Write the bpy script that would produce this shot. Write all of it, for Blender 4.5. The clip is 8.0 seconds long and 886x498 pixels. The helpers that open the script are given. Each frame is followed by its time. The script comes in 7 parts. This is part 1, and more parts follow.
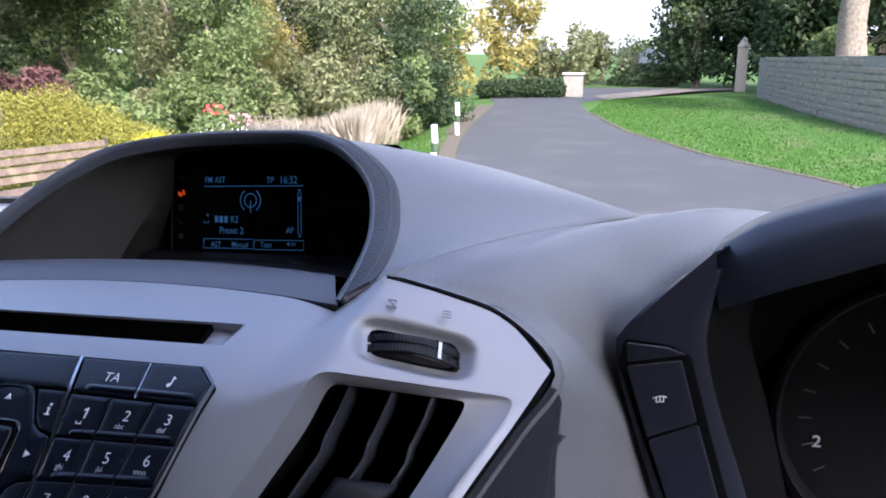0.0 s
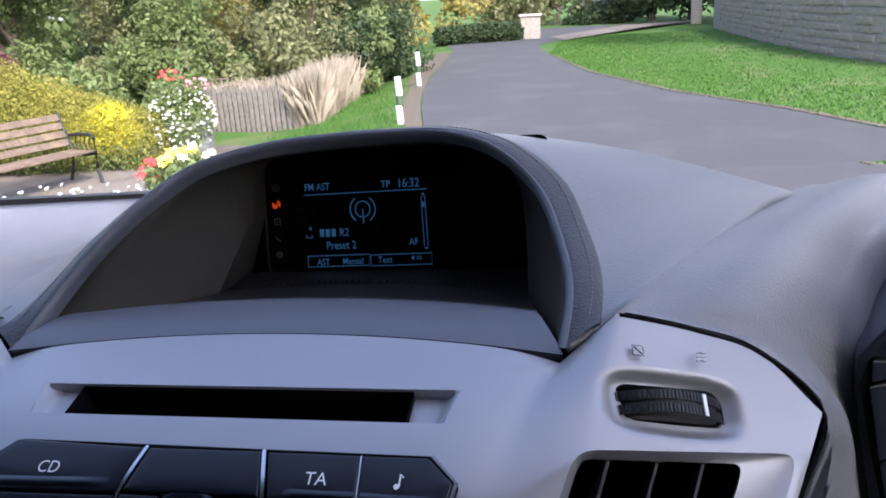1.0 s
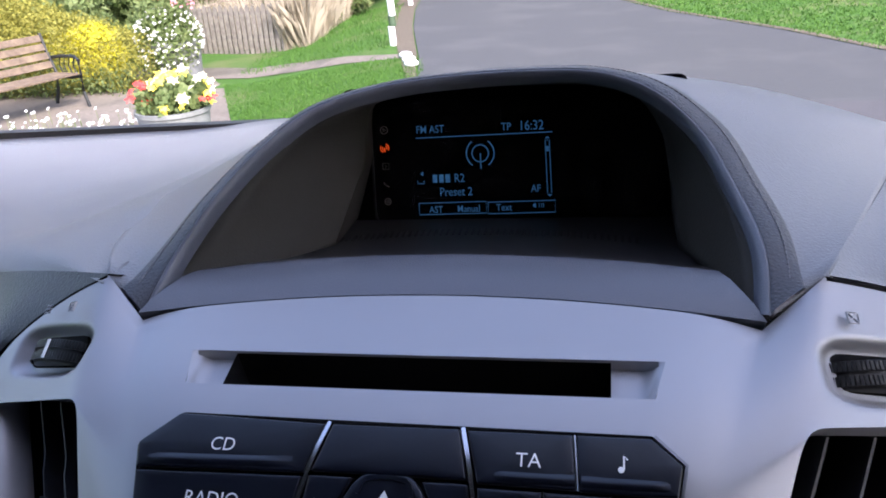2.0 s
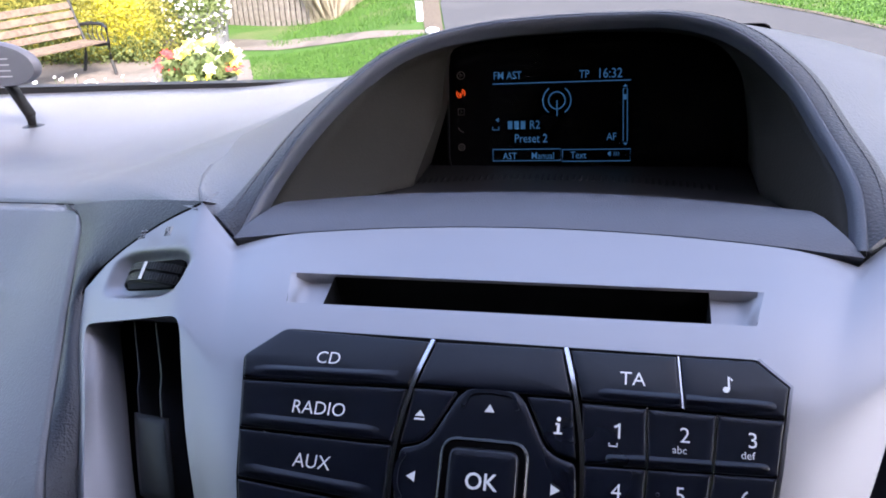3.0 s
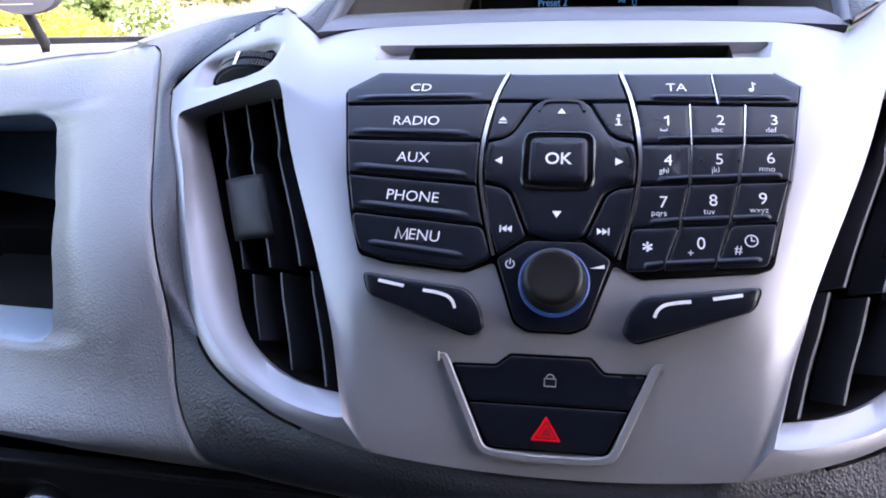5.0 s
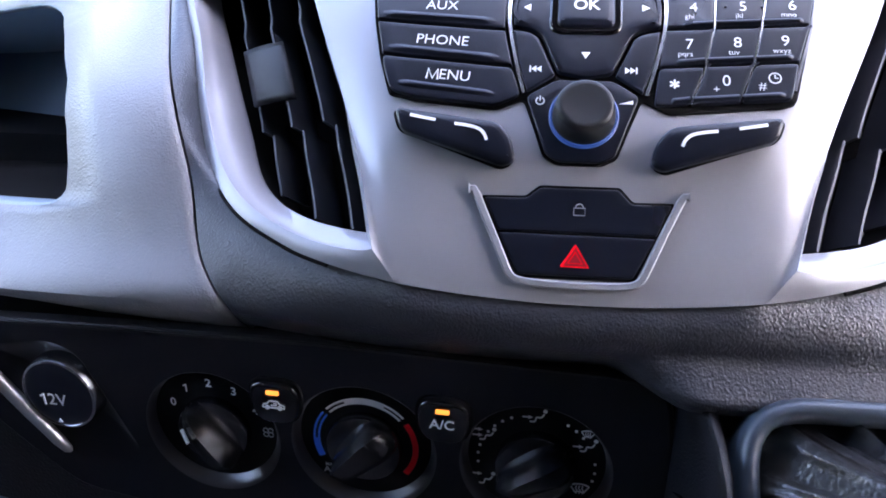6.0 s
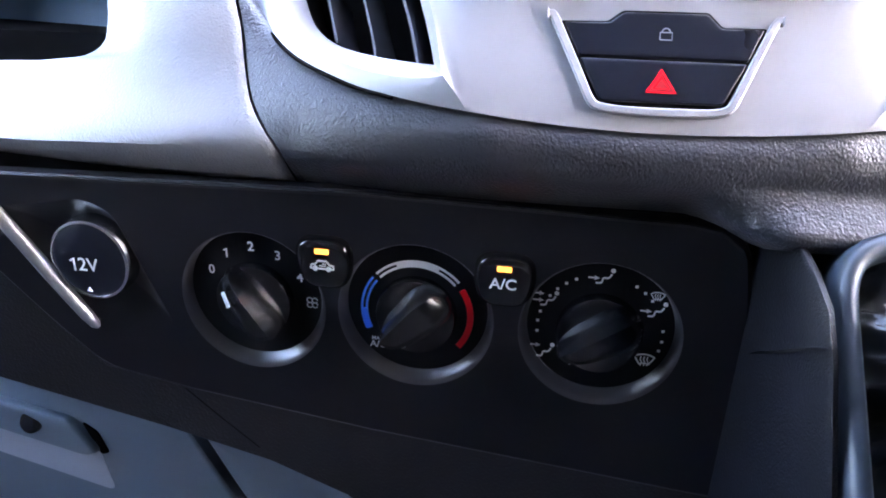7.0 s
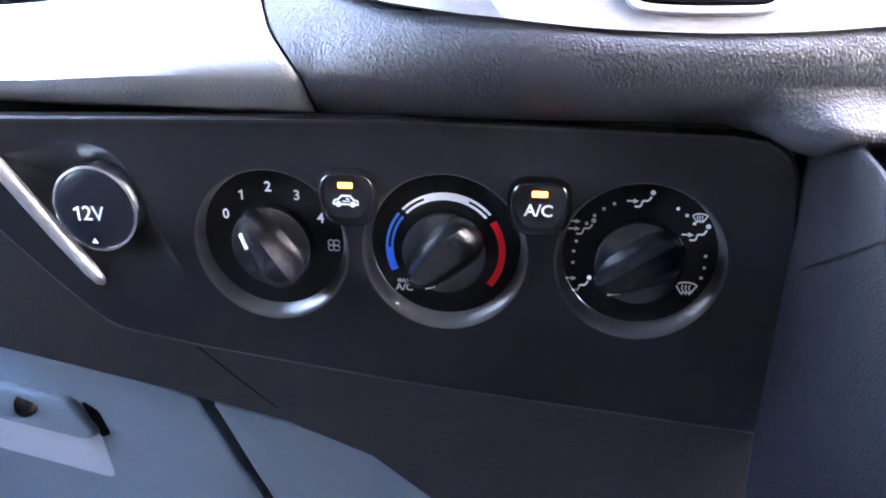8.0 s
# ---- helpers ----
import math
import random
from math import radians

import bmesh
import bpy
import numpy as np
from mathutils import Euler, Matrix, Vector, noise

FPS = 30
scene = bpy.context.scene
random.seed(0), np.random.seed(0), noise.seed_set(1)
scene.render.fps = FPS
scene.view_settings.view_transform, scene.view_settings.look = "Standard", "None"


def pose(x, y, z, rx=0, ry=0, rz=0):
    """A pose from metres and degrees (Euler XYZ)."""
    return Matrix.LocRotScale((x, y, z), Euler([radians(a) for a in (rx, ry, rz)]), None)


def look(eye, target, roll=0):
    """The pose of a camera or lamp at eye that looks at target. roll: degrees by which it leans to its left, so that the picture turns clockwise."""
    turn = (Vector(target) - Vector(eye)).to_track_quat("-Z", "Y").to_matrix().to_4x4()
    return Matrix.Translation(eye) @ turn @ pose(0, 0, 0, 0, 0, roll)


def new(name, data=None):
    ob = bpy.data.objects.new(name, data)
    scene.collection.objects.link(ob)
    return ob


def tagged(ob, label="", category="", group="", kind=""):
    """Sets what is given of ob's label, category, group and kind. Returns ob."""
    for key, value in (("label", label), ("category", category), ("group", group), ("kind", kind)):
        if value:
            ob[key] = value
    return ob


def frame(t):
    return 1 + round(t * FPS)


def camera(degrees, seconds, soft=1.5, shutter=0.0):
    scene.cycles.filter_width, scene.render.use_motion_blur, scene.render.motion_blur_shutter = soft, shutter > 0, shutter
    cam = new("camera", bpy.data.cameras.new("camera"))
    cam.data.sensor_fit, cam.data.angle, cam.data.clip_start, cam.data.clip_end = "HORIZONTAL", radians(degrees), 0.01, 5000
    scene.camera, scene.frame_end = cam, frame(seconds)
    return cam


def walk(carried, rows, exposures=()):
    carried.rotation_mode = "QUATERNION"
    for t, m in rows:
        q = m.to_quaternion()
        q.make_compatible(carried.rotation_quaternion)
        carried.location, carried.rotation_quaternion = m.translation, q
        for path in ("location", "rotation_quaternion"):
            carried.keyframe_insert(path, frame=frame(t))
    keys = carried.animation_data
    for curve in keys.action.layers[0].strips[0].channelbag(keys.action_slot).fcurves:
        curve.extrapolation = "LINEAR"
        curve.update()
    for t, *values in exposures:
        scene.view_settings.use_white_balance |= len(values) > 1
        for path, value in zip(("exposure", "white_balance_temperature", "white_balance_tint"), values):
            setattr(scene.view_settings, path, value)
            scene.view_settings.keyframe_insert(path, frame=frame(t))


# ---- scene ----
# Camera and its path.
cam = camera(59.4, 8.0, soft=1.8)
PATH = [
    (0, (0.276, 0.267, 1.453), (-0.258, 2.134, 0.974), -2.2),
    (0.5, (0.209, 0.293, 1.467), (-0.376, 2.146, 0.995), -2.1),
    (1, (0.151, 0.32, 1.474), (-0.299, 2.172, 0.868), -5.6),
    (1.2, (0.132, 0.327, 1.477), (-0.303, 2.161, 0.808), -7.4),
    (2.3, (0.059, 0.333, 1.486), (-0.375, 2.116, 0.689), -4.7),
    (2.5, (0.053, 0.327, 1.485), (-0.402, 2.104, 0.689), -4.6),
    (3, (0.044, 0.313, 1.472), (-0.425, 2.069, 0.637), -4.5),
    (3.5, (0.037, 0.301, 1.452), (-0.379, 2.061, 0.597), -3.9),
    (4, (0.032, 0.28, 1.431), (-0.321, 2.039, 0.549), -4.7),
    (4.5, (0.027, 0.24, 1.419), (-0.327, 2.033, 0.607), -4.2),
    (5, (0.008, 0.201, 1.381), (-0.331, 2.029, 0.642), -1.9),
    (5.2, (0.0, 0.193, 1.368), (-0.333, 2.023, 0.633), -1.5),
    (6.3, (-0.016, 0.16, 1.307), (-0.256, 2.014, 0.596), 0.4),
    (6.5, (-0.02, 0.156, 1.3), (-0.274, 2.005, 0.582), 0.5),
    (7, (-0.042, 0.158, 1.248), (-0.269, 2.025, 0.567), 1.8),
    (7.5, (-0.052, 0.163, 1.207), (-0.222, 2.065, 0.614), 0.8),
    (8, (-0.064, 0.158, 1.206), (-0.232, 2.052, 0.586), 0.6),
]
EXPOSURES = [(0.0, 2.1, 5850, 24), (1.2, 1.97, 6050, 24), (2.3, 2.25, 6150, 25), (3.5, 2.93, 6350, 26), (4.5, 3.47, 6450, 27), (5.2, 3.78, 6450, 28), (6.3, 4.72, 6500, 27), (7.0, 5.77, 6700, 25), (8.0, 7.05, 6850, 25)]
CAMBER = pose(0, 0, 0.25, 0, -2.2, 0)  # the van leans on the cambered lane
walk(cam, [(t, CAMBER @ look(eye, target, roll)) for t, eye, target, roll in PATH],
     exposures=EXPOSURES)

# World, sun and daylight.
world = bpy.data.worlds.new("sky")
scene.world = world
world.use_nodes = True
_n = world.node_tree.nodes
_sky = _n.new("ShaderNodeTexSky")
_sky.sky_type = "NISHITA"
_sky.sun_disc = False
_sky.sun_elevation = radians(44)
_sky.sun_rotation = radians(138)
_sky.air_density, _sky.dust_density, _sky.ozone_density = 1.2, 4.0, 1.5
_n["Background"].inputs["Strength"].default_value = 0.15
world.node_tree.links.new(_sky.outputs[0], _n["Background"].inputs["Color"])
sun = new("sun", bpy.data.lights.new("sun", "SUN"))
sun.data.energy, sun.data.angle, sun.data.color = 1.7, radians(14), (1.0, 0.94, 0.86)
sun.matrix_world = look((0, 0, 0), (-0.48, 0.53, -0.69))


# Materials.
def nodes_of(name):
    m = bpy.data.materials.new(name)
    m.use_nodes = True
    return m, m.node_tree.nodes, m.node_tree.links, m.node_tree.nodes["Principled BSDF"]


def plastic(name, colour, rough=0.5, grain=0.0, size=900.0, depth=0.0004, vary=0.12, metal=0.0, dust=0.0, stretch=(1, 1, 1), spec=0.5):
    """Moulded plastic or paint: colour variation at two scales, roughness variation and a pebbled grain."""
    m, n, l, b = nodes_of(name)
    co = n.new("ShaderNodeTexCoord")
    big, fine = n.new("ShaderNodeTexNoise"), n.new("ShaderNodeTexNoise")
    big.inputs["Scale"].default_value, big.inputs["Detail"].default_value = 14.0, 4.0
    fine.inputs["Scale"].default_value, fine.inputs["Detail"].default_value = 420.0, 3.0
    for t in (big, fine):
        l.new(co.outputs["Object"], t.inputs["Vector"])
    mix = n.new("ShaderNodeMix")
    mix.data_type = "RGBA"
    mix.inputs["A"].default_value = (*[c * (1 - vary) for c in colour], 1)
    mix.inputs["B"].default_value = (*[min(1, c * (1 + vary)) for c in colour], 1)
    l.new(big.outputs["Fac"], mix.inputs["Factor"])
    out = mix.outputs["Result"]
    if dust:
        ramp = n.new("ShaderNodeMapRange")
        ramp.inputs["From Min"].default_value, ramp.inputs["From Max"].default_value = 0.56, 0.75
        ramp.inputs["To Max"].default_value = dust
        l.new(fine.outputs["Fac"], ramp.inputs["Value"])
        d = n.new("ShaderNodeMix")
        d.data_type = "RGBA"
        d.inputs["B"].default_value = (0.45, 0.43, 0.40, 1)
        l.new(ramp.outputs["Result"], d.inputs["Factor"])
        l.new(out, d.inputs["A"])
        out = d.outputs["Result"]
    l.new(out, b.inputs["Base Color"])
    rr = n.new("ShaderNodeMapRange")
    rr.inputs["To Min"].default_value, rr.inputs["To Max"].default_value = max(0.03, rough - 0.07), min(1, rough + 0.07)
    l.new(big.outputs["Fac"], rr.inputs["Value"])
    l.new(rr.outputs["Result"], b.inputs["Roughness"])
    b.inputs["Metallic"].default_value = metal
    b.inputs["Specular IOR Level"].default_value = spec
    if grain:
        mp = n.new("ShaderNodeMapping")
        mp.inputs["Scale"].default_value = stretch
        l.new(co.outputs["Object"], mp.inputs["Vector"])
        vor = n.new("ShaderNodeTexVoronoi")
        vor.feature = "SMOOTH_F1"
        vor.inputs["Scale"].default_value = size
        l.new(mp.outputs["Vector"], vor.inputs["Vector"])
        wob = n.new("ShaderNodeTexNoise")
        wob.inputs["Scale"].default_value = size * 1.2
        l.new(mp.outputs["Vector"], wob.inputs["Vector"])
        add = n.new("ShaderNodeMath")
        add.operation = "ADD"
        l.new(vor.outputs["Distance"], add.inputs[0])
        l.new(wob.outputs["Fac"], add.inputs[1])
        bump = n.new("ShaderNodeBump")
        bump.inputs["Strength"].default_value, bump.inputs["Distance"].default_value = grain, depth
        l.new(add.outputs[0], bump.inputs["Height"])
        l.new(bump.outputs["Normal"], b.inputs["Normal"])
    return m


def glow(name, colour, strength):
    m, n, l, b = nodes_of(name)
    b.inputs["Base Color"].default_value = (*[c * 0.2 for c in colour], 1)
    b.inputs["Emission Color"].default_value = (*colour, 1)
    b.inputs["Emission Strength"].default_value = strength
    return m


def matter(name, c1, c2, scale, rough=0.9, bump=0.3, depth=0.01, detail=6.0, c3=None, scale2=None, island=False):
    """Outdoor matter: two or three colours mixed by noise at two scales, with relief."""
    m, n, l, b = nodes_of(name)
    co = n.new("ShaderNodeTexCoord")
    t = n.new("ShaderNodeTexNoise")
    t.inputs["Scale"].default_value, t.inputs["Detail"].default_value = scale, detail
    l.new(co.outputs["Object"], t.inputs["Vector"])
    st = n.new("ShaderNodeMapRange")
    st.inputs["From Min"].default_value, st.inputs["From Max"].default_value = 0.32, 0.68
    l.new(t.outputs["Fac"], st.inputs["Value"])
    fac = st.outputs["Result"]
    if island:
        geo = n.new("ShaderNodeNewGeometry")
        fac = geo.outputs["Random Per Island"]
    mix = n.new("ShaderNodeMix")
    mix.data_type = "RGBA"
    mix.inputs["A"].default_value, mix.inputs["B"].default_value = (*c1, 1), (*c2, 1)
    l.new(fac, mix.inputs["Factor"])
    out = mix.outputs["Result"]
    if c3:
        t2 = n.new("ShaderNodeTexNoise")
        t2.inputs["Scale"].default_value, t2.inputs["Detail"].default_value = scale2, 3.0
        l.new(co.outputs["Object"], t2.inputs["Vector"])
        r2 = n.new("ShaderNodeMapRange")
        r2.inputs["From Min"].default_value, r2.inputs["From Max"].default_value = 0.5, 0.66
        l.new(t2.outputs["Fac"], r2.inputs["Value"])
        m2 = n.new("ShaderNodeMix")
        m2.data_type = "RGBA"
        m2.inputs["B"].default_value = (*c3, 1)
        l.new(r2.outputs["Result"], m2.inputs["Factor"])
        l.new(out, m2.inputs["A"])
        out = m2.outputs["Result"]
    l.new(out, b.inputs["Base Color"])
    b.inputs["Roughness"].default_value = rough
    b.inputs["Specular IOR Level"].default_value = 0.25
    if bump:
        bp = n.new("ShaderNodeBump")
        bp.inputs["Strength"].default_value, bp.inputs["Distance"].default_value = bump, depth
        l.new(t.outputs["Fac"], bp.inputs["Height"])
        l.new(bp.outputs["Normal"], b.inputs["Normal"])
    return m


def clear_glass(name):
    m, n, l, b = nodes_of(name)
    b.inputs["Base Color"].default_value = (0.93, 0.97, 0.95, 1)
    b.inputs["Roughness"].default_value = 0.0
    b.inputs["IOR"].default_value = 1.02
    b.inputs["Transmission Weight"].default_value = 1.0
    return m


SILVER = plastic("satin_silver_paint", (0.295, 0.295, 0.318), 0.42, vary=0.04, metal=0.42, grain=0.05, size=2600, depth=0.0001)
DASH = plastic("grained_grey_dash", (0.15, 0.154, 0.168), 0.40, grain=0.55, size=1000, depth=0.0004, vary=0.1, dust=0.03, stretch=(1.0, 1.0, 0.8))
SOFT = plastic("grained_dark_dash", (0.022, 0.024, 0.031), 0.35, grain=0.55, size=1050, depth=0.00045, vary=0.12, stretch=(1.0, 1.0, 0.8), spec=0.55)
HOOD = plastic("soft_dark_hood", (0.085, 0.092, 0.115), 0.44, grain=0.35, size=1300, depth=0.0003, vary=0.12)
BLACK = plastic("satin_black_plastic", (0.008, 0.0082, 0.0095), 0.38, grain=0.1, size=1800, depth=0.0002, vary=0.15)
KEY = plastic("soft_black_keys", (0.0052, 0.0068, 0.0130), 0.30, grain=0.05, size=2400, depth=0.0001, vary=0.1, spec=0.34)
GLOSS = plastic("gloss_black", (0.006, 0.006, 0.007), 0.12, vary=0.1)
GAP = plastic("dark_gap", (0.002, 0.002, 0.0025), 0.9, vary=0.1, spec=0.1)
CAVITY = plastic("hood_lining", (0.027, 0.0252, 0.0215), 0.6, grain=0.3, size=900, depth=0.0004, vary=0.45, dust=0.004, spec=0.15)
SMOKED_EDGE = plastic("dull_metal_edge", (0.20, 0.20, 0.215), 0.3, metal=0.9, vary=0.1)
CHROME = plastic("satin_chrome", (0.55, 0.55, 0.575), 0.2, metal=1.0, vary=0.04)
PANEL = plastic("hvac_black", (0.0052, 0.0056, 0.0086), 0.40, grain=0.2, size=1500, depth=0.0002, vary=0.15, dust=0.006, spec=0.28)
GLOVE = plastic("blue_grey_glovebox", (0.165, 0.220, 0.272), 0.46, grain=0.3, size=1000, depth=0.0004, vary=0.08)
PRINT = plastic("white_print", (0.80, 0.80, 0.81), 0.5, vary=0.03)
PRINT_DIM = plastic("grey_print", (0.32, 0.32, 0.34), 0.5, vary=0.03)
KNOB = plastic("satin_black_knob", (0.0042, 0.0044, 0.0056), 0.24, vary=0.15, spec=0.55)
FACE = plastic("matt_black_dial", (0.0022, 0.0024, 0.0036), 0.5, vary=0.1, spec=0.15)
RED = plastic("red_print", (0.78, 0.005, 0.014), 0.5, vary=0.05, spec=0.15)
BLUE = plastic("blue_print", (0.045, 0.22, 0.95), 0.5, vary=0.05, spec=0.15)
LEATHER = plastic("black_leather", (0.010, 0.010, 0.011), 0.24, grain=0.3, size=520, depth=0.0004, vary=0.2, spec=0.8)
RUBBER = plastic("black_rubber", (0.0055, 0.0055, 0.006), 0.45, vary=0.2, spec=0.35)
DISPLAY = glow("display_blue", (0.11, 0.42, 0.85), 0.031)
DISPLAY_DIM = plastic("display_dim", (0.11, 0.095, 0.085), 0.5)
AMBER = glow("amber_lamp", (1.0, 0.30, 0.04), 0.11)
RED_LAMP = glow("red_lamp", (1.0, 0.10, 0.01), 0.14)
RING_BLUE = glow("blue_ring_light", (0.05, 0.16, 0.6), 0.014)
SCREEN = plastic("screen_black", (0.002, 0.002, 0.003), 0.25, vary=0.1, spec=0.2)
TRIM = plastic("dark_cab_trim", (0.05, 0.05, 0.052), 0.8, vary=0.08)
CLOTH = plastic("dark_seat_cloth", (0.05, 0.05, 0.055), 0.9, grain=0.4, size=300, depth=0.001)
BODY = plastic("van_paint", (0.35, 0.36, 0.38), 0.3, vary=0.03)
GLASS = clear_glass("window_glass")
ASPHALT = matter("asphalt", (0.052, 0.053, 0.056), (0.075, 0.076, 0.078), 60, 0.85, 0.5, 0.01, c3=(0.077, 0.077, 0.078), scale2=0.9)
GRASS = matter("grass_ground", (0.034, 0.092, 0.012), (0.060, 0.130, 0.020), 30, 0.9, 0.6, 0.03, c3=(0.10, 0.13, 0.045), scale2=0.9)
BLADES = matter("grass_blades", (0.038, 0.105, 0.012), (0.062, 0.138, 0.020), 8, 0.7, 0, island=True)
PAVING = matter("worn_paving", (0.14, 0.118, 0.098), (0.20, 0.172, 0.145), 18, 0.9, 0.4, 0.01, c3=(0.11, 0.098, 0.08), scale2=1.4)
VERGE = matter("leaf_litter", (0.085, 0.070, 0.052), (0.14, 0.115, 0.085), 25, 0.95, 0.6, 0.03)
STONE = matter("wall_stone", (0.21, 0.178, 0.132), (0.36, 0.305, 0.235), 3.5, 0.9, 0.8, 0.03, c3=(0.14, 0.125, 0.10), scale2=1.1)
MORTAR = matter("mortar", (0.22, 0.20, 0.17), (0.30, 0.275, 0.235), 20, 0.95, 0.4, 0.01)
BAND = plastic("dark_stitched_band", (0.026, 0.027, 0.034), 0.48, grain=0.6, size=800, depth=0.0006, vary=0.12)
THREAD = plastic("grey_thread", (0.13, 0.13, 0.14), 0.7)
POD_DARK = plastic("dark_pod_plastic", (0.0038, 0.0042, 0.0058), 0.45, grain=0.5, size=1100, depth=0.0003, vary=0.12, spec=0.14)


# Building helpers.
def thing(name, at=(0, 0, 0), label="", category="", group="", kind=""):
    ob = new(name)
    ob.location = at
    ob.empty_display_size = 0.05
    return tagged(ob, label, category, group, kind)


def hang(ob, parent):
    ob.parent = parent
    ob.matrix_parent_inverse = Matrix.LocRotScale(Vector(parent.location), parent.rotation_euler, None).inverted() if parent.parent is None else Matrix()
    return ob


def mesh_of(name, geo, material, smooth=40):
    if isinstance(geo, bmesh.types.BMesh):
        me = bpy.data.meshes.new(name)
        geo.to_mesh(me)
        geo.free()
    else:
        me = bpy.data.meshes.new(name)
        me.from_pydata([tuple(v) for v in geo[0]], [], geo[1])
        me.validate()
    me.materials.append(material)
    if smooth:
        me.shade_smooth()
        me.set_sharp_from_angle(angle=radians(smooth))
    me.update()
    return me


def part(name, geo, material, parent=None, label="", smooth=40, thick=0.0, bevel=0.0):
    """One mesh object under a thing or part. thick: gives a shell its thickness, away from its normals."""
    ob = new(name, mesh_of(name, geo, material, smooth))
    if thick:
        mod = ob.modifiers.new("thickness", "SOLIDIFY")
        mod.thickness, mod.offset = thick, -1
    if bevel:
        mod = ob.modifiers.new("edges", "BEVEL")
        mod.width, mod.segments, mod.limit_method = bevel, 2, "ANGLE"
    if parent:
        hang(ob, parent)
    return tagged(ob, label)


def join(*geos):
    vs, fs = [], []
    for v, f in geos:
        k = len(vs)
        vs += list(v)
        fs += [tuple(i + k for i in q) for q in f]
    return vs, fs


def weld(geo, gap=0.0002):
    """Joins points that lie in one place, so that shading runs on across the join."""
    seen, ids, vs = {}, [], []
    near = [(i, j, k) for i in (0, -1, 1) for j in (0, -1, 1) for k in (0, -1, 1)]
    for v in geo[0]:
        at = tuple(round(c / gap) for c in v)
        hit = next((seen[q] for q in ((at[0] + i, at[1] + j, at[2] + k) for i, j, k in near) if q in seen), None)
        if hit is None:
            hit = seen[at] = len(vs)
            vs.append(v)
        ids.append(hit)
    fs = []
    for f in geo[1]:
        q = []
        for i in f:
            if ids[i] not in q:
                q.append(ids[i])
        if len(q) > 2:
            fs.append(tuple(q))
    return vs, fs


def relaxed(geo, fixed, rounds):
    """Smooths a skin between its fixed points."""
    vs, fs = geo
    p = np.array([tuple(v) for v in vs])
    e = {(min(a, b), max(a, b)) for f in fs for a, b in zip(f, f[1:] + f[:1])}
    e = np.array(sorted(e))
    free = np.array([not fixed(k) for k in range(len(vs))])
    num = np.bincount(e.ravel(), minlength=len(vs))[:, None]
    for _ in range(rounds):
        q = np.zeros_like(p)
        np.add.at(q, e[:, 0], p[e[:, 1]])
        np.add.at(q, e[:, 1], p[e[:, 0]])
        p[free] = (.4 * p + .6 * q / num)[free]
    return [Vector(v) for v in p], fs


def box(x0, x1, y0, y1, z0, z1):
    v = [(x, y, z) for x in (x0, x1) for y in (y0, y1) for z in (z0, z1)]
    return v, [(0, 1, 3, 2), (4, 6, 7, 5), (0, 4, 5, 1), (2, 3, 7, 6), (0, 2, 6, 4), (1, 5, 7, 3)]


def spline(pts, n):
    """n + 1 points on a smooth curve through pts, evenly spaced."""
    p = [Vector(q) for q in pts]
    p = [2 * p[0] - p[1], *p, 2 * p[-1] - p[-2]]
    out = []
    for i in range(1, len(p) - 2):
        a, b, c, d = p[i - 1:i + 3]
        for k in range(16):
            t = k / 16
            out.append(0.5 * (2 * b + (c - a) * t + (2 * a - 5 * b + 4 * c - d) * t * t + (3 * b - a - 3 * c + d) * t ** 3))
    out.append(p[-2])
    run = [0.0]
    for a, b in zip(out, out[1:]):
        run.append(run[-1] + (b - a).length)
    res, j = [], 0
    for k in range(n + 1):
        s = run[-1] * k / n
        while j < len(out) - 2 and run[j + 1] < s:
            j += 1
        f = (s - run[j]) / max(1e-9, run[j + 1] - run[j])
        res.append(out[j].lerp(out[j + 1], min(1, max(0, f))))
    return res


def loft(rows, closed=False, flip=False):
    """A skin over rows of equally many points."""
    n = len(rows[0])
    vs = [v for r in rows for v in r]
    fs = []
    for i in range(len(rows) - 1):
        for j in range(n if closed else n - 1):
            k = (j + 1) % n
            q = (i * n + j, i * n + k, (i + 1) * n + k, (i + 1) * n + j)
            fs.append(q[::-1] if flip else q)
    return vs, fs


def lathe(profile, centre, axis, seg=48, caps=True):
    """Turns (radius, height) pairs round an axis through centre."""
    a = Vector(axis).normalized()
    u = a.orthogonal().normalized()
    w = a.cross(u)
    rows = [[Vector(centre) + a * h + (u * math.cos(2 * math.pi * k / seg) + w * math.sin(2 * math.pi * k / seg)) * r for k in range(seg)] for r, h in profile]
    vs, fs = loft(rows, closed=True)
    if caps:
        fs.append(tuple(range(seg))[::-1])
        fs.append(tuple((len(rows) - 1) * seg + k for k in range(seg)))
    return vs, fs


def tube(path, r, seg=10, flat=1.0):
    pts = [Vector(p) for p in path]
    rows = []
    for i, p in enumerate(pts):
        t = (pts[min(i + 1, len(pts) - 1)] - pts[max(i - 1, 0)]).normalized()
        u = t.cross(Vector((0, 0, 1)))
        u = (u if u.length > 1e-3 else t.orthogonal()).normalized()
        w = u.cross(t)
        rr = r[i] if isinstance(r, (list, tuple)) else r
        rows.append([p + (u * math.cos(2 * math.pi * k / seg) + w * math.sin(2 * math.pi * k / seg) * flat) * rr for k in range(seg)])
    vs, fs = loft(rows, closed=True)
    fs += [tuple(range(seg))[::-1], tuple((len(rows) - 1) * seg + k for k in range(seg))]
    return vs, fs


def area2(p):
    return sum(a[0] * b[1] - b[0] * a[1] for a, b in zip(p, p[1:] + p[:1])) / 2


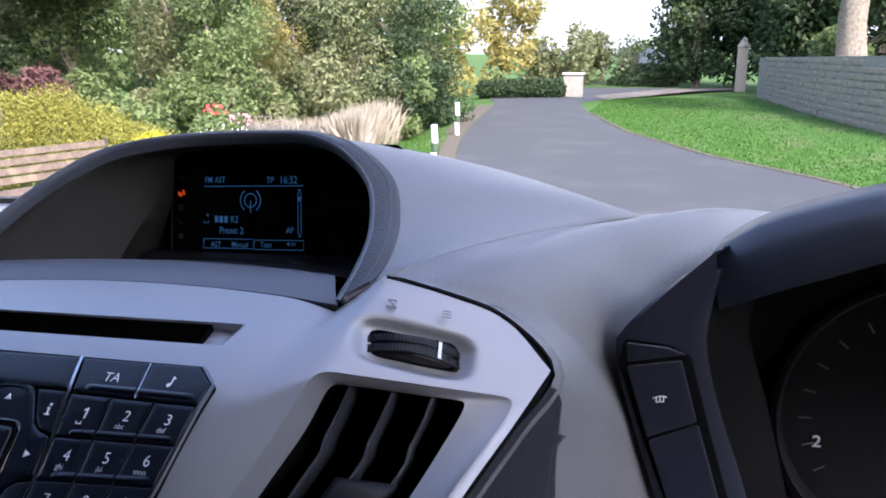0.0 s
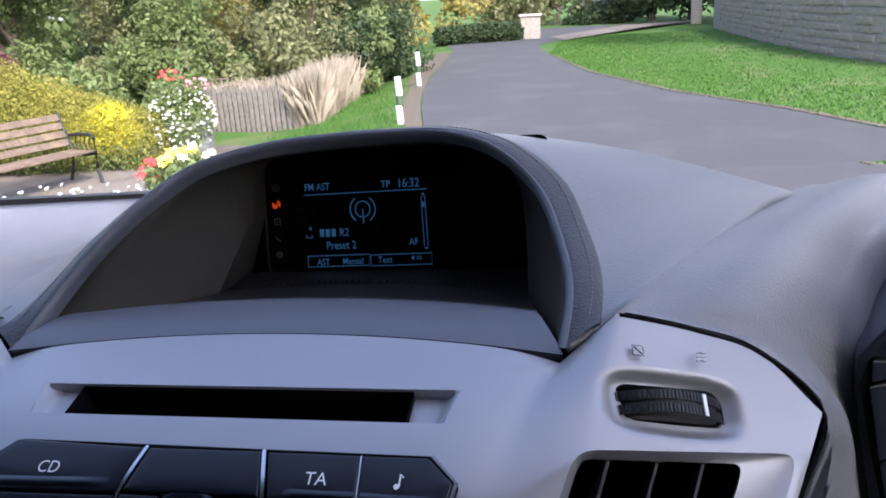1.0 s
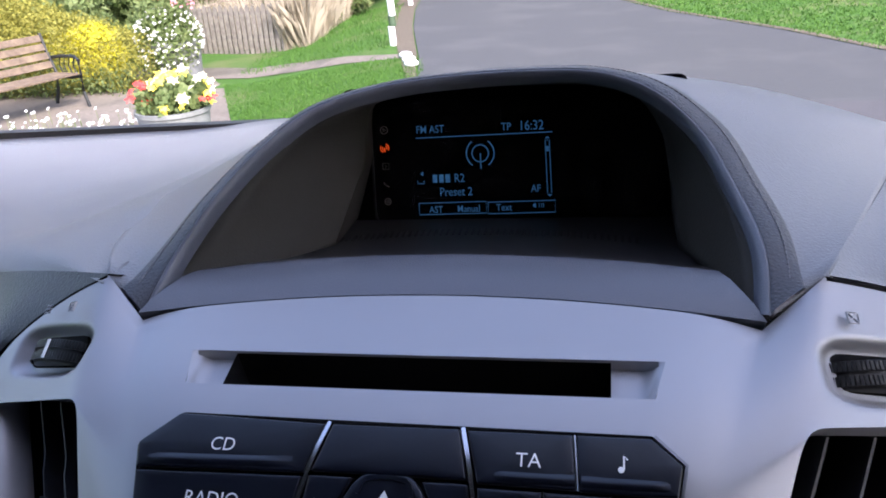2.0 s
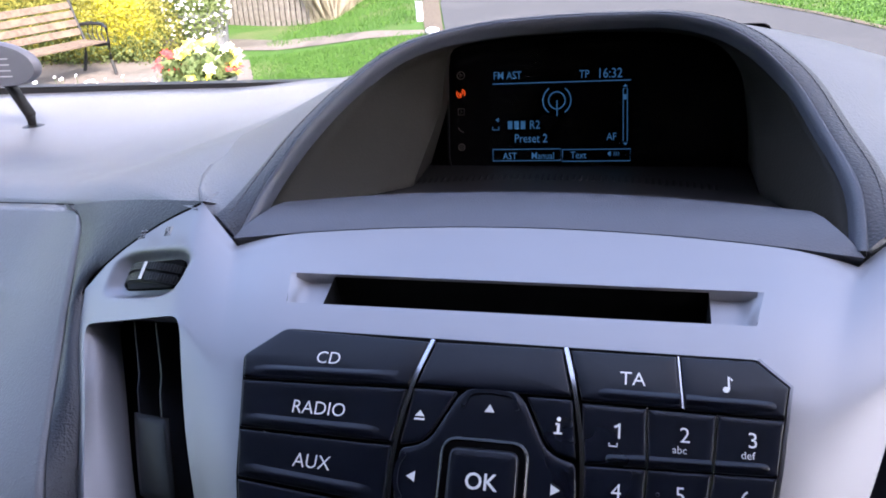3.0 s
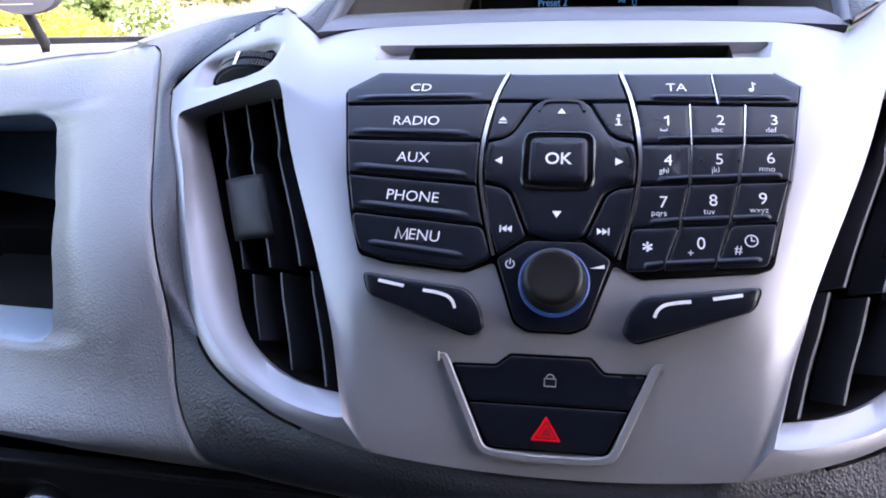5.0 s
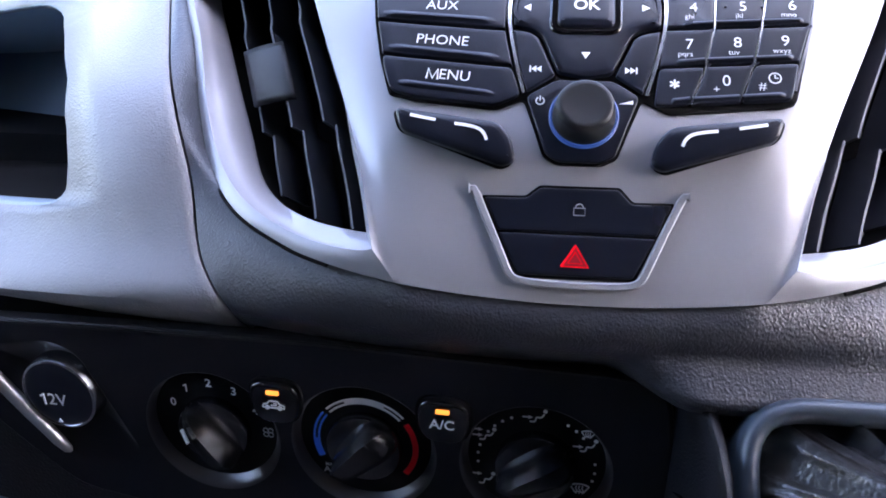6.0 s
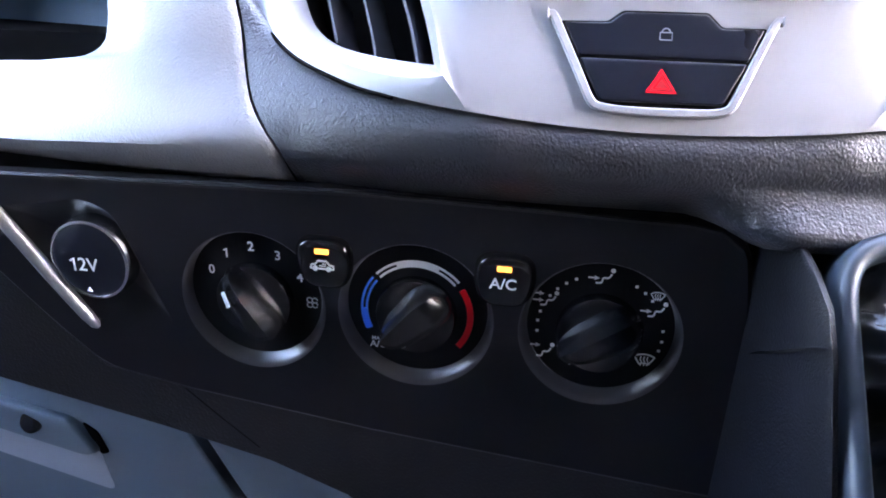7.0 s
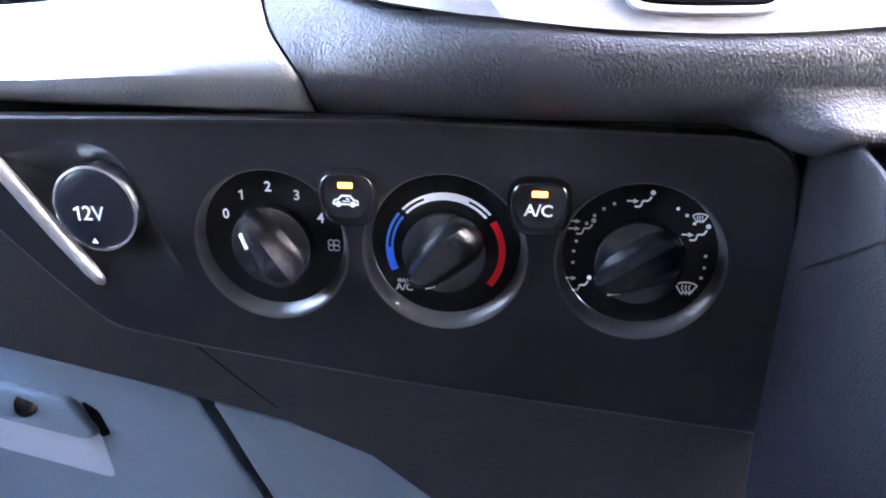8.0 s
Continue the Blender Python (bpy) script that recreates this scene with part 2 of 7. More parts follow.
def rounded(pts, r, n=4):
    """A polygon with its corners rounded; counter-clockwise. r: a radius or one for each corner."""
    pts = [tuple(p) for p in pts]
    rs = list(r) if isinstance(r, (list, tuple)) else [r] * len(pts)
    if area2(pts) < 0:
        pts, rs = pts[::-1], rs[::-1]
    out = []
    for i, p in enumerate(pts):
        a, b, c = Vector(pts[i - 1]), Vector(p), Vector(pts[(i + 1) % len(pts)])
        u, v = (a - b), (c - b)
        q = min(rs[i], 0.45 * u.length, 0.45 * v.length)
        if q < 1e-6:
            out.append(tuple(b))
            continue
        s, e = b + u.normalized() * q, b + v.normalized() * q
        for k in range(n + 1):
            t = k / n
            out.append(tuple(s * (1 - t) ** 2 + b * 2 * t * (1 - t) + e * t * t))
    return out


def inset(pts, d):
    out, n = [], len(pts)
    for i in range(n):
        a, b, c = Vector(pts[i - 1]), Vector(pts[i]), Vector(pts[(i + 1) % n])
        u, v = b - a, c - b
        if u.length < 1e-9 or v.length < 1e-9:
            out.append(tuple(b))
            continue
        nu, nv = Vector((-u.y, u.x)).normalized(), Vector((-v.y, v.x)).normalized()
        m = nu + nv
        m = m / max(0.35, m.length_squared / 2) if m.length > 1e-6 else nu
        out.append(tuple(b + m * (d / 1.0)))
    return out


def plate(outline, onto, h0, h1, bevel=0.0006, steps=3, crown=0.0):
    """A raised piece on a surface onto(a, b, h): its walls, a rounded edge and its face."""
    o = [tuple(p) for p in outline]
    if area2(o) < 0:
        o = o[::-1]
    rings = [(0.0, h0)]
    for k in range(steps + 1):
        t = math.pi / 2 * k / steps
        rings.append((bevel * (1 - math.cos(t)), h1 - bevel * (1 - math.sin(t))))
    if crown:
        rings += [(bevel + crown * 2, h1 + crown * 0.6), (bevel + crown * 4, h1 + crown)]
    rows = [[onto(a, b, h) for a, b in inset(o, d)] for d, h in rings]
    n = len(o)
    if steps < 3:
        vs, fs = loft(rows, closed=True)
        fs.append(tuple((len(rows) - 1) * n + k for k in range(n)))
        return vs, fs
    d, h = rings[-1]
    last = inset(o, d)
    mid = (sum(p[0] for p in last) / n, sum(p[1] for p in last) / n)
    rows += [[onto(mid[0] + (a - mid[0]) * q, mid[1] + (b - mid[1]) * q, h) for a, b in last] for q in (.8, .6, .4, .2)]
    vs, fs = loft(rows, closed=True)
    k0 = (len(rows) - 1) * n
    vs = vs + [onto(mid[0], mid[1], h)]
    fs += [(k0 + k, k0 + (k + 1) % n, len(vs) - 1) for k in range(n)]
    return vs, fs


def ribbon(path, width, onto, h0, h1):
    """A flat printed stroke along points on a surface."""
    vs, fs = [], []
    path = [tuple(p)[:2] for p in path]
    for i, p in enumerate(path):
        a, b = Vector(path[max(0, i - 1)]), Vector(path[min(len(path) - 1, i + 1)])
        t = (b - a).normalized()
        nrm = Vector((-t.y, t.x)) * width / 2
        for h in (h0, h1):
            for s in (1, -1):
                q = Vector(p) + nrm * s
                vs.append(onto(q.x, q.y, h))
    for i in range(len(path) - 1):
        k = 4 * i
        fs += [(k + 2, k + 6, k + 7, k + 3), (k, k + 2, k + 6, k + 4)[::-1], (k + 1, k + 3, k + 7, k + 5)]
    fs += [(0, 1, 3, 2), tuple(len(vs) - 4 + q for q in (0, 2, 3, 1))]
    return vs, fs


def arc(cx, cy, r, a0, a1, n=16):
    return [(cx + r * math.cos(radians(a0 + (a1 - a0) * k / n)), cy + r * math.sin(radians(a0 + (a1 - a0) * k / n))) for k in range(n + 1)]


def lettering(text, a, b, size, onto, h, turn=0.0, width=1.0, thick=0.0):
    """Words in the built-in font, laid centred at (a, b) on a surface."""
    cu = bpy.data.curves.new("words", "FONT")
    cu.body, cu.size, cu.align_x, cu.align_y = text, size, "CENTER", "CENTER"
    cu.offset = thick
    cu.extrude = 0.0
    cu.resolution_u = 3
    ob = bpy.data.objects.new("words", cu)
    scene.collection.objects.link(ob)
    bpy.context.view_layer.update()
    me = bpy.data.meshes.new_from_object(ob.evaluated_get(bpy.context.evaluated_depsgraph_get()))
    c, s = math.cos(radians(turn)), math.sin(radians(turn))
    vs = [onto(a + (v.co.x * c * width - v.co.y * s), b + (v.co.x * s * width + v.co.y * c), h) for v in me.vertices]
    fs = [tuple(p.vertices) for p in me.polygons]
    bpy.data.objects.remove(ob)
    bpy.data.curves.remove(cu)
    bpy.data.meshes.remove(me)
    return vs, fs


def one(x, s, size, onto, h0, h1):
    """The figure 1 with its flag."""
    return ribbon([(x - .17 * size, s + .17 * size), (x - .02 * size, s + .25 * size), (x + .05 * size, s + .35 * size), (x + .05 * size, s - .35 * size)], .10 * size, onto, h0, h1)


VAN_THINGS = {"dashboard", "air_vent", "radio_control_panel", "call_key", "hazard_switch", "information_display", "heater_panel", "glovebox", "knee_panel", "gear_lever", "instrument_cluster", "cab_shell",
              "windscreen", "seat", "phone_mount", "steering_wheel", "front_door"}


# The centre fascia: a convex profile (y, z) from its lower to its upper edge, straight across.
PROFILE = spline([(0, y, z) for y, z in ((.436, 1.188), (.4445, 1.208), (.457, 1.231), (.468, 1.251), (.484, 1.2705), (.4965, 1.2845), (.5085, 1.297),
                                         (.5225, 1.3095), (.537, 1.320), (.563, 1.3315), (.598, 1.3395), (.62, 1.343))], 400)
RUN = 0.25548


def fascia(x, s, h=0.0):
    """A point of the fascia: x across, s up along the profile, h proud of it."""
    f = min(399.0, max(0.0, s / RUN * 400))
    i = int(f)
    p, t = PROFILE[i].lerp(PROFILE[i + 1], f - i), (PROFILE[min(400, i + 4)] - PROFILE[max(0, i - 4)]).normalized()
    return Vector((x, p.y - t.z * h, p.z + t.y * h))


def between(v, pairs):
    for (a, p), (b, q) in zip(pairs, pairs[1:]):
        if v <= b:
            return p + (q - p) * max(0.0, (v - a) / (b - a))
    return pairs[-1][1]


def crease(s):
    return between(s, ((0.0, .068), (.02, .072), (.05, .0765), (.08, .083), (.11, .0905), (.14, .0985), (.17, .1065), (.20, .1155), (.232, .126)))


SLOT_IN, SLOT_LO, SLOT_HI = .0722, .1925, .2095
USLOT = .0885 / crease(.2)


def edge_drop(u, s):
    """How far the fascia's rounded sides fall back; they die out towards the lower corners."""
    k = min(1.0, max(0.0, (s - .022) / .06))
    return -.0036 * max(0.0, (u - .76) / .24) ** 2 * k * k * (3 - 2 * k)


def steps(a, b, n):
    return [a + (b - a) * k / n for k in range(n + 1)]


VENT_N, VENT_TOP = 56, 44
FOLD_S = steps(.164, .006, VENT_N)
CAP_S = steps(.164, SLOT_LO, 12) + steps(SLOT_LO, SLOT_HI, 6)[1:] + steps(SLOT_HI, .2455, 15)[1:]


def fascia_at(u, s):
    """A point of the fascia panel, u = -1 to 1 between its soft side folds, with its arched lower and upper edges."""
    x = u * crease(s)
    lo, hi = .0073 + .95 * x * x, .2455 - .93 * x * x
    if s < .03:
        s = lo + (s - .006) * (.03 - lo) / .024
    if s > .222:
        s = .222 + (s - .222) * (hi - .222) / .0235
    return fascia(x, s, edge_drop(abs(u), s))


def fascia_shell():
    ss = FOLD_S[::-1] + CAP_S[1:]
    us = [-1, -.97, -.94, -.91, -.88, -.84, -.8, -.74, -.7] + [k / 10 * .7 for k in range(-9, 10)] + [.7, .74, .8, .84, .88, .91, .94, .97, 1]
    us = sorted(set(us) | {-USLOT, USLOT})

    vs = [fascia_at(u, s) for s in ss for u in us]
    fs, n = [], len(us)
    for i in range(len(ss) - 1):
        for j in range(n - 1):
            mid = (us[j] + us[j + 1]) / 2
            if SLOT_LO - 1e-6 <= ss[i] < SLOT_HI - 1e-6 and abs(mid) < USLOT:
                continue
            fs.append((i * n + j, i * n + j + 1, (i + 1) * n + j + 1, (i + 1) * n + j))
    return vs, fs


dashboard = thing("dashboard", (0, 0.75, 0.9), "grey grained van dashboard with a silver centre fascia", "dashboard")


def slot_dish():
    geos = []
    for sx in (-1, 1):
        rows = []
        for k in range(9):
            t = k / 8
            lo, hi = (sx * (USLOT * crease(s) * (1 - t) + SLOT_IN * t) for s in (SLOT_LO, SLOT_HI))
            e = min(1.0, t * 2.6)
            h = -0.0048 * e * e * (3 - 2 * e)
            m = .0016 * (1 - e)
            rows.append([fascia(lo, SLOT_LO, 0), fascia(lo, SLOT_LO + m * .4 + .0003, h), fascia(hi, SLOT_HI - m - .0003, h), fascia(hi, SLOT_HI, 0)])
        geos.append(loft(rows, flip=sx > 0))
    for s, fl in ((SLOT_LO, True), (SLOT_HI, False)):
        geos.append(loft([[fascia(x, s, h) for x in (-SLOT_IN, 0, SLOT_IN)] for h in (0, -.0014)], flip=fl))
    return join(*geos)


disc_slot = part("disc_slot_surround", slot_dish(), SILVER, dashboard, "recessed silver ends of the disc slot")
_xi = SLOT_IN
part("slot_lining", join(loft([[fascia(x, s, h) for x, s in ((-_xi, SLOT_LO), (_xi, SLOT_LO), (_xi, SLOT_HI), (-_xi, SLOT_HI))] for h in (-.0014, -.03)], closed=True),
                         ([fascia(x, s, -.028) for x, s in ((-_xi, SLOT_LO), (_xi, SLOT_LO), (_xi, SLOT_HI), (-_xi, SLOT_HI))], [(0, 1, 2, 3)])), GAP, disc_slot, "black slot lining")
for _x in (-.011, .0125):
    part("slot_latch", plate(rounded([(_x - .011, SLOT_LO + .0006), (_x + .011, SLOT_LO + .0006), (_x + .011, SLOT_LO + .0026), (_x - .011, SLOT_LO + .0026)], .0006), fascia, -.012, -.0052, .0003), KEY, disc_slot)

# The flanks that hold the air vents, folded back from the creases. Points for x > 0, mirrored for the other side.
EDGE_OUT = [(.1485, .609, 1.351), (.177, .6175, 1.3405), (.2035, .6250, 1.3270), (.2275, .6185, 1.3035), (.2130, .587, 1.2860), (.1995, .559, 1.2710), (.182, .524, 1.248), (.166, .497, 1.228), (.146, .474, 1.214), (.119, .4582, 1.2052), (.098, .4490, 1.2018), (.0790, .4432, 1.1995)]
EDGE_LEFT = [(.148, .611, 1.350), (.172, .611, 1.339), (.197, .606, 1.324), (.213, .597, 1.309), (.207, .578, 1.294), (.193, .552, 1.276), (.180, .522, 1.249)] + EDGE_OUT[7:]
# The vent's mouth: a crest round the opening (x, z on a sloping plane) and the mouth's deep edge, where the louvres stand.
CREST_IN = [(.1335, 1.3235), (.1250, 1.3050), (.1165, 1.290), (.1078, 1.275), (.0990, 1.260), (.0914, 1.245), (.0850, 1.230), (.0790, 1.211)]
DEEP_IN = [(.1340, .563, 1.3145), (.1275, .550, 1.298), (.1190, .534, 1.284), (.1105, .518, 1.2700), (.1025, .502, 1.2555), (.0960, .486, 1.2405), (.0895, .472, 1.2270), (.0840, .4575, 1.2130)]
DEEP_OUT = [(.1942, .588, 1.2985), (.1798, .5625, 1.2750), (.1655, .5370, 1.2540), (.154, .518, 1.2365), (.1425, .4960, 1.2235), (.128, .4800, 1.2165), (.105, .4630, 1.2140), (.0840, .4575, 1.2130)]


def mouth(x, z, h=0.0):
    """A point of the sloping plane of the vent's mouth, h proud of it."""
    return Vector((x, .560 + (-h + .5055 * (x - .1365) + .4468 * (z - 1.3152)) / .7382, z))


def mirror(p, sx):
    return Vector((p[0] * sx, p[1], p[2]))


def facet(sx):
    """The frame of the flank round the thumbwheel: centre, across, up and out."""
    out = Vector((.42 * sx, -.56, .71)).normalized()
    across = Vector((.947, .088, -.308 * sx)) if sx > 0 else Vector((.947, -.088, .308))
    across = (across - out * across.dot(out)).normalized()
    up = out.cross(across).normalized()
    across = (across + up * (.24 * sx)).normalized()
    up = out.cross(across).normalized()
    return Vector((.168 * sx, .5885, 1.3225)), across, up, out


def softened(loop, rounds, keep):
    """A closed loop with its corners rounded, but for the points to keep."""
    for _ in range(rounds):
        loop = [p if k in keep else .5 * p + .25 * (loop[k - 1] + loop[(k + 1) % len(loop)]) for k, p in enumerate(loop)]
    return loop


def vent_loops(sx):
    """Crest and deep edge of the mouth as closed loops: down the outer side, up the inner side, and over the top."""
    edge = spline((EDGE_OUT if sx > 0 else EDGE_LEFT)[3:], 80)[6:]
    edge = spline(edge, VENT_N)
    cin = spline([mouth(x, z, between(z, ((1.21, .0095), (1.29, .0100), (1.3235, .0060)))) for x, z in CREST_IN], VENT_N)
    cout = []
    for k, (e, c) in enumerate(zip(edge, cin)):
        t = k / VENT_N
        cout.append(e + (c - e).normalized() * min(.0052 + .0022 * t ** 3, .5 * (c - e).length) + Vector((-.15, -.6, .45)) * .0014)
    w = [max(0.0, 1 - (VENT_N - k) / 9) ** 1.5 for k in range(VENT_N + 1)]
    cout = [p.lerp(cin[-1], q) for p, q in zip(cout, w)]
    din, dout = spline(DEEP_IN, VENT_N), spline(DEEP_OUT, VENT_N)
    crest = cout + cin[::-1][1:] + [cin[0].lerp(cout[0], k / VENT_TOP) for k in range(1, VENT_TOP)]
    deep = dout + din[::-1][1:] + [din[0].lerp(dout[0], k / VENT_TOP) for k in range(1, VENT_TOP)]
    return edge, softened(crest, 9, {VENT_N}), softened(deep, 7, {VENT_N})


def flank_shell(sx):
    n, m = VENT_N, VENT_TOP
    edge, crest, deep = vent_loops(sx)
    cout, cin, over = crest[:n + 1], crest[n:2 * n + 1][::-1], [crest[2 * n]] + crest[2 * n + 1:] + [crest[0]]
    fold = [fascia_at(1, s) for s in FOLD_S]
    edge[-1] = fold[-1]
    inner = []
    for k, (a, c) in enumerate(zip(fold, cin)):
        back = (fascia_at(1, FOLD_S[k]) - fascia_at(.94, FOLD_S[k])).normalized()
        d = (c - a).length
        row = []
        for q in range(11):
            t = q / 10
            row.append(a.lerp(c, t) + (back * d - (c - a)) * (.35 * t * (1 - t) ** 2))
        inner.append(row)
    outer = [[a.lerp(b, q / 5) + Vector((-.1, -.5, .5)) * (.0008 * math.sin(math.pi * q / 5)) for q in range(6)] for a, b in zip(cout, edge)]
    # the cap above the mouth, up to the seam with the dash
    tip = spline((EDGE_OUT if sx > 0 else EDGE_LEFT)[:4], m + 5)
    side = spline((EDGE_OUT if sx > 0 else EDGE_LEFT)[3:], 80)[:7]
    side = spline(side, 33)
    cap = []
    for i, s in enumerate(CAP_S[::-1]):
        v = i / 33
        a, c, e = fascia_at(1, s), tip[0].lerp(over[0], v), side[i]
        row = [a.lerp(c, q / 10) for q in range(10)]
        for j, p in enumerate(over):
            row.append(tip[j].lerp(p, v))
        tail = [tip[m + q].lerp(cout[0].lerp(edge[0], q / 5), v) for q in range(1, 6)]
        tail[-1] = e
        cap.append(row + tail)
    cap[-1] = inner[0][:10] + list(over) + outer[0][1:]
    keep = set()
    for p in cap[0] + cap[-1] + [r[0] for r in cap] + [r[-1] for r in cap]:
        keep.add(tuple(round(c / .0002) for c in p))
    vs, fs = weld(loft(cap, flip=True))
    start = list(vs)
    vs, fs = relaxed((vs, fs), lambda k: tuple(round(c / .0002) for c in start[k]) in keep, 14)
    c, ac, up, out = facet(1)
    for k, p in enumerate(vs):
        d = p - c
        r = ((abs(d.dot(ac)) / .0315) ** 4 + (abs(d.dot(up)) / .0128) ** 4) ** .25
        w = min(1.0, max(0.0, (1 - r) / .30))
        w = w * w * (3 - 2 * w)
        vs[k] = p - out * (.0056 * w)
    # rounded crest and the walls down to the louvres
    lip, wall = [], []
    for p, q in zip(crest, deep):
        d = q - p
        lip.append(p + d * .10 + Vector((0, .0004, -.0003)))
        wall.append(p + d * .30 + Vector((0, .0009, -.0006)))
    rest = weld(join(loft(inner, flip=True), loft(outer, flip=True), loft([crest, lip, wall, deep, [q + Vector((0, .005, -.003)) for q in deep]], closed=True)))
    vs, fs = weld(join((vs, fs), rest))
    vs = [mirror(v, sx) for v in vs]
    return vs, [f[::-1] for f in fs] if sx < 0 else fs


part("centre_fascia", weld(join(fascia_shell(), flank_shell(1), flank_shell(-1))), SILVER, dashboard, "satin silver painted fascia with two vent surrounds", smooth=62)

for _sx, _e in ((1, EDGE_OUT), (-1, EDGE_LEFT)):
    part("panel_gap", tube([mirror(p + Vector((.0007, .0002, -.0007)), _sx) for p in spline(_e[:-1], 70)], .0009, 6), GAP, dashboard, "dark gap round the fascia")

# The display hood: a lip round the opening, a shell that falls away forwards, and a dark lining.
LIP = [(-.128, .600, 1.337), (-.122, .624, 1.354), (-.109, .646, 1.373), (-.092, .668, 1.390), (-.070, .690, 1.4035), (-.036, .708, 1.4095), (0, .716, 1.411), (.032, .715, 1.4115), (.064, .708, 1.411),
       (.091, .700, 1.403), (.113, .688, 1.385), (.125, .660, 1.367), (.131, .627, 1.355), (.129, .598, 1.341)]
BASE = [(-.150, .613, 1.350), (-.168, .645, 1.3495), (-.186, .700, 1.3445), (-.200, .770, 1.338), (-.17, .88, 1.325), (-.10, .98, 1.300), (0, 1.02, 1.288), (.12, 1.02, 1.288), (.23, .98, 1.300),
        (.265, .875, 1.328), (.235, .80, 1.338), (.205, .730, 1.347), (.172, .655, 1.353), (.150, .612, 1.3515)]


def hood_shell():
    n = 56
    lip, base = spline(LIP, n), spline(BASE, n)
    rows = []
    for k in range(13):
        u = k / 12
        row = []
        for j, (a, b) in enumerate(zip(lip, base)):
            out = (b - a)
            lift = Vector((out.x * .25, 0, 1)).normalized()
            row.append(a.lerp(b, u) + lift * (out.length * .045 * math.sin(math.pi * u) * math.sin(math.pi * j / n) ** .5))
        rows.append(row)
    return loft(rows)


def hood_band():
    n = 56
    lip, base = spline(LIP, n), spline(BASE, n)
    rows = []
    for d, up in ((0.0, .0004), (.002, .0012), (.008, .0018), (.015, .0015), (.0165, .0009), (.0172, -.001)):
        row = []
        for j, (a, b) in enumerate(zip(lip, base)):
            out = b - a
            u = min(.96, d / out.length)
            lift = Vector((out.x * .25, 0, 1)).normalized()
            row.append(a.lerp(b, u) + lift * (out.length * .045 * math.sin(math.pi * u) * math.sin(math.pi * j / n) ** .5 + up))
        rows.append(row)
    return loft(rows)


hood = part("display_hood", hood_shell(), DASH, dashboard, "grained grey hood over the display", thick=0.003)


part("hood_band", hood_band(), BAND, dashboard, "dark stitched band along the hood edge")


def along_hood(d, up, n=56):
    row = []
    for j, (a, b) in enumerate(zip(spline(LIP, n), spline(BASE, n))):
        out = b - a
        u = min(.96, d / out.length)
        row.append(a.lerp(b, u) + Vector((out.x * .25, 0, 1)).normalized() * (out.length * .045 * math.sin(math.pi * u) * math.sin(math.pi * j / n) ** .5 + up))
    return row


_row = along_hood(.0105, .0019, 168)
part("stitching", join(*[tube([_row[k], _row[k].lerp(_row[k + 1], .7)], .00025, 6) for k in range(3, 165)]), THREAD, dashboard, "fine pale stitched line along the hood")


def hood_rim():
    n = 56
    lip = spline(LIP, n)
    mid = Vector((0, .66, 1.345))
    prof = [(0.0, 0.0002), (-.0008, .0010), (-.0022, .0008), (-.0034, -.0006), (-.0040, -.003), (-.0044, -.009)]
    rows = []
    for d, f in prof:
        row = []
        for p in lip:
            r = (p - mid)
            r.y *= .3
            r.normalize()
            row.append(p + r * d + Vector((0, -.86, .5)) * f)
        rows.append(row)
    return loft(rows, flip=True)


part("hood_rim", hood_rim(), HOOD, dashboard, "dark soft rim round the display opening")


def hood_lining():
    n = 56
    lip = spline(LIP, n)
    mid = Vector((0, .66, 1.345))
    front = []
    for p in lip:
        r = (p - mid)
        r.y *= .3
        r.normalize()
        front.append(p + r * -.0043 + Vector((0, -.86, .5)) * -.008)
    back = spline([(-.072, .690, 1.327), (-.066, .706, 1.345), (-.061, .722, 1.362), (-.060, .735, 1.382), (-.055, .741, 1.392), (-.03, .745, 1.396), (0, .748, 1.397), (.03, .748, 1.397), (.062, .745, 1.396), (.085, .740, 1.390),
                   (.097, .730, 1.375), (.101, .715, 1.358), (.103, .70, 1.343), (.104, .688, 1.328)], n)
    rows = [[a.lerp(b, k / 6) for a, b in zip(front, back)] for k in range(7)]
    rows.append([Vector((p.x, .7376 + .23 * (p.z - 1.332), p.z)) for p in back])
    return loft(rows, flip=True)


part("hood_lining", hood_lining(), CAVITY, dashboard, "dusty dark lining of the hood", thick=0.001)


def hood_apron(floor_only):
    rows = []
    for k in range(25):
        u = -1 + 2 * k / 24
        x = u * .1275
        s = .2455 - .93 * min(abs(x), .1255) ** 2 + .0008
        f = fascia(x, s)
        w = 1 - abs(u) ** 2.5
        top = Vector((x * (.90 + .04 * w), f.y + .029 + .003 * w, f.z + .0058 - .0026 * w))
        mid = f.lerp(top, .5) + Vector((0, -.0008, .0020))
        floor = Vector((x * .82, .695 + .02 * w, 1.326))
        row = ([f + Vector((0, .004, -.006)), f, f.lerp(mid, .5) + Vector((0, -.0003, .0008)), mid, mid.lerp(top, .6) + Vector((0, 0, .0008)), top, top + Vector((0, .004, -.0012)), top.lerp(floor, .5) + Vector((0, 0, -.003)), floor, Vector((floor.x, .742, 1.325))])
        rows.append(row[6:] if floor_only else row[:7])
    return loft(rows)


part("hood_apron", hood_apron(False), HOOD, dashboard, "dark apron below the display opening")
part("hood_floor", hood_apron(True), BLACK, dashboard, "black floor under the display")


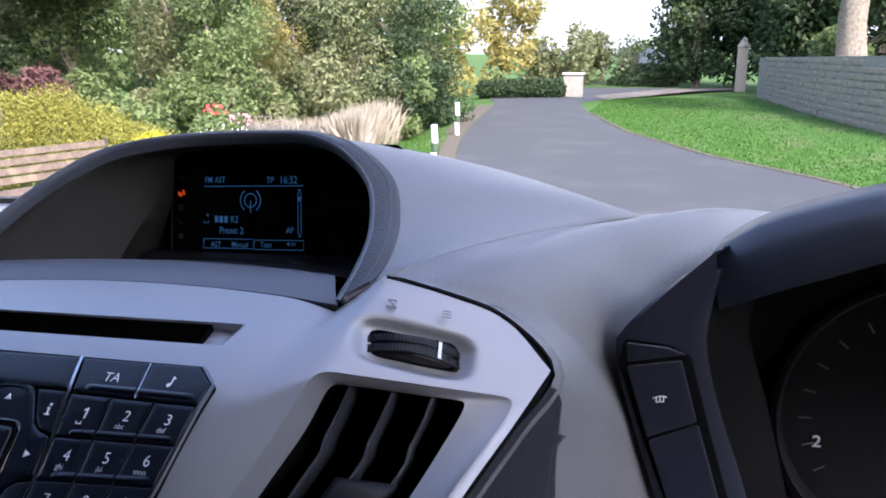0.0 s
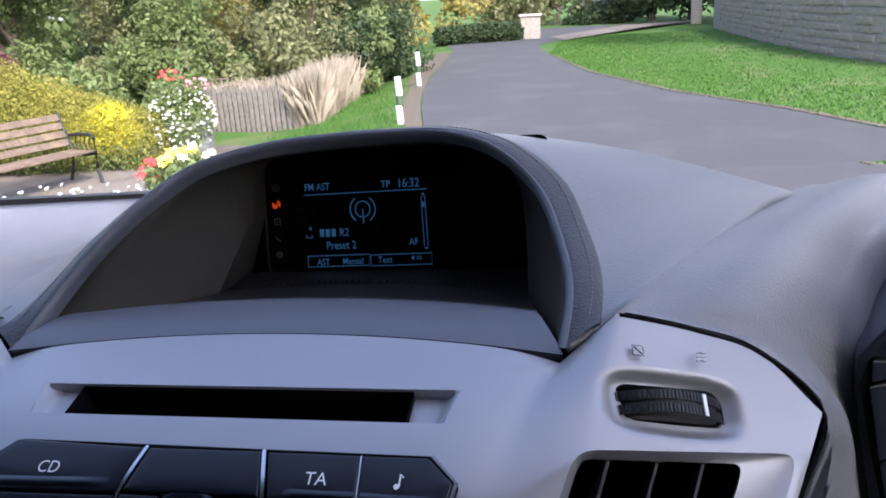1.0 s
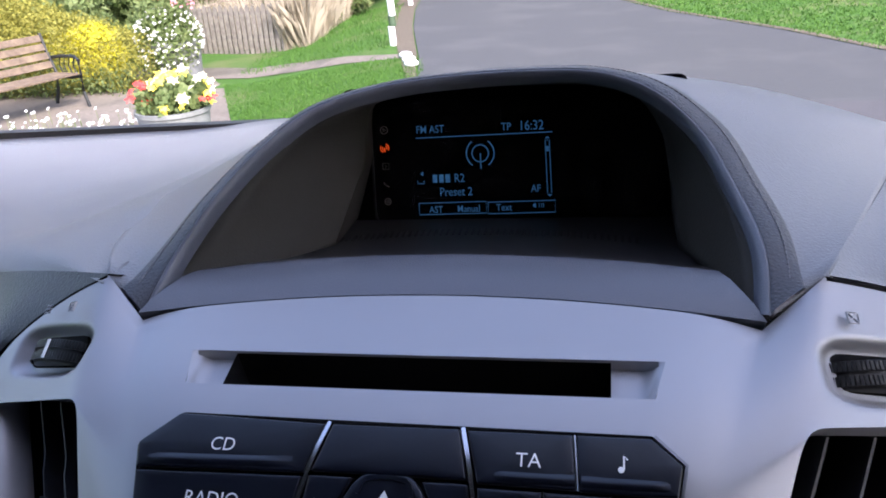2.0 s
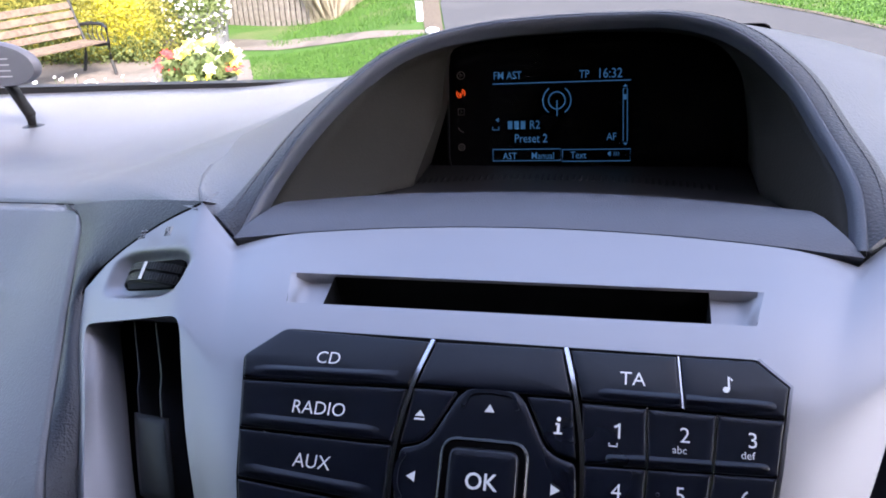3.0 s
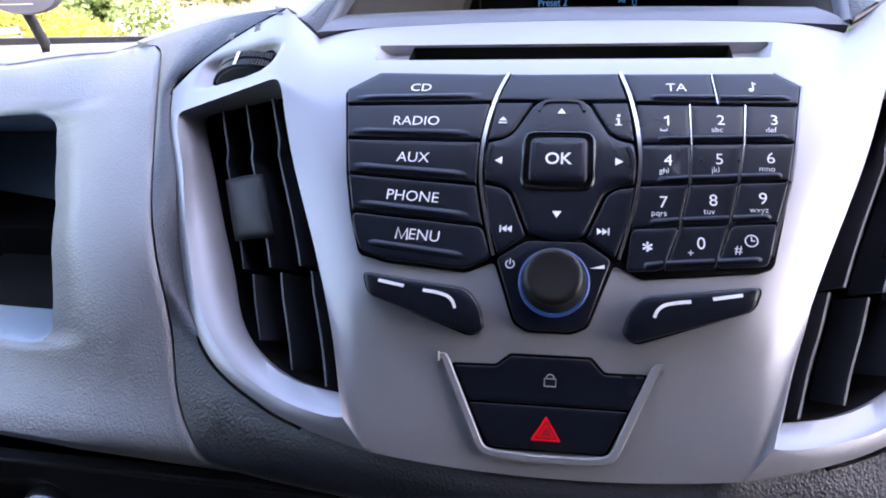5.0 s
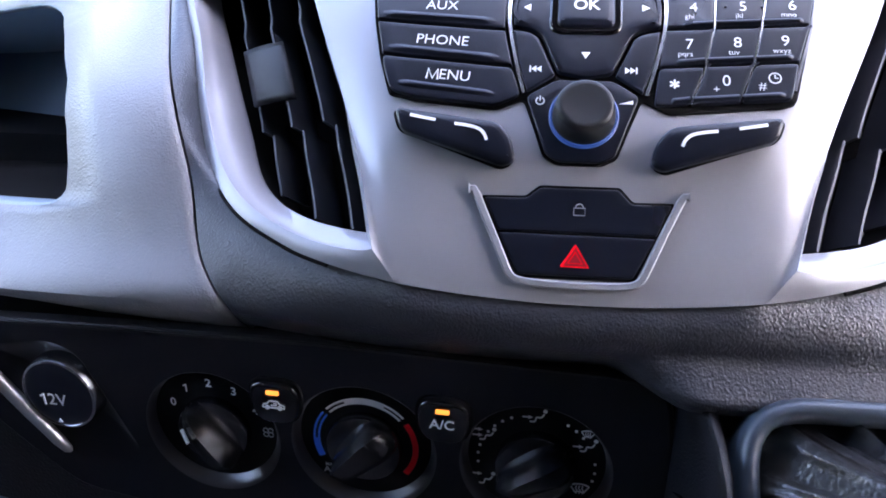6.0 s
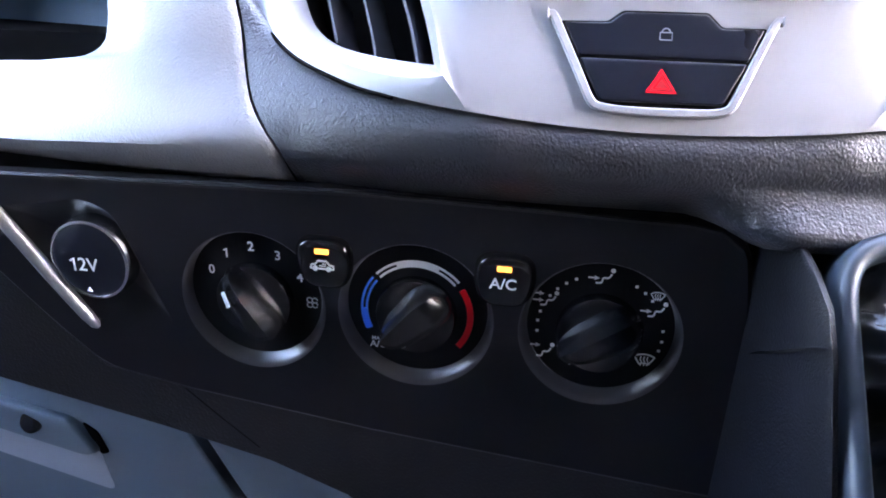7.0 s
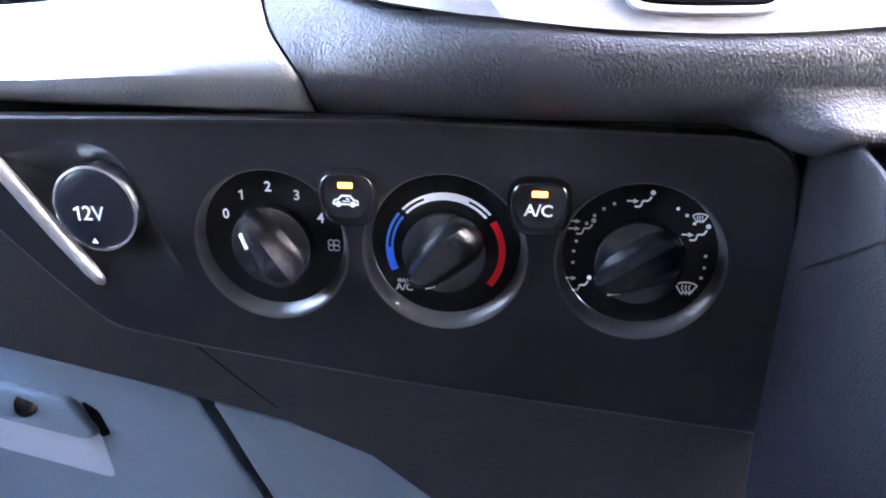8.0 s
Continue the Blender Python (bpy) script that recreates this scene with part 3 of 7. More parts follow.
# Dash top and left half: profiles (y, z) from the windscreen down to the lower edge, at stations across.
LEFT = [
    (-0.92, ((1.2, 1.262), (0.98, 1.272), (0.85, 1.288), (0.8, 1.3), (0.765, 1.303), (0.735, 1.292), (0.68, 1.262), (0.62, 1.226), (0.59, 1.2), (0.565, 1.19), (0.541, 1.17), (0.5555, 1.159))),
    (-0.45, ((1.2, 1.266), (0.98, 1.274), (0.84, 1.29), (0.765, 1.305), (0.735, 1.306), (0.705, 1.295), (0.65, 1.262), (0.59, 1.226), (0.56, 1.2), (0.535, 1.188), (0.51, 1.168), (0.5245, 1.159))),
    (-0.3, ((1.2, 1.276), (0.97, 1.288), (0.8, 1.306), (0.722, 1.319), (0.695, 1.32), (0.667, 1.311), (0.612, 1.277), (0.552, 1.24), (0.526, 1.213), (0.505, 1.188), (0.48, 1.168), (0.4945, 1.159))),
    (-0.235, ((1.2, 1.29), (0.97, 1.306), (0.78, 1.329), (0.685, 1.339), (0.655, 1.337), (0.632, 1.325), (0.58, 1.291), (0.525, 1.255), (0.5, 1.226), (0.484, 1.195), (0.4655, 1.173), (0.48, 1.159))),
    (-0.195, ((1.2, 1.3), (0.96, 1.318), (0.76, 1.341), (0.655, 1.347), (0.628, 1.34), (0.607, 1.322), (0.558, 1.284), (0.512, 1.255), (0.49, 1.228), (0.474, 1.1955), (0.46, 1.1755), (0.4745, 1.159))),
    (-0.15, ((1.2, 1.305), (0.96, 1.324), (0.76, 1.345), (0.62, 1.348), (0.612, 1.345), (0.606, 1.33), (0.555, 1.276), (0.508, 1.245), (0.487, 1.22), (0.466, 1.196), (0.4565, 1.176), (0.471, 1.159))),
]
SEAM_X = (-.285, -.285, -.272, -.262, -.250, -.237, -.212, -.187, -.172, -.162, -.147, -.143)


def dash_at(x, v):
    """A point of the left dash at x and v = 0 (windscreen) to 11 (lower edge)."""
    x = max(LEFT[0][0], min(-.130, x))
    i = min(10, int(v))
    f = v - i
    for (xa, pa), (xb, pb) in zip(LEFT, LEFT[1:]):
        if x <= xb or xb == LEFT[-1][0]:
            t = (x - xa) / (xb - xa)
            t = t * t * (3 - 2 * t) if xa < -.4 else t
            def at(k):
                k = max(0, min(11, k))
                return Vector((pa[k][0] + (pb[k][0] - pa[k][0]) * t, pa[k][1] + (pb[k][1] - pa[k][1]) * t))
            a, b, c, d = at(i - 1), at(i), at(i + 1), at(i + 2)
            q = 0.5 * (2 * b + (c - a) * f + (2 * a - 5 * b + 4 * c - d) * f * f + (3 * b - a - 3 * c + d) * f ** 3)
            return Vector((x, q.x, q.y))


def seam_x(v):
    i = min(10, int(v))
    a, b, c, d = (SEAM_X[max(0, min(11, i + k))] for k in (-1, 0, 1, 2))
    f = v - i
    return 0.5 * (2 * b + (c - a) * f + (2 * a - 5 * b + 4 * c - d) * f * f + (3 * b - a - 3 * c + d) * f ** 3)


POCKET_TOP, POCKET_LOW = 5.65, 8.6


def pocket_x(v):
    x = between(v, ((5.65, -.312), (6.0, -.302), (6.75, -.263), (7.0, -.256), (7.5, -.246), (8.0, -.2395), (8.6, -.2365)))
    d = min((v - POCKET_TOP) / .22, (POCKET_LOW - v) / .28)
    return x - (.020 * (1 - math.sqrt(1 - (1 - max(0.0, d)) ** 2)) if d < 1 else 0.0)


def left_skins():
    vv = [k / 4 for k in range(0, 45)]
    vv = sorted(set(vv) | {POCKET_TOP, POCKET_LOW, 5.67, 5.71, 5.79, 5.85, 8.3, 8.37, 8.44, 8.53, 8.57})
    top, lid, strip = [], [], []
    xs = [-.92, -.8, -.7, -.6, -.5, -.45, -.4, -.36, -.33]
    for v in vv:
        if v <= 4.5:
            top.append([dash_at(x, v) for x in xs + [-.30, -.28, -.265, -.25, -.235, -.22, -.205, -.19, -.175, -.16, -.150]])
        if v >= 4.5:
            e = seam_x(v)
            round_off = .022 * max(0.0, 1 - (v - 4.5) / .55) ** 2
            px = min(pocket_x(v), e - .02)
            cols = [-.92, -.8, -.7, -.6, -.5, -.45, -.4, -.36, px - .012, px, px + (e - px) * .33, px + (e - px) * .66, e - .006 - round_off * .6, e - .0009 - round_off]
            lid.append((v, [dash_at(x, v) for x in cols]))
            strip.append(dash_at(e + .0009 - round_off, v))
    lv, lf = [], []
    n = len(lid[0][1])
    for v, row in lid:
        lv += row
    for i in range(len(lid) - 1):
        for j in range(n - 1):
            if POCKET_TOP - 1e-6 <= lid[i][0] < POCKET_LOW - 1e-6 and 4 <= j < n - 5:
                continue
            lf.append((i * n + j, i * n + j + 1, (i + 1) * n + j + 1, (i + 1) * n + j)[::-1])
    return loft(top, flip=True), (lv, lf), strip, lid


_top, _lid, _strip, _lidrows = left_skins()
part("dash_top_pad", _top, DASH, dashboard, "grained grey dash top below the windscreen", thick=0.003)
lid = part("storage_lid", _lid, DASH, dashboard, "smooth grained storage lid", thick=0.0035)
# Lower lip between the fascia and the heater panel, and the strip between the lid and the fascia.
def lip_column(x):
    e = .0073 + .95 * x * x
    m = abs(x)
    a = fascia(x, max(.004, e)) if m < .0687 else Vector((x, between(m, ((.0687, .4418), (.098, .4510), (.119, .4597), (.140, .471), (.146, .4745), (.166, .497))), between(m, ((.0687, 1.1987), (.098, 1.2012), (.119, 1.2046), (.140, 1.2115), (.146, 1.2135), (.166, 1.2275)))))
    d = .018 * (x / .140) ** 2 if x < 0 else .03 * x
    f = Vector((x, .4365 + d, 1.178 - .002 * min(1.0, m / .14)))
    q = min(1.0, max(0.0, (x - .012) / .036))
    q = q * q * (3 - 2 * q)
    roll = ((.0022, -.0036), (.0060, -.0076), (.0110, -.0118), (.0170, -.0158), (.039, -.0178))
    deck = ((-.004, -.005), (-.009, -.010), (-.012, -.0145), (-.008, -.020), (.010, -.026))
    under = [f + Vector((0, y, z)).lerp(Vector((0, v, w)), q) for (y, z), (v, w) in zip(roll, deck)]
    return [a + Vector((0, .006, .004)), a + Vector((0, .0012, -.0005)), a.lerp(f, .35) + Vector((0, -.0022, 0)), a.lerp(f, .7) + Vector((0, -.0022, 0)), f] + under


def lip_curve(x):
    c = lip_column(x)
    return spline([tuple(p) for p in c[1:9]], 22)


_lip = loft([[lip_column(x)[0]] + lip_curve(x) + [lip_column(x)[9]] for x in [-.140 + .31 * k / 62 for k in range(63)]])
_cut = next(k for k, p in enumerate(_strip) if p.z < 1.2085)
_sa = spline([tuple(p) for p in _strip[:_cut + 1]], 28)[:-1] + spline([tuple(p) for p in _strip[_cut:]], 22)
_sb = spline([(-x, y + .0008, z + .0004) for x, y, z in EDGE_LEFT[:8]] + [tuple(lip_curve(-.140)[0])], 28)[:-1] + lip_curve(-.140)
_side = loft([_sa] + [[a.lerp(b, k / 5) + Vector((0, -.003, .003)) * (math.sin(math.pi * k / 5) * max(0.0, 1 - j / 30)) for j, (a, b) in enumerate(zip(_sa, _sb))] for k in range(1, 6)] + [[b + Vector((.004, .010, -.006)) * (1 if j < 26 else 0) for j, b in enumerate(_sb)]])
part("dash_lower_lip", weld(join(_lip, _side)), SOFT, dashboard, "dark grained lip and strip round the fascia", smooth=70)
part("lid_seam", loft([[dash_at(x, v) + Vector((0, -.0003, .0004)) for x in [-.92 + .66 * k / 40 for k in range(41)]] for v in (4.478, 4.522)]), GAP, dashboard)
part("seam_shadow_gap", loft([[dash_at(seam_x(v) + d, v) + Vector((0, .0030, -.0022)) for d in (-.0018, .0018)] for v in [5.1 + .2 * k for k in range(30)]], flip=True), GAP, dashboard)


def pocket_lining():
    rim = []
    vt, vl = POCKET_TOP, POCKET_LOW
    xa, xt, xl = -.5, pocket_x(vt), pocket_x(vl)
    side = [vl + (vt - vl) * (.5 - .5 * math.cos(math.pi * k / 24)) for k in range(25)]
    ring = [(xa, vt), (xa, vl)] + [(xa + (pocket_x(vl) - xa) * k / 6, vl) for k in range(1, 6)] + [(pocket_x(v), v) for v in side] + [(xa + (pocket_x(vt) - xa) * k / 6, vt) for k in range(5, 0, -1)]
    rim = [dash_at(x, v) for x, v in ring]
    mid = sum(rim, Vector()) / len(rim)
    rows = [rim] + [[p + (mid - p).normalized() * d + Vector((0, e, -.3 * e)) for p in rim] for d, e in ((.0015, .0010), (.0025, .004), (.003, .012), (.002, .06), (.002, .13))]
    vs, fs = loft(rows, closed=True)
    n = len(rim)
    fs.append(tuple(5 * n + k for k in range(n))[::-1])
    return vs, fs


part("storage_pocket", pocket_lining(), GLOVE, lid, "blue-grey lining of the open pocket")

# Right of the hood: dash top between the seam and the instrument hood, and the slope down to the fascia.
SEAM_R = [(.150, .612, 1.3505), (.167, .645, 1.3530), (.187, .688, 1.3505), (.210, .741, 1.3460), (.241, .812, 1.3365), (.281, .905, 1.3240), (.36, 1.05, 1.285), (.46, 1.2, 1.235)]


def driver_slope():
    """From the vent's outer edge and the hood seam over to the instrument cheek, in one bent sheet."""
    n1, n2 = 44, 28
    p = spline([(.10, .458, 1.2), (.12, .463, 1.204), (.147, .476, 1.212), (.167, .499, 1.226), (.183, .526, 1.246), (.2005, .560, 1.269), (.2145, .588, 1.2845), (.2295, .6200, 1.3030), (.2045, .6270, 1.3275), (.178, .6190, 1.3410), (.150, .6105, 1.3515)], n1)[:-1] + spline(SEAM_R, n2)
    q = spline([(.295, .740, 1.09), (.288, .731, 1.14), (.275, .712, 1.19), (.2635, .696, 1.24), (.2565, .688, 1.268), (.2525, .683, 1.286), (.2525, .685, 1.302)], n1)[:-1] + spline([(.2525, .685, 1.302), (.262, .710, 1.312), (.276, .755, 1.316), (.31, .82, 1.318), (.37, .92, 1.308), (.48, 1.07, 1.270), (.62, 1.2, 1.22)], n2)
    def at(j, u, h=0.0):
        w = min(1.0, max(0.0, (j - 18) / 30))
        lift = Vector((-.20, -.75, .55)).lerp(Vector((.3, -.1, 1)), w)
        return p[j].lerp(q[j], u) + lift * (.012 * math.sin(math.pi * u) ** 1.7 + h)

    def patch(j0, j1, side_a, side_b, h):
        grid = []
        for j in range(j0, j1):
            ua, ub = side_a(j), side_b(j)
            grid.append([at(j, ua, -.001)] + [at(j, ua + (ub - ua) * k / 10, h) for k in range(11)] + [at(j, ub, -.001)])
        grid = [[v - Vector((-.2, -.75, .55)) * (h + .001) for v in grid[0]]] + grid + [[v - Vector((-.2, -.75, .55)) * (h + .001) for v in grid[-1]]]
        return loft(grid)

    rows = [[v + Vector((.001, .006, -.004)) for v in p]]
    for k in range(15):
        rows.append([at(j, k / 14) for j in range(len(p))])
    rows.append([v + Vector((.035, .02, -.05)) for v in q])

    def edge(j):
        return .07 + .66 * math.sqrt(max(0.0, 1 - j / 30))

    panel = patch(2, 31, lambda j: .004, edge, .0018)
    inset = patch(2, 27, lambda j: .42 * edge(j) + .06 * max(0, j - 22), lambda j: edge(j) * .94, .0034)
    return loft(rows, flip=True), panel, inset


_slope, _panel, _inset = driver_slope()
part("dash_top_driver_side", _slope, DASH, dashboard, "grained grey dash top and slope on the driver's side", thick=0.003, smooth=70)
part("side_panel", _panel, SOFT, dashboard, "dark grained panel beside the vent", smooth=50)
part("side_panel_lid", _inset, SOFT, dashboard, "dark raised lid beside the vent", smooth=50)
# Unseen black boxes added inside the dash to stop light leaking through.
part("dash_light_stop", join(box(-.88, .22, .66, 1.18, .55, 1.20), box(.22, .88, .84, 1.18, .55, 1.18), box(-.40, .22, .50, .68, 1.05, 1.18), box(-.12, .12, .65, .88, 1.18, 1.29)), GAP, dashboard, smooth=0)


# Air vents: a dark duct, upright louvres with a tab, and a knurled thumbwheel above.
TAB = plastic("grey_rubber_tab", (0.0055, 0.006, 0.008), 0.5, vary=0.1, spec=0.25)
LOUVRE = plastic("dark_grey_louvre", (0.024, 0.026, 0.034), 0.52, vary=0.12, spec=0.35)


ACROSS = (Vector(DEEP_OUT[0]) - Vector(DEEP_IN[0]))
DOWN = (Vector(DEEP_IN[-1]) - Vector(DEEP_IN[0])).normalized()


def deep_point(f, t):
    """A point of the louvres' front: f = 0 at the inner side to 1 at the outer side of the top, t down the mouth."""
    p = spline(DEEP_IN, 60)
    k = min(59.0, t * 60)
    i = int(k)
    return p[i].lerp(p[i + 1], k - i) + ACROSS * f


def louvre(sx, f, t0, t1):
    a = ACROSS.normalized()
    rim = [((p - Vector(DEEP_IN[0])).dot(DOWN), (p - Vector(DEEP_IN[0])).dot(a)) for p in spline(DEEP_OUT, 40)]
    rows = []
    for k in range(25):
        t = t0 + (t1 - t0) * k / 24
        q = deep_point(f, t)
        d = q - Vector(DEEP_IN[0])
        if d.dot(a) > between(d.dot(DOWN), rim) - .0012:
            break
        kink = 1 - min(1.0, max(0.0, (t - .17) / .035))
        q = q + a * (-.0026 * kink) + Vector((0, .0012, -.0008))
        back = Vector((-.005, .022, -.012))
        w = a * .0011
        rows.append([mirror(v, sx) for v in (q - w + back * .07, q - w * .55, q + w * .55, q + w + back * .07, q + back + w, q + back - w)])
    vs, fs = loft(rows, closed=True)
    fs += [tuple(range(6)), tuple(len(vs) - 6 + k for k in range(6))[::-1]]
    return vs, fs


def vent_duct(sx):
    rim = vent_loops(sx)[2]
    rows = [[mirror(p + Vector((0, .004 + d, -.002 - d * .55)), sx) for p in rim] for d in (0.0, .045)]
    vs, fs = loft(rows, closed=True)
    m = len(rim)
    fs.append(tuple(m + k for k in range(m)))
    return vs, fs


def air_vent(sx):
    v = thing("air_vent", (.14 * sx, .53, 1.26), "black louvred air vent in a silver surround", "air vent", "air vents")
    part("duct", vent_duct(sx), GAP, v)
    for f in (.78, .50, .21):
        part("louvre", louvre(sx, f, 0.005, .62), LOUVRE, v)
        part("lower_louvre", louvre(sx, f - .10, .64, .985), LOUVRE, v)
    rows = []
    for k in range(11):
        t = k / 10
        e = math.sin(math.pi * min(1, max(0, .05 + t * .9))) ** .35
        row = []
        for q in range(9):
            u = q / 8
            bow = math.sin(math.pi * min(1, max(0, .04 + u * .92))) ** .45
            row.append(mirror(deep_point(.80 - .40 * u, .285 + .235 * t) + Vector((-.0008, -.0030, .0020)) * (e * bow * 1.3 - .9), sx))
        rows.append(row)
    part("louvre_tab", loft(rows, flip=sx > 0), TAB, v, "dark grey sliding tab", thick=.0015, smooth=60)
    # thumbwheel
    c, ac, up, out = facet(sx)
    c = c + out * (.0012 if sx > 0 else .0030)
    hub = c - out * .0312
    prof = [(.0310, -.0055), (.0325, -.0051), (.0338, -.0028), (.0333, -.0003), (.0333, .0003), (.0338, .0028), (.0325, .0051), (.0300, .0056), (.012, .0056)]
    wheel = part("thumbwheel", lathe(prof, hub, up, 72), RUBBER, v, "knurled black thumbwheel")
    ribs = []
    for row, h in ((0, -.0026), (1, .0026)):
        for k in range(-16, 17):
            a = radians(k * 2.6)
            d = ac * math.sin(a) + out * math.cos(a)
            s = d.cross(up)
            p = hub + d * .0338 + up * h
            ribs.append(([p + s * (.0006 * i) + up * (.0018 * j) + d * (.0007 * q) for q in (0, 1) for i, j in ((-1, -1), (1, -1), (1, 1), (-1, 1))], [(4, 5, 6, 7), (0, 1, 5, 4), (1, 2, 6, 5), (2, 3, 7, 6), (3, 0, 4, 7)]))
    tagged(part("knurling", join(*ribs), RUBBER, wheel), "fine knurled ribs", kind="stuff")
    a = radians(20 if sx > 0 else 6)
    d = ac * math.sin(a) + out * math.cos(a)
    s = d.cross(up)
    p = hub + d * .0347
    part("index_mark", ([p + s * (.0009 * i) + up * (.0042 * j) + d * (.0004 * q) for q in (0, 1) for i, j in ((-1, -1), (1, -1), (1, 1), (-1, 1))], [(4, 5, 6, 7), (0, 1, 5, 4), (1, 2, 6, 5), (2, 3, 7, 6), (3, 0, 4, 7)]), PRINT, wheel, "white index line")

    def flat(a, b, h):
        return c + ac * a + up * b + out * h
    slit = rounded([(-.0232, -.0066), (.0232, -.0066), (.0220, .0078), (-.0220, .0078)], .0072, 6)
    part("wheel_slit", plate([(a, b + .0006) for a, b in slit], flat, -.0060, -.0044, .0004), GAP, v)
    for x, kind in ((-.013, 0), (.0135, 1)):
        k = x if sx > 0 else -x * .8
        g = []
        if kind == 0:
            sq = [(k - .0022, .0175), (k + .0022, .0175), (k + .0022, .0215), (k - .0022, .0215), (k - .0022, .0175)]
            g = [ribbon(sq, .0004, flat, .0022, .0030), ribbon([sq[0], sq[2]], .0004, flat, .0022, .0030), ribbon([sq[1], sq[3]], .0004, flat, .0022, .0030)]
        else:
            g = [ribbon([(k - .0024 + .0003 * q, .0172 + q * .0016), (k - .0008, .0178 + q * .0016), (k + .0008, .0174 + q * .0016), (k + .0024, .0180 + q * .0016)], .0004, flat, .0022, .0030) for q in range(3)]
        part("vent_symbol", join(*g), PRINT_DIM, v, "small grey airflow symbol")
    return v


for _sx in (-1, 1):
    air_vent(_sx)


# Radio and telephone controls on the fascia.
radio = thing("radio_control_panel", tuple(fascia(0, .13, 0)), "black radio keypad with white lettering set in the silver fascia", "car radio")
part("backing", plate(rounded([(-.0955, .1672), (-.0822, .1796), (.0860, .1784), (.0958, .1685), (.0872, .1225), (.0797, .0892), (.0735, .0866), (.0322, .0824), (.0222, .0880), (.0133, .0634),
                               (.0072, .0606), (-.0096, .0606), (-.0150, .0637), (-.0235, .0874), (-.0342, .0826), (-.0662, .0855), (-.0782, .0890), (-.0838, .1060), (-.0878, .1233)], .002), fascia, -.0035, .0008, .0004), GAP, radio, "black recess between the keys")


def key(name, outline, r=.0010, h=.0028, gap=.00035, material=None, ridge=None, label="", crown=0.0):
    o = inset(rounded(outline, r, 4), gap)
    k = part(name, plate(o, fascia, .0004, h, .0007, 3, crown), material or KEY, radio, label, smooth=50)
    if ridge:
        (xa, sa), (xb, sb), depth, *ends = ridge
        e0, e1 = ends or (1, 1)
        rows = []
        for q in range(17):
            t = q / 16
            x, s = xa + (xb - xa) * t, sa + (sb - sa) * t
            e = (min(1.0, t * 6) if e0 else 1.0) * (min(1.0, (1 - t) * 6) if e1 else 1.0)
            e = e * e * (3 - 2 * e)
            rows.append([fascia(x, s + depth * p, h - .00015 + .0012 * e * math.sin(math.pi * p ** .8) ** 1.3) for p in (0, .12, .25, .4, .55, .7, .85, 1)])
        part("ridge", loft(rows, flip=True), KEY, k, smooth=80)
    return k


def legend(k, text, x, s, size, h=.0030, material=None, thick=-.00003, width=1.0, turn=0):
    if text == "1":
        part("lettering", one(x, s, size, fascia, h - .0001, h + .0001), material or PRINT, k, smooth=0)
        return
    part("lettering", lettering(text, x, s, size, fascia, h, turn, width, thick), material or PRINT, k, smooth=0)


_k = key("source_key", [(-.0945, .1667), (-.0814, .1786), (-.0247, .1768), (-.0294, .1592), (-.0926, .1580)], ridge=((-.090, .1592), (-.034, .1605), .0040))
legend(_k, "CD", -0.0610, 0.1670, .0066)
_k = key("source_key", [(-.0926, .1574), (-.0296, .1586), (-.0324, .1396), (-.0896, .1404)], ridge=((-.0885, .1415), (-.036, .1408), .0042))
legend(_k, "RADIO", -0.0607, 0.1487, .0066)
_k = key("source_key", [(-.0896, .1398), (-.0324, .1390), (-.0324, .1195), (-.0867, .1236)], ridge=((-.0855, .1246), (-.036, .1212), .0042))
legend(_k, "AUX", -0.0598, 0.1307, .0066, turn=-1)
_k = key("source_key", [(-.0867, .1230), (-.0324, .1189), (-.0285, .1018), (-.0827, .1068)], ridge=((-.0815, .1078), (-.033, .1032), .0042))
legend(_k, "PHONE", -0.0581, 0.1131, .0066, turn=-3)
_k = key("source_key", [(-.0827, .1062), (-.0285, .1012), (-.0244, .0886), (-.0342, .0836), (-.0659, .0862), (-.0774, .0895), (-.0812, .0990)], r=.003, ridge=((-.0755, .0915), (-.034, .0868), .0036))
legend(_k, "ENU", -.0516, .0964, .0066, turn=-4)
part("lettering", ribbon([(-.0630, .0949), (-.0624, .0996), (-.0606, .0950), (-.0585, .0993), (-.0584, .0945)], .0007, fascia, .0029, .0031), PRINT, _k, smooth=0)
_k = key("traffic_key", [(.0247, .1768), (.0604, .1768), (.0618, .1586), (.0297, .1590)], ridge=((.0345, .1600), (.0610, .1598), .0036, 1, 0))
legend(_k, "TA", 0.0461, 0.1669, .0066)
_k = key("sound_key", [(.0608, .1768), (.0850, .1768), (.0945, .1680), (.0926, .1580), (.0622, .1583)], ridge=((.0630, .1597), (.0905, .1596), .0036, 0, 1))
part("note_symbol", join(plate(arc(.0752, .1656, .0010, 0, 345, 12), fascia, .0029, .0031, .0001, 1), ribbon([(.0761, .1656), (.0761, .1700), (.0772, .1688)], .0006, fascia, .0029, .0031)), PRINT, _k, smooth=0)
COLS = ((.0298, .0510, .0724, .0926), (.0314, .0511, .0709, .0898), (.0310, .0500, .0681, .0865), (.0281, .0463, .0644, .0815), (.0262, .0403, .0587, .0778))
ROWS_S = ((.1583, .1575), (.1385, .1400), (.1201, .1232), (.1022, .1060), (.0848, .0890))
PAD = (("1", " "), ("2", "abc"), ("3", "def"), ("4", "ghi"), ("5", "jkl"), ("6", "mno"), ("7", "pqrs"), ("8", "tuv"), ("9", "wxyz"), ("*", ""), ("0", "+"), ("#", ""))


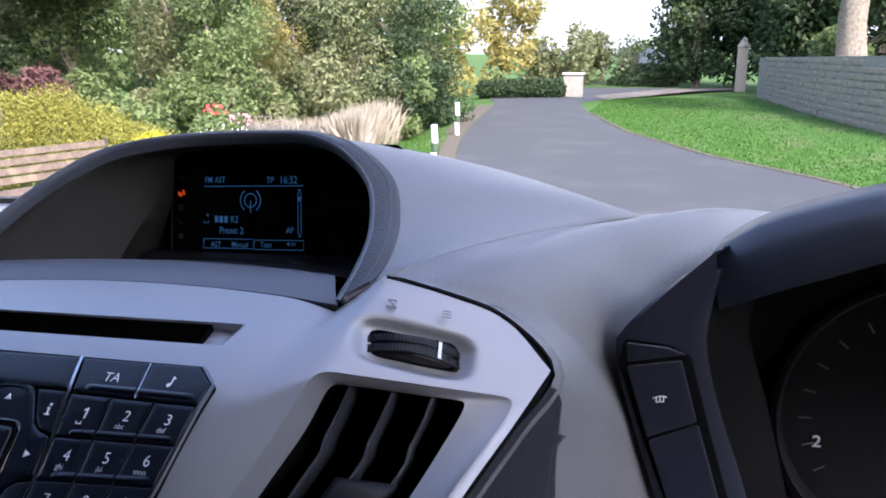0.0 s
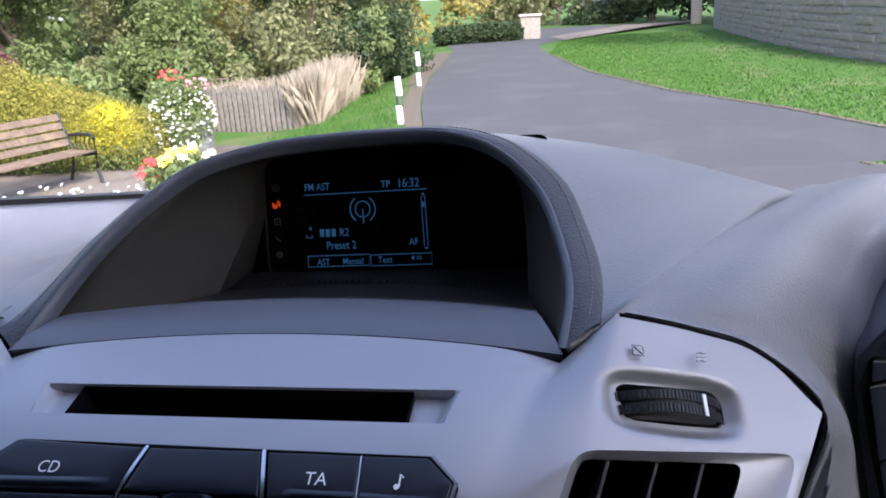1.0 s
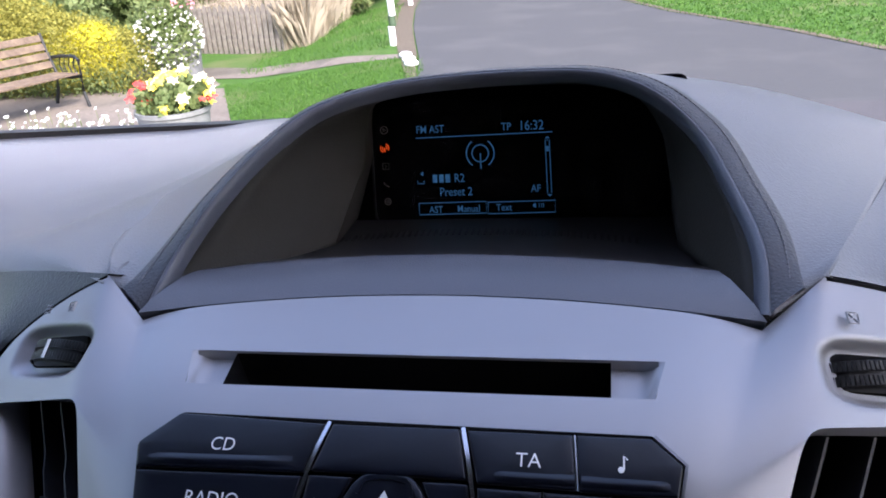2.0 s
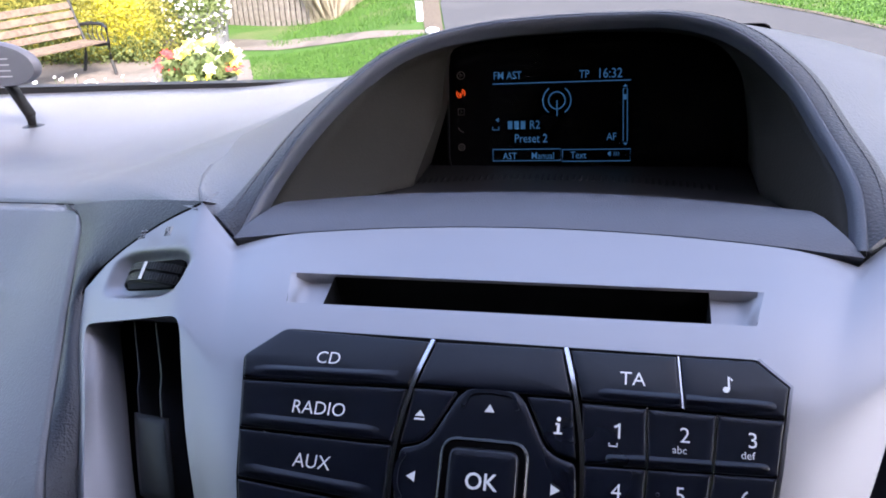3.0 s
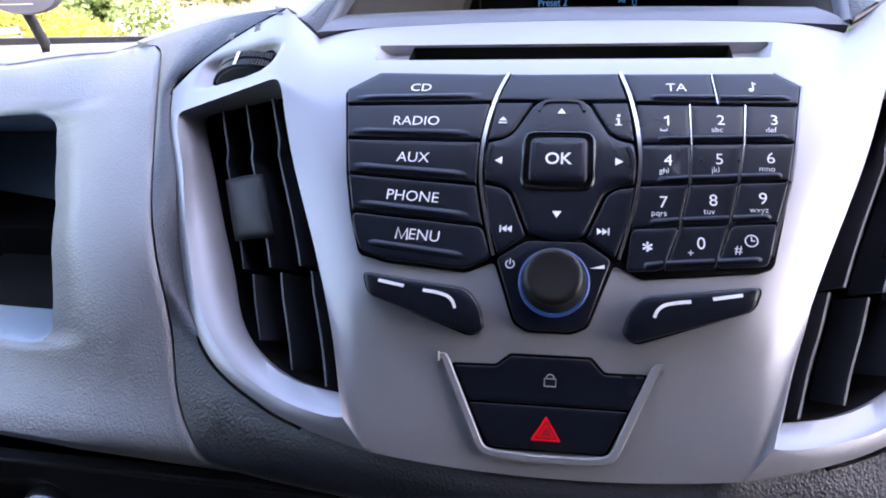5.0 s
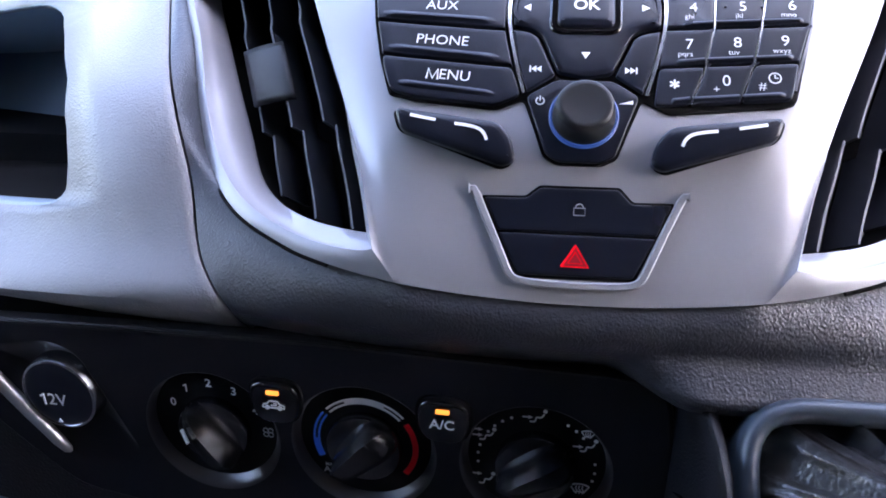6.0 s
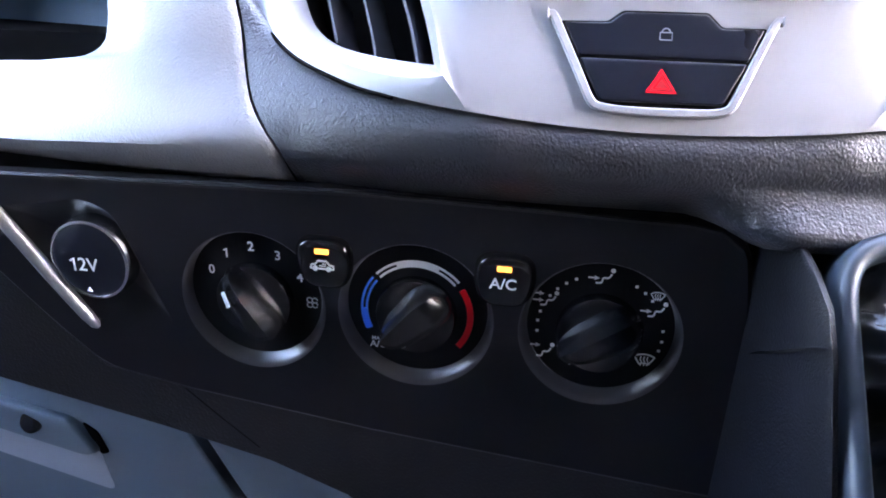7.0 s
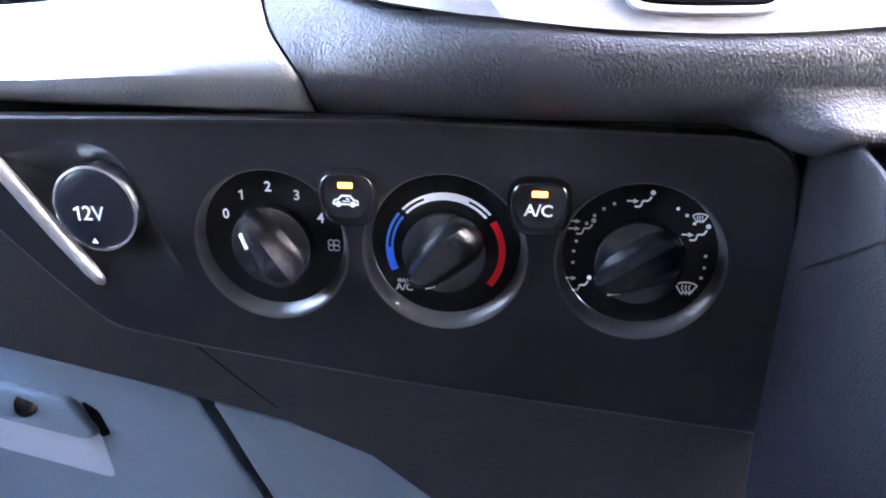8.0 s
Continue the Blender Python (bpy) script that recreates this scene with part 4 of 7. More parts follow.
def pad_corner(i, j):
    x = COLS[i][j]
    a, b = ROWS_S[i]
    t = (x - COLS[i][0]) / (COLS[i][3] - COLS[i][0])
    return x, a + (b - a) * t


for _i in range(4):
    for _j in range(3):
        _q = [pad_corner(_i, _j), pad_corner(_i, _j + 1), pad_corner(_i + 1, _j + 1), pad_corner(_i + 1, _j)]
        (_x2, _s2), (_x3, _s3) = _q[2], _q[3]
        _lo, _hi = (_x3 + (.0006 if _j else .0065), _s3 + .0010), (_x2 - (.0022 if _j == 2 else .0006), _s2 + .0010)
        _k = key("number_key", _q, r=(.003 if _i == 3 and _j in (0, 2) else .0006), ridge=(_lo, _hi, .0030, _j == 0, _j == 2))
        _cx = sum(p[0] for p in _q) / 4
        _cs = sum(p[1] for p in _q) / 4
        _t, _sub = PAD[_i * 3 + _j]
        if _t == "*":
            legend(_k, "*", .0342, .0932, .0085, thick=.00015)
        elif _t == "#":
            legend(_k, "#", .0668, .0948, .0050)
            part("clock_symbol", join(ribbon(arc(.0715, .0985, .0022, 0, 360, 20), .0004, fascia, .0029, .0031), ribbon([(.0715, .1000), (.0715, .0985), (.0727, .0985)], .0004, fascia, .0029, .0031)), PRINT, _k, smooth=0)
        else:
            legend(_k, _t, _cx + .0012, _cs + .0013, .0068)
            if _sub == " ":
                part("space_symbol", ribbon([(_cx - .0015, _cs - .0026), (_cx - .0015, _cs - .0036), (_cx + .0010, _cs - .0036), (_cx + .0010, _cs - .0026)], .0004, fascia, .0029, .0031), PRINT, _k, smooth=0)
            elif _sub == "+":
                legend(_k, "+", _cx - .0026, _cs - .0026, .0046)
            else:
                legend(_k, _sub, _cx - .0004, _cs - .0032, .0033, thick=-.00003)
        if _t == "5":
            for _d in (-.0055, .0085):
                part("touch_pip", lathe([(.0006, 0), (.0005, .0006), (.0002, .0008)], fascia(_cx + _d, _cs + .0012, .0027), fascia(0, .13, 1) - fascia(0, .13, 0), 10), KEY, _k)

for _j in (1, 2):
    part("column_strip", ribbon([pad_corner(_i, _j) for _i in range(5)], .0005, fascia, .0006, .0029), CHROME, radio, "hairline bright strip between number keys")
part("column_strip", ribbon([(.0606, .1764), (.0620, .1586)], .0005, fascia, .0006, .0029), CHROME, radio, "hairline bright strip between keys")
part("edge_strip", ribbon([(.0858, .1776), (.0952, .1684), (.0932, .1578), (.0903, .1400), (.0870, .1232), (.0821, .1060), (.0790, .0935)], .0010, fascia, .0004, .0022), SMOKED_EDGE, radio, "dull metal edge along the keypad")
_k = key("blank_key", [(-.0228, .1768), (.0228, .1771), (.0268, .1598), (-.0273, .1598)])
_k = key("eject_key", [(-.0276, .1591), (-.0115, .1591), (-.0190, .1445), (-.0225, .1408), (-.0300, .1391)], r=.0014)
part("eject_symbol", join(plate([(-.0256, .1492), (-.0222, .1492), (-.0239, .1512)], fascia, .0029, .0031, .00005, 1), ribbon([(-.0257, .1482), (-.0221, .1482)], .0006, fascia, .0029, .0031)), PRINT, _k, smooth=0)
_k = key("information_key", [(.0271, .1591), (.0113, .1591), (.0187, .1445), (.0222, .1408), (.0297, .1391)], r=.0014)
part("lettering", join(ribbon([(.0220, .1503), (.0230, .1503), (.0230, .1476)], .0009, fascia, .0029, .0031), ribbon([(.0216, .1474), (.0243, .1474)], .0006, fascia, .0029, .0031), plate(arc(.0230, .1520, .0007, 0, 330, 10), fascia, .0029, .0031, .00005, 1)), PRINT, _k, smooth=0)
_half = [(.0080, .1604), (.0118, .1570), (.0192, .1428), (.0235, .1400), (.0293, .1386), (.0303, .1300), (.0297, .1208), (.0225, .1194), (.0180, .1165), (.0108, .0988), (.0, .0966)]
_nav = _half + [(-x, s) for x, s in _half[:-1][::-1]]
nav = key("navigation_pad", _nav, r=.002, h=.0032, crown=.0004)
for _p in ([(-.0017, .1522), (.0017, .1522), (0, .1549)], [(-.0018, .1079), (.0016, .1079), (-.0001, .1051)], [(-.0228, .1312), (-.0228, .1278), (-.0257, .1295)], [(.0218, .1314), (.0218, .1280), (.0248, .1297)]):
    part("arrow_symbol", plate(_p, fascia, .0036, .0040, .00005, 1), PRINT, nav, smooth=0)
for _a in ((-.0290, .1375, -.0290, .1215), (.0283, .1375, .0283, .1215)):
    part("pad_ridge", ribbon(spline([(_a[0] * .93, _a[1] - .001, 0), (_a[0], _a[1] - .005, 0), (_a[0], _a[3] + .005, 0), (_a[2] * .93, _a[3] + .001, 0)], 12), .0014, lambda x, s, h: fascia(x, s, h), .003, .0043), KEY, nav)
part("pad_ridge", ribbon([(v.x, v.y) for v in spline([(-.0092, .1535, 0), (-.0064, .1585, 0), (.0064, .1585, 0), (.0092, .1535, 0)], 14)], .0014, fascia, .003, .0043), KEY, nav)
_ring = rounded([(-.0150, .1434), (.0141, .1434), (.0141, .1168), (-.0150, .1168)], .006, 8)
part("ok_groove", plate(inset(_ring, .0010), fascia, .002, .0038, .0002), GAP, nav, "black recess round the centre key")
part("ok_collar", loft([[fascia(a, b, h) for a, b in inset(_ring, d)] for d, h in ((-.0004, .0034), (.0002, .0044), (.0009, .0046), (.0015, .0036))], closed=True), GLOSS, nav, "gloss black edge round the centre key", smooth=70)
_ok = part("ok_key", plate(rounded([(-.0120, .1402), (.0112, .1402), (.0112, .1196), (-.0120, .1196)], .0036, 6), fascia, .003, .0050, .0014, 4, .0004), KEY, nav)
part("lettering", lettering("OK", -.0004, .1296, .0072, fascia, .0055, 0, 1, .00010), PRINT, _ok, smooth=0)
for _sx in (-1, 1):
    _k = key("skip_key", [(.0298 * _sx, .1197), (.0225 * _sx, .1184), (.0187 * _sx, .1157), (.0114 * _sx, .0982), (.0225 * _sx, .0902), (.0268 * _sx, .1030)], r=.0012)
    _cx = -.0190 if _sx < 0 else .0172
    part("skip_symbol", join(*[plate([(_cx + _sx * (d - .0012), .1018), (_cx + _sx * (d - .0012), .0990), (_cx + _sx * (d + .0008), .1004)], fascia, .0029, .0031, .00005, 1) for d in (-.0006, .0014)], ribbon([(_cx + _sx * .0026, .1018), (_cx + _sx * .0026, .0990)], .0006, fascia, .0029, .0031)), PRINT, _k, smooth=0)
    part("bright_strip", ribbon([(v.x * -_sx, v.y) for v in spline([(-.0236, .1772, 0), (-.0281, .1595, 0), (-.0309, .1417, 0), (-.0311, .1230, 0), (-.0273, .1033, 0), (-.0236, .0893, 0)], 24)], .0014, fascia, .0005, .0031), CHROME, radio, "thin bright metal strip between key blocks")

# Volume knob and its plate.
_kp = part("knob_plate", plate(rounded([(-.0224, .0884), (-.0110, .0960), (.0110, .0960), (.0210, .0892), (.0126, .0643), (.0069, .0617), (-.0093, .0617), (-.0140, .0646)], .002), fascia, .0004, .0024, .0006), KEY, radio, "black plate under the volume knob")
_c = fascia(0, .0796, .0024)
_ax = (fascia(0, .0796, 1) - fascia(0, .0796, 0))
part("light_ring", lathe([(.0134, 0), (.0134, .0012), (.0128, .0016), (.0122, .0012), (.0122, 0)], _c, _ax, 64, False), RING_BLUE, _kp, "faint blue light ring")
knob = part("volume_knob", lathe([(.0120, 0), (.0120, .003), (.0112, .0040), (.0110, .0090), (.0105, .0102), (.0094, .0108), (.0080, .0107), (.0040, .0104), (.0002, .0103)], _c, _ax, 72), RUBBER, radio, "round black volume knob")
part("power_symbol", join(ribbon(arc(-.0170, .0862, .0016, 120, 420, 18), .0004, fascia, .0025, .0027), ribbon([(-.0170, .0862), (-.0170, .0884)], .0004, fascia, .0025, .0027)), PRINT, _kp, smooth=0)
part("volume_symbol", plate([(.0134, .0856), (.0186, .0856), (.0186, .0872)], fascia, .0025, .0027, .00005, 1), PRINT, _kp, smooth=0)

# Call keys below the keypad.
for _sx in (-1, 1):
    _o = [(.0742 * _sx, .0809), (.0326 * _sx, .0758), (.0270 * _sx, .0693), (.0252 * _sx, .0612), (.0300 * _sx, .0588), (.0712 * _sx, .0718)]
    call = thing("call_key", tuple(fascia(.05 * _sx, .07, 0)), "angled black twin call key with white marks", "key", "call keys")
    part("bezel", plate(rounded([(x * 1.012 + .0006 * _sx, s + (.0008 if s > .07 else -.0008)) for x, s in _o], .0035, 6), fascia, -.001, .0010, .0004), GAP, call)
    _cap = part("key_cap", plate(rounded(_o, .0034, 6), fascia, .0004, .0052, .0016, 4, .0003), KEY, call)
    part("mark", ribbon([(_sx * x, s) for x, s in ((.0672, .0770), (.0570, .0752))], .0012, fascia, .0056, .0059), PRINT, _cap, smooth=0)
    part("mark", ribbon([(_sx * v.x, v.y) for v in spline([(.0494, .0740, 0), (.0440, .0733, 0), (.0398, .0722, 0), (.0375, .0702, 0), (.0366, .0680, 0)], 12)], .0012, fascia, .0056, .0059), PRINT, _cap, smooth=0)

# Lock and hazard keys in their silver frame.
hazard = thing("hazard_switch", tuple(fascia(0, .034, 0)), "black lock and hazard keys with a red triangle", "switch")
part("frame", join(ribbon([(v.x, v.y) for v in spline([(-.0425, .0500, 0), (-.0405, .0500, 0), (-.0375, .0440, 0), (-.0300, .0280, 0), (-.0255, .0185, 0), (-.0225, .0160, 0), (-.0150, .0150, 0), (0, .0146, 0), (.0150, .0150, 0), (.0212, .0160, 0), (.0243, .0185, 0), (.0285, .0280, 0), (.0355, .0440, 0), (.0385, .0500, 0), (.0405, .0500, 0)], 60)], .0030, fascia, -.0005, .0022)), SILVER, hazard, "raised bright silver frame", bevel=.0006)
part("key_recess", plate(rounded([(-.0376, .0480), (-.0206, .0484), (-.0154, .0527), (.0150, .0529), (.0200, .0474), (.0354, .0476), (.0216, .0170), (-.0230, .0168)], .0012), fascia, -.001, .0006, .0003), GAP, hazard)
_lk = part("lock_key", plate(inset(rounded([(-.0366, .0473), (-.0203, .0476), (-.0151, .0518), (.0145, .0520), (.0195, .0466), (.0345, .0468), (.0290, .0342), (-.0305, .0342)], .0012), .0003), fascia, .0002, .0018, .0006), KEY, hazard)
part("padlock_symbol", join(ribbon([(-.0021, .0412), (.0021, .0412), (.0021, .0440), (-.0021, .0440), (-.0021, .0412)], .0004, fascia, .0019, .0021), ribbon(arc(0, .0442, .0014, 0, 180, 10), .0004, fascia, .0019, .0021)), PRINT_DIM, _lk, smooth=0)
_hk = part("hazard_key", plate(inset(rounded([(-.0305, .0338), (.0290, .0338), (.0208, .0179), (-.0221, .0177)], .0016), .0003), fascia, .0002, .0018, .0006), KEY, hazard)
for _r, _w in ((.0058, .0011), (.0031, .0007)):
    _t = [(-.0008 + _r * math.cos(radians(a)), .0243 + _r * .92 * math.sin(radians(a))) for a in (90, 210, 330)]
    part("hazard_triangle", ribbon(_t + _t[:2], _w, fascia, .0019, .0022), RED, _hk, "red warning triangle", smooth=0)
_t = [(-.0008 + .0056 * math.cos(radians(a)), .0243 + .0052 * math.sin(radians(a))) for a in (90, 210, 330)]
part("triangle_fill", plate(_t, fascia, .0017, .0020, .00005, 1), plastic("deep_red_fill", (0.30, 0.01, 0.015), 0.4), _hk, smooth=0)


# The display under the hood.
def pane(x, z, h=0.0):
    return Vector((x, .738 + .23 * (z - 1.332) - h, z + .23 * h))


screen = thing("information_display", (0, .74, 1.35), "dark dash display with pale blue radio readout", "display")
part("screen_glass", plate(rounded([(-.078, 1.310), (.112, 1.310), (.112, 1.3985), (-.078, 1.3985)], .006), pane, -.004, -.0006, .0004), SCREEN, screen)
part("screen_bezel", ribbon([(-.0612, 1.392), (-.0612, 1.330), (-.0600, 1.3235), (-.0560, 1.3195), (-.050, 1.3185)], .0010, pane, -.0006, .0010), BLACK, screen)
for _t, _x, _z, _s in (("FM AST", -.0267, 1.3748, .0058), ("TP", .0162, 1.3748, .0058), ("16:32", .0300, 1.3750, .0072), ("R2", -.0110, 1.3479, .0066), ("Preset 2", -.0132, 1.3404, .0066),
                       ("AF", .0318, 1.3414, .0056), ("AST", -.0252, 1.3306, .0054), ("Manual", -.0063, 1.3309, .0054), ("Text", .0138, 1.3313, .0054)):
    part("readout", lettering(_t, _x, _z, _s, pane, .0002, .3, .86, .00001), DISPLAY, screen, smooth=0)


def stroke(pts, w=.0005, m=None):
    part("display_stroke", ribbon(pts, w, pane, 0, .0002), m or DISPLAY, screen, smooth=0)


stroke([(-.0352, 1.3705), (.0413, 1.3714)])
stroke(arc(.0013, 1.3612, .0046, 0, 360, 28), .0006)
stroke(arc(.0013, 1.3612, .0078, 125, 235, 14), .0006)
stroke(arc(.0013, 1.3612, .0078, -55, 55, 14), .0006)
stroke([(.0014, 1.3612), (.0015, 1.3528)], .0006)
for _x, _y in ((-.0351, .0038), (.0048, .0423)):
    stroke([(_x, 1.3344), (_y, 1.3349), (_y, 1.3285), (_x, 1.3280), (_x, 1.3344)], .0004)
stroke([(.0374, 1.3670), (.0396, 1.3671), (.0404, 1.3390), (.0382, 1.3389), (.0374, 1.3670)], .0004)
for _p in ([(.0372, 1.3679), (.0398, 1.3680), (.0385, 1.3693)], [(.0381, 1.3382), (.0407, 1.3383), (.0394, 1.3369)], [(.0377, 1.3640), (.0393, 1.3640), (.0393, 1.3612), (.0377, 1.3612)], [(-.0336, 1.3508), (-.0318, 1.3520), (-.0318, 1.3496)],
           [(.0300, 1.3328), (.0316, 1.3337), (.0316, 1.3309), (.0300, 1.3318)]):
    part("display_mark", plate(_p, pane, 0, .0002, .00003, 1), DISPLAY, screen, smooth=0)
for _q in range(3):
    stroke([(-.0251 + .0037 * _q, 1.3458), (-.0251 + .0037 * _q, 1.3502)], .0026)
stroke([(-.0352, 1.3470), (-.0352, 1.3454), (-.0316, 1.3454), (-.0316, 1.3470)], .0004)
for _q in range(3):
    stroke(arc(.0322 + _q * .0012, 1.3323, .0014, -50, 50, 6), .0003)
# unlit source symbols beside the screen, one of them lit
stroke(arc(-.0535, 1.3755, .0021, 0, 360, 16), .0004, DISPLAY_DIM)
stroke([(-.0541, 1.3764), (-.0526, 1.3755), (-.0541, 1.3746), (-.0541, 1.3764)], .0004, DISPLAY_DIM)
stroke([(-.0554, 1.3572), (-.0518, 1.3572), (-.0518, 1.3538), (-.0554, 1.3538), (-.0554, 1.3572)], .0005, DISPLAY_DIM)
stroke([(-.0542, 1.3562), (-.0530, 1.3555), (-.0542, 1.3547)], .0004, DISPLAY_DIM)
stroke([(-.0553, 1.3466), (-.0548, 1.3456), (-.0536, 1.3446), (-.0522, 1.3441)], .0006, DISPLAY_DIM)
stroke(arc(-.0535, 1.3357, .0018, 0, 360, 14), .0005, DISPLAY_DIM)
stroke(arc(-.0535, 1.3357, .0008, 0, 360, 10), .0004, DISPLAY_DIM)
for _a in (150, 330):
    stroke(arc(-.0537, 1.3656, .0024, _a, _a + 100, 10), .0005, RED_LAMP)
    stroke(arc(-.0537, 1.3656, .0013, _a, _a + 100, 8), .0005, RED_LAMP)
stroke([(-.0537, 1.3658), (-.0537, 1.3634)], .0006, RED_LAMP)
# ribbed demister grille on the hood floor
part("demister_grille", join(*[box(x - .0007, x + .0007, .690 + .019 * (1 - (x / .1) ** 2), .698 + .019 * (1 - (x / .1) ** 2), 1.3245, 1.3275) for x in [-.075 + .0034 * k for k in range(48)]]), BLACK, screen, "row of small black ribs", smooth=0)


# Cab shell: roof, bulkhead, floor, doors with open window areas, pillars and windscreen.
cab = thing("cab_shell", (0, 0, .45), "plain light grey van cab interior shell", "van cab")
part("roof", box(-.90, .90, -.95, .44, 1.96, 2.02), TRIM, cab, bevel=.01)
part("bulkhead", box(-.93, .93, -1.0, -.95, .40, 2.02), TRIM, cab)
part("floor", box(-.93, .93, -.95, 1.30, .38, .42), CLOTH, cab)
for _sx in (-1, 1):
    part("tyre", lathe([(.20, -.10), (.30, -.10), (.325, -.07), (.325, .07), (.30, .10), (.20, .10)], (_sx * .78, .95, .065), (1, 0, 0), 32), RUBBER, cab, "black tyre")
# Unseen wall added below the windscreen to keep ground light out.
part("front_light_stop", box(-.93, .93, 1.23, 1.27, .42, 1.20), BODY, cab)
for _sx in (-1, 1):
    _x0, _x1 = sorted((_sx * .90, _sx * .94))
    _door = part("door", box(_x0, _x1, -.45, 1.25, .42, 1.24), TRIM, cab, "light grey door trim")
    # Unseen side wall, brought far forward to hold back light from the side windows.
    _rear = .02 if _sx > 0 else .05
    part("side_light_stop", box(_x0, _x1, -.95, _rear, .42, 1.97), TRIM, cab)
    part("window_header", box(_x0, _x1, _rear, .44, 1.88, 1.97), TRIM, cab)
    part("screen_pillar", tube([(_sx * .89, 1.25, 1.24), (_sx * .87, .85, 1.60), (_sx * .85, .43, 1.96)], .045, 12), TRIM, cab, "slanting windscreen pillar")
    _w = part("door_window", ([(_sx * .92, _rear, 1.24), (_sx * .92, 1.2, 1.24), (_sx * .90, .46, 1.92), (_sx * .90, _rear, 1.92)], [(0, 1, 2, 3)]), GLASS, cab, "clear side window", thick=.004, smooth=0)
    _w.visible_shadow = False
windscreen = thing("windscreen", (0, .85, 1.6), "clear raked windscreen with a black lower band", "windscreen")
_w = part("glass", ([(-.87, 1.225, 1.262), (.87, 1.225, 1.262), (.83, .44, 1.965), (-.83, .44, 1.965)], [(0, 1, 2, 3)]), GLASS, windscreen, thick=.005, smooth=0)
_w.visible_shadow = False
part("black_band", box(-.87, -.25, 1.200, 1.216, 1.240, 1.272), RUBBER, windscreen, "black band at the glass edge")

# Instrument cluster: a brow, a side cheek with two keys, and dark dials.
cluster = thing("instrument_cluster", (.45, .72, 1.22), "dark hooded instrument cluster with white scales", "instrument cluster")
CHEEK = plastic("smooth_dark_cheek", (0.012, 0.0145, 0.025), 0.40, grain=.15, size=900)


def cheek(x, z, h=0.0):
    return Vector((x - h * .35, .675 + .22 * (1.30 - z) + .35 * (x - .26) - h, z + .2 * h))


_in = [(.3065, 1.340), (.3030, 1.318), (.3010, 1.296), (.3060, 1.268), (.3150, 1.235), (.3260, 1.200), (.345, 1.13), (.375, 1.02)]
_out = [(.3060, 1.352), (.2830, 1.334), (.2650, 1.318), (.2560, 1.306), (.2530, 1.294), (.2640, 1.240), (.290, 1.14), (.322, 1.02)]
_a, _b = spline([(x, z, 0) for x, z in _in], 30), spline([(x, z, 0) for x, z in _out], 30)
_rows = [[cheek(q.x, q.y, -.10) + Vector((.03, .10, -.01)) for q in _b], [cheek(q.x, q.y, -.008) for q in _b], [cheek(q.x + .002, q.y - .001, .0) for q in _b]] + [[cheek(*p.lerp(q, t).to_2d(), .003) for p, q in zip(_b, _a)] for t in (.12, .3, .5, .7, .88)] + [[cheek(q.x, q.y, .0) for q in _a], [cheek(q.x + .001, q.y, -.003) for q in _a]]
side = part("side_cheek", loft(_rows), CHEEK, cluster, "smooth dark side cheek", smooth=50)
part("key_recess", plate(rounded([(.2610, 1.3020), (.2850, 1.2960), (.2960, 1.2890), (.3080, 1.2400), (.3550, 1.060), (.3210, 1.060), (.2700, 1.2400), (.2580, 1.2860)], .003), cheek, .0026, .0036, .0005), GAP, side)
_k = part("screen_heat_key", plate(rounded([(.2630, 1.2845), (.2915, 1.2860), (.3015, 1.2440), (.2745, 1.2360)], .0015), cheek, .003, .0060, .0008), CHEEK, side, "dark key with a small heater symbol")
part("heater_symbol", join(ribbon(arc(.2815, 1.2560, .0075, 60, 120, 8), .0006, cheek, .0061, .0064), ribbon(arc(.2815, 1.2560, .0040, 60, 120, 8), .0006, cheek, .0061, .0064), *[ribbon([(.2795 + .002 * q, 1.2600), (.2795 + .002 * q, 1.2630)], .0006, cheek, .0061, .0064) for q in range(3)]), PRINT, _k, smooth=0)
part("blank_key", plate(rounded([(.2755, 1.2330), (.3025, 1.2415), (.3310, 1.130), (.3050, 1.120)], .0015), cheek, .003, .0060, .0008), CHEEK, side)
part("upper_key", plate(rounded([(.2625, 1.2995), (.2840, 1.2950), (.2940, 1.2895), (.2635, 1.2875)], .0012), cheek, .003, .0056, .0006), CHEEK, side)
_t = spline([(.3045, .705, 1.343), (.325, .700, 1.358), (.36, .695, 1.371), (.40, .692, 1.380), (.50, .69, 1.385), (.62, .69, 1.37)], 24)
_l = spline([(.3085, .690, 1.315), (.328, .684, 1.325), (.36, .680, 1.338), (.40, .678, 1.350), (.50, .676, 1.355), (.62, .676, 1.34)], 24)
part("brow", loft([[p + Vector((.06, .26, -.06)) for p in _t], [p + Vector((.008, .03, .002)) for p in _t], _t, [p.lerp(q, .3) + Vector((0, -.006, .002)) for p, q in zip(_t, _l)], [p.lerp(q, .75) + Vector((0, -.006, 0)) for p, q in zip(_t, _l)], _l, [q + Vector((.004, .012, .001)) for q in _l], [q + Vector((.02, .10, .0)) for q in _l]]), CHEEK, cluster, "rounded dark brow over the dials", smooth=60)
part("dial_well", loft([[cheek(q.x + .0008, q.y, -.0025) for q in _a], [cheek(q.x + .012, q.y, -.05) for q in _a], [Vector((q.x + .03, .80, q.y)) for q in _a], [Vector((.62, .80, q.y)) for q in _a]]), GAP, cluster)
_c = Vector((.448, .795, 1.212))
TICK = plastic("unlit_dial_print", (0.05, 0.05, 0.055), 0.6, vary=0.05)
dial_ring = part("dial_ring", lathe([(.097, -.004), (.096, .010), (.093, .012), (.090, .008), (.088, -.002)], _c, (0, -1, .08), 72, False), FACE, cluster, "dark dial rim")
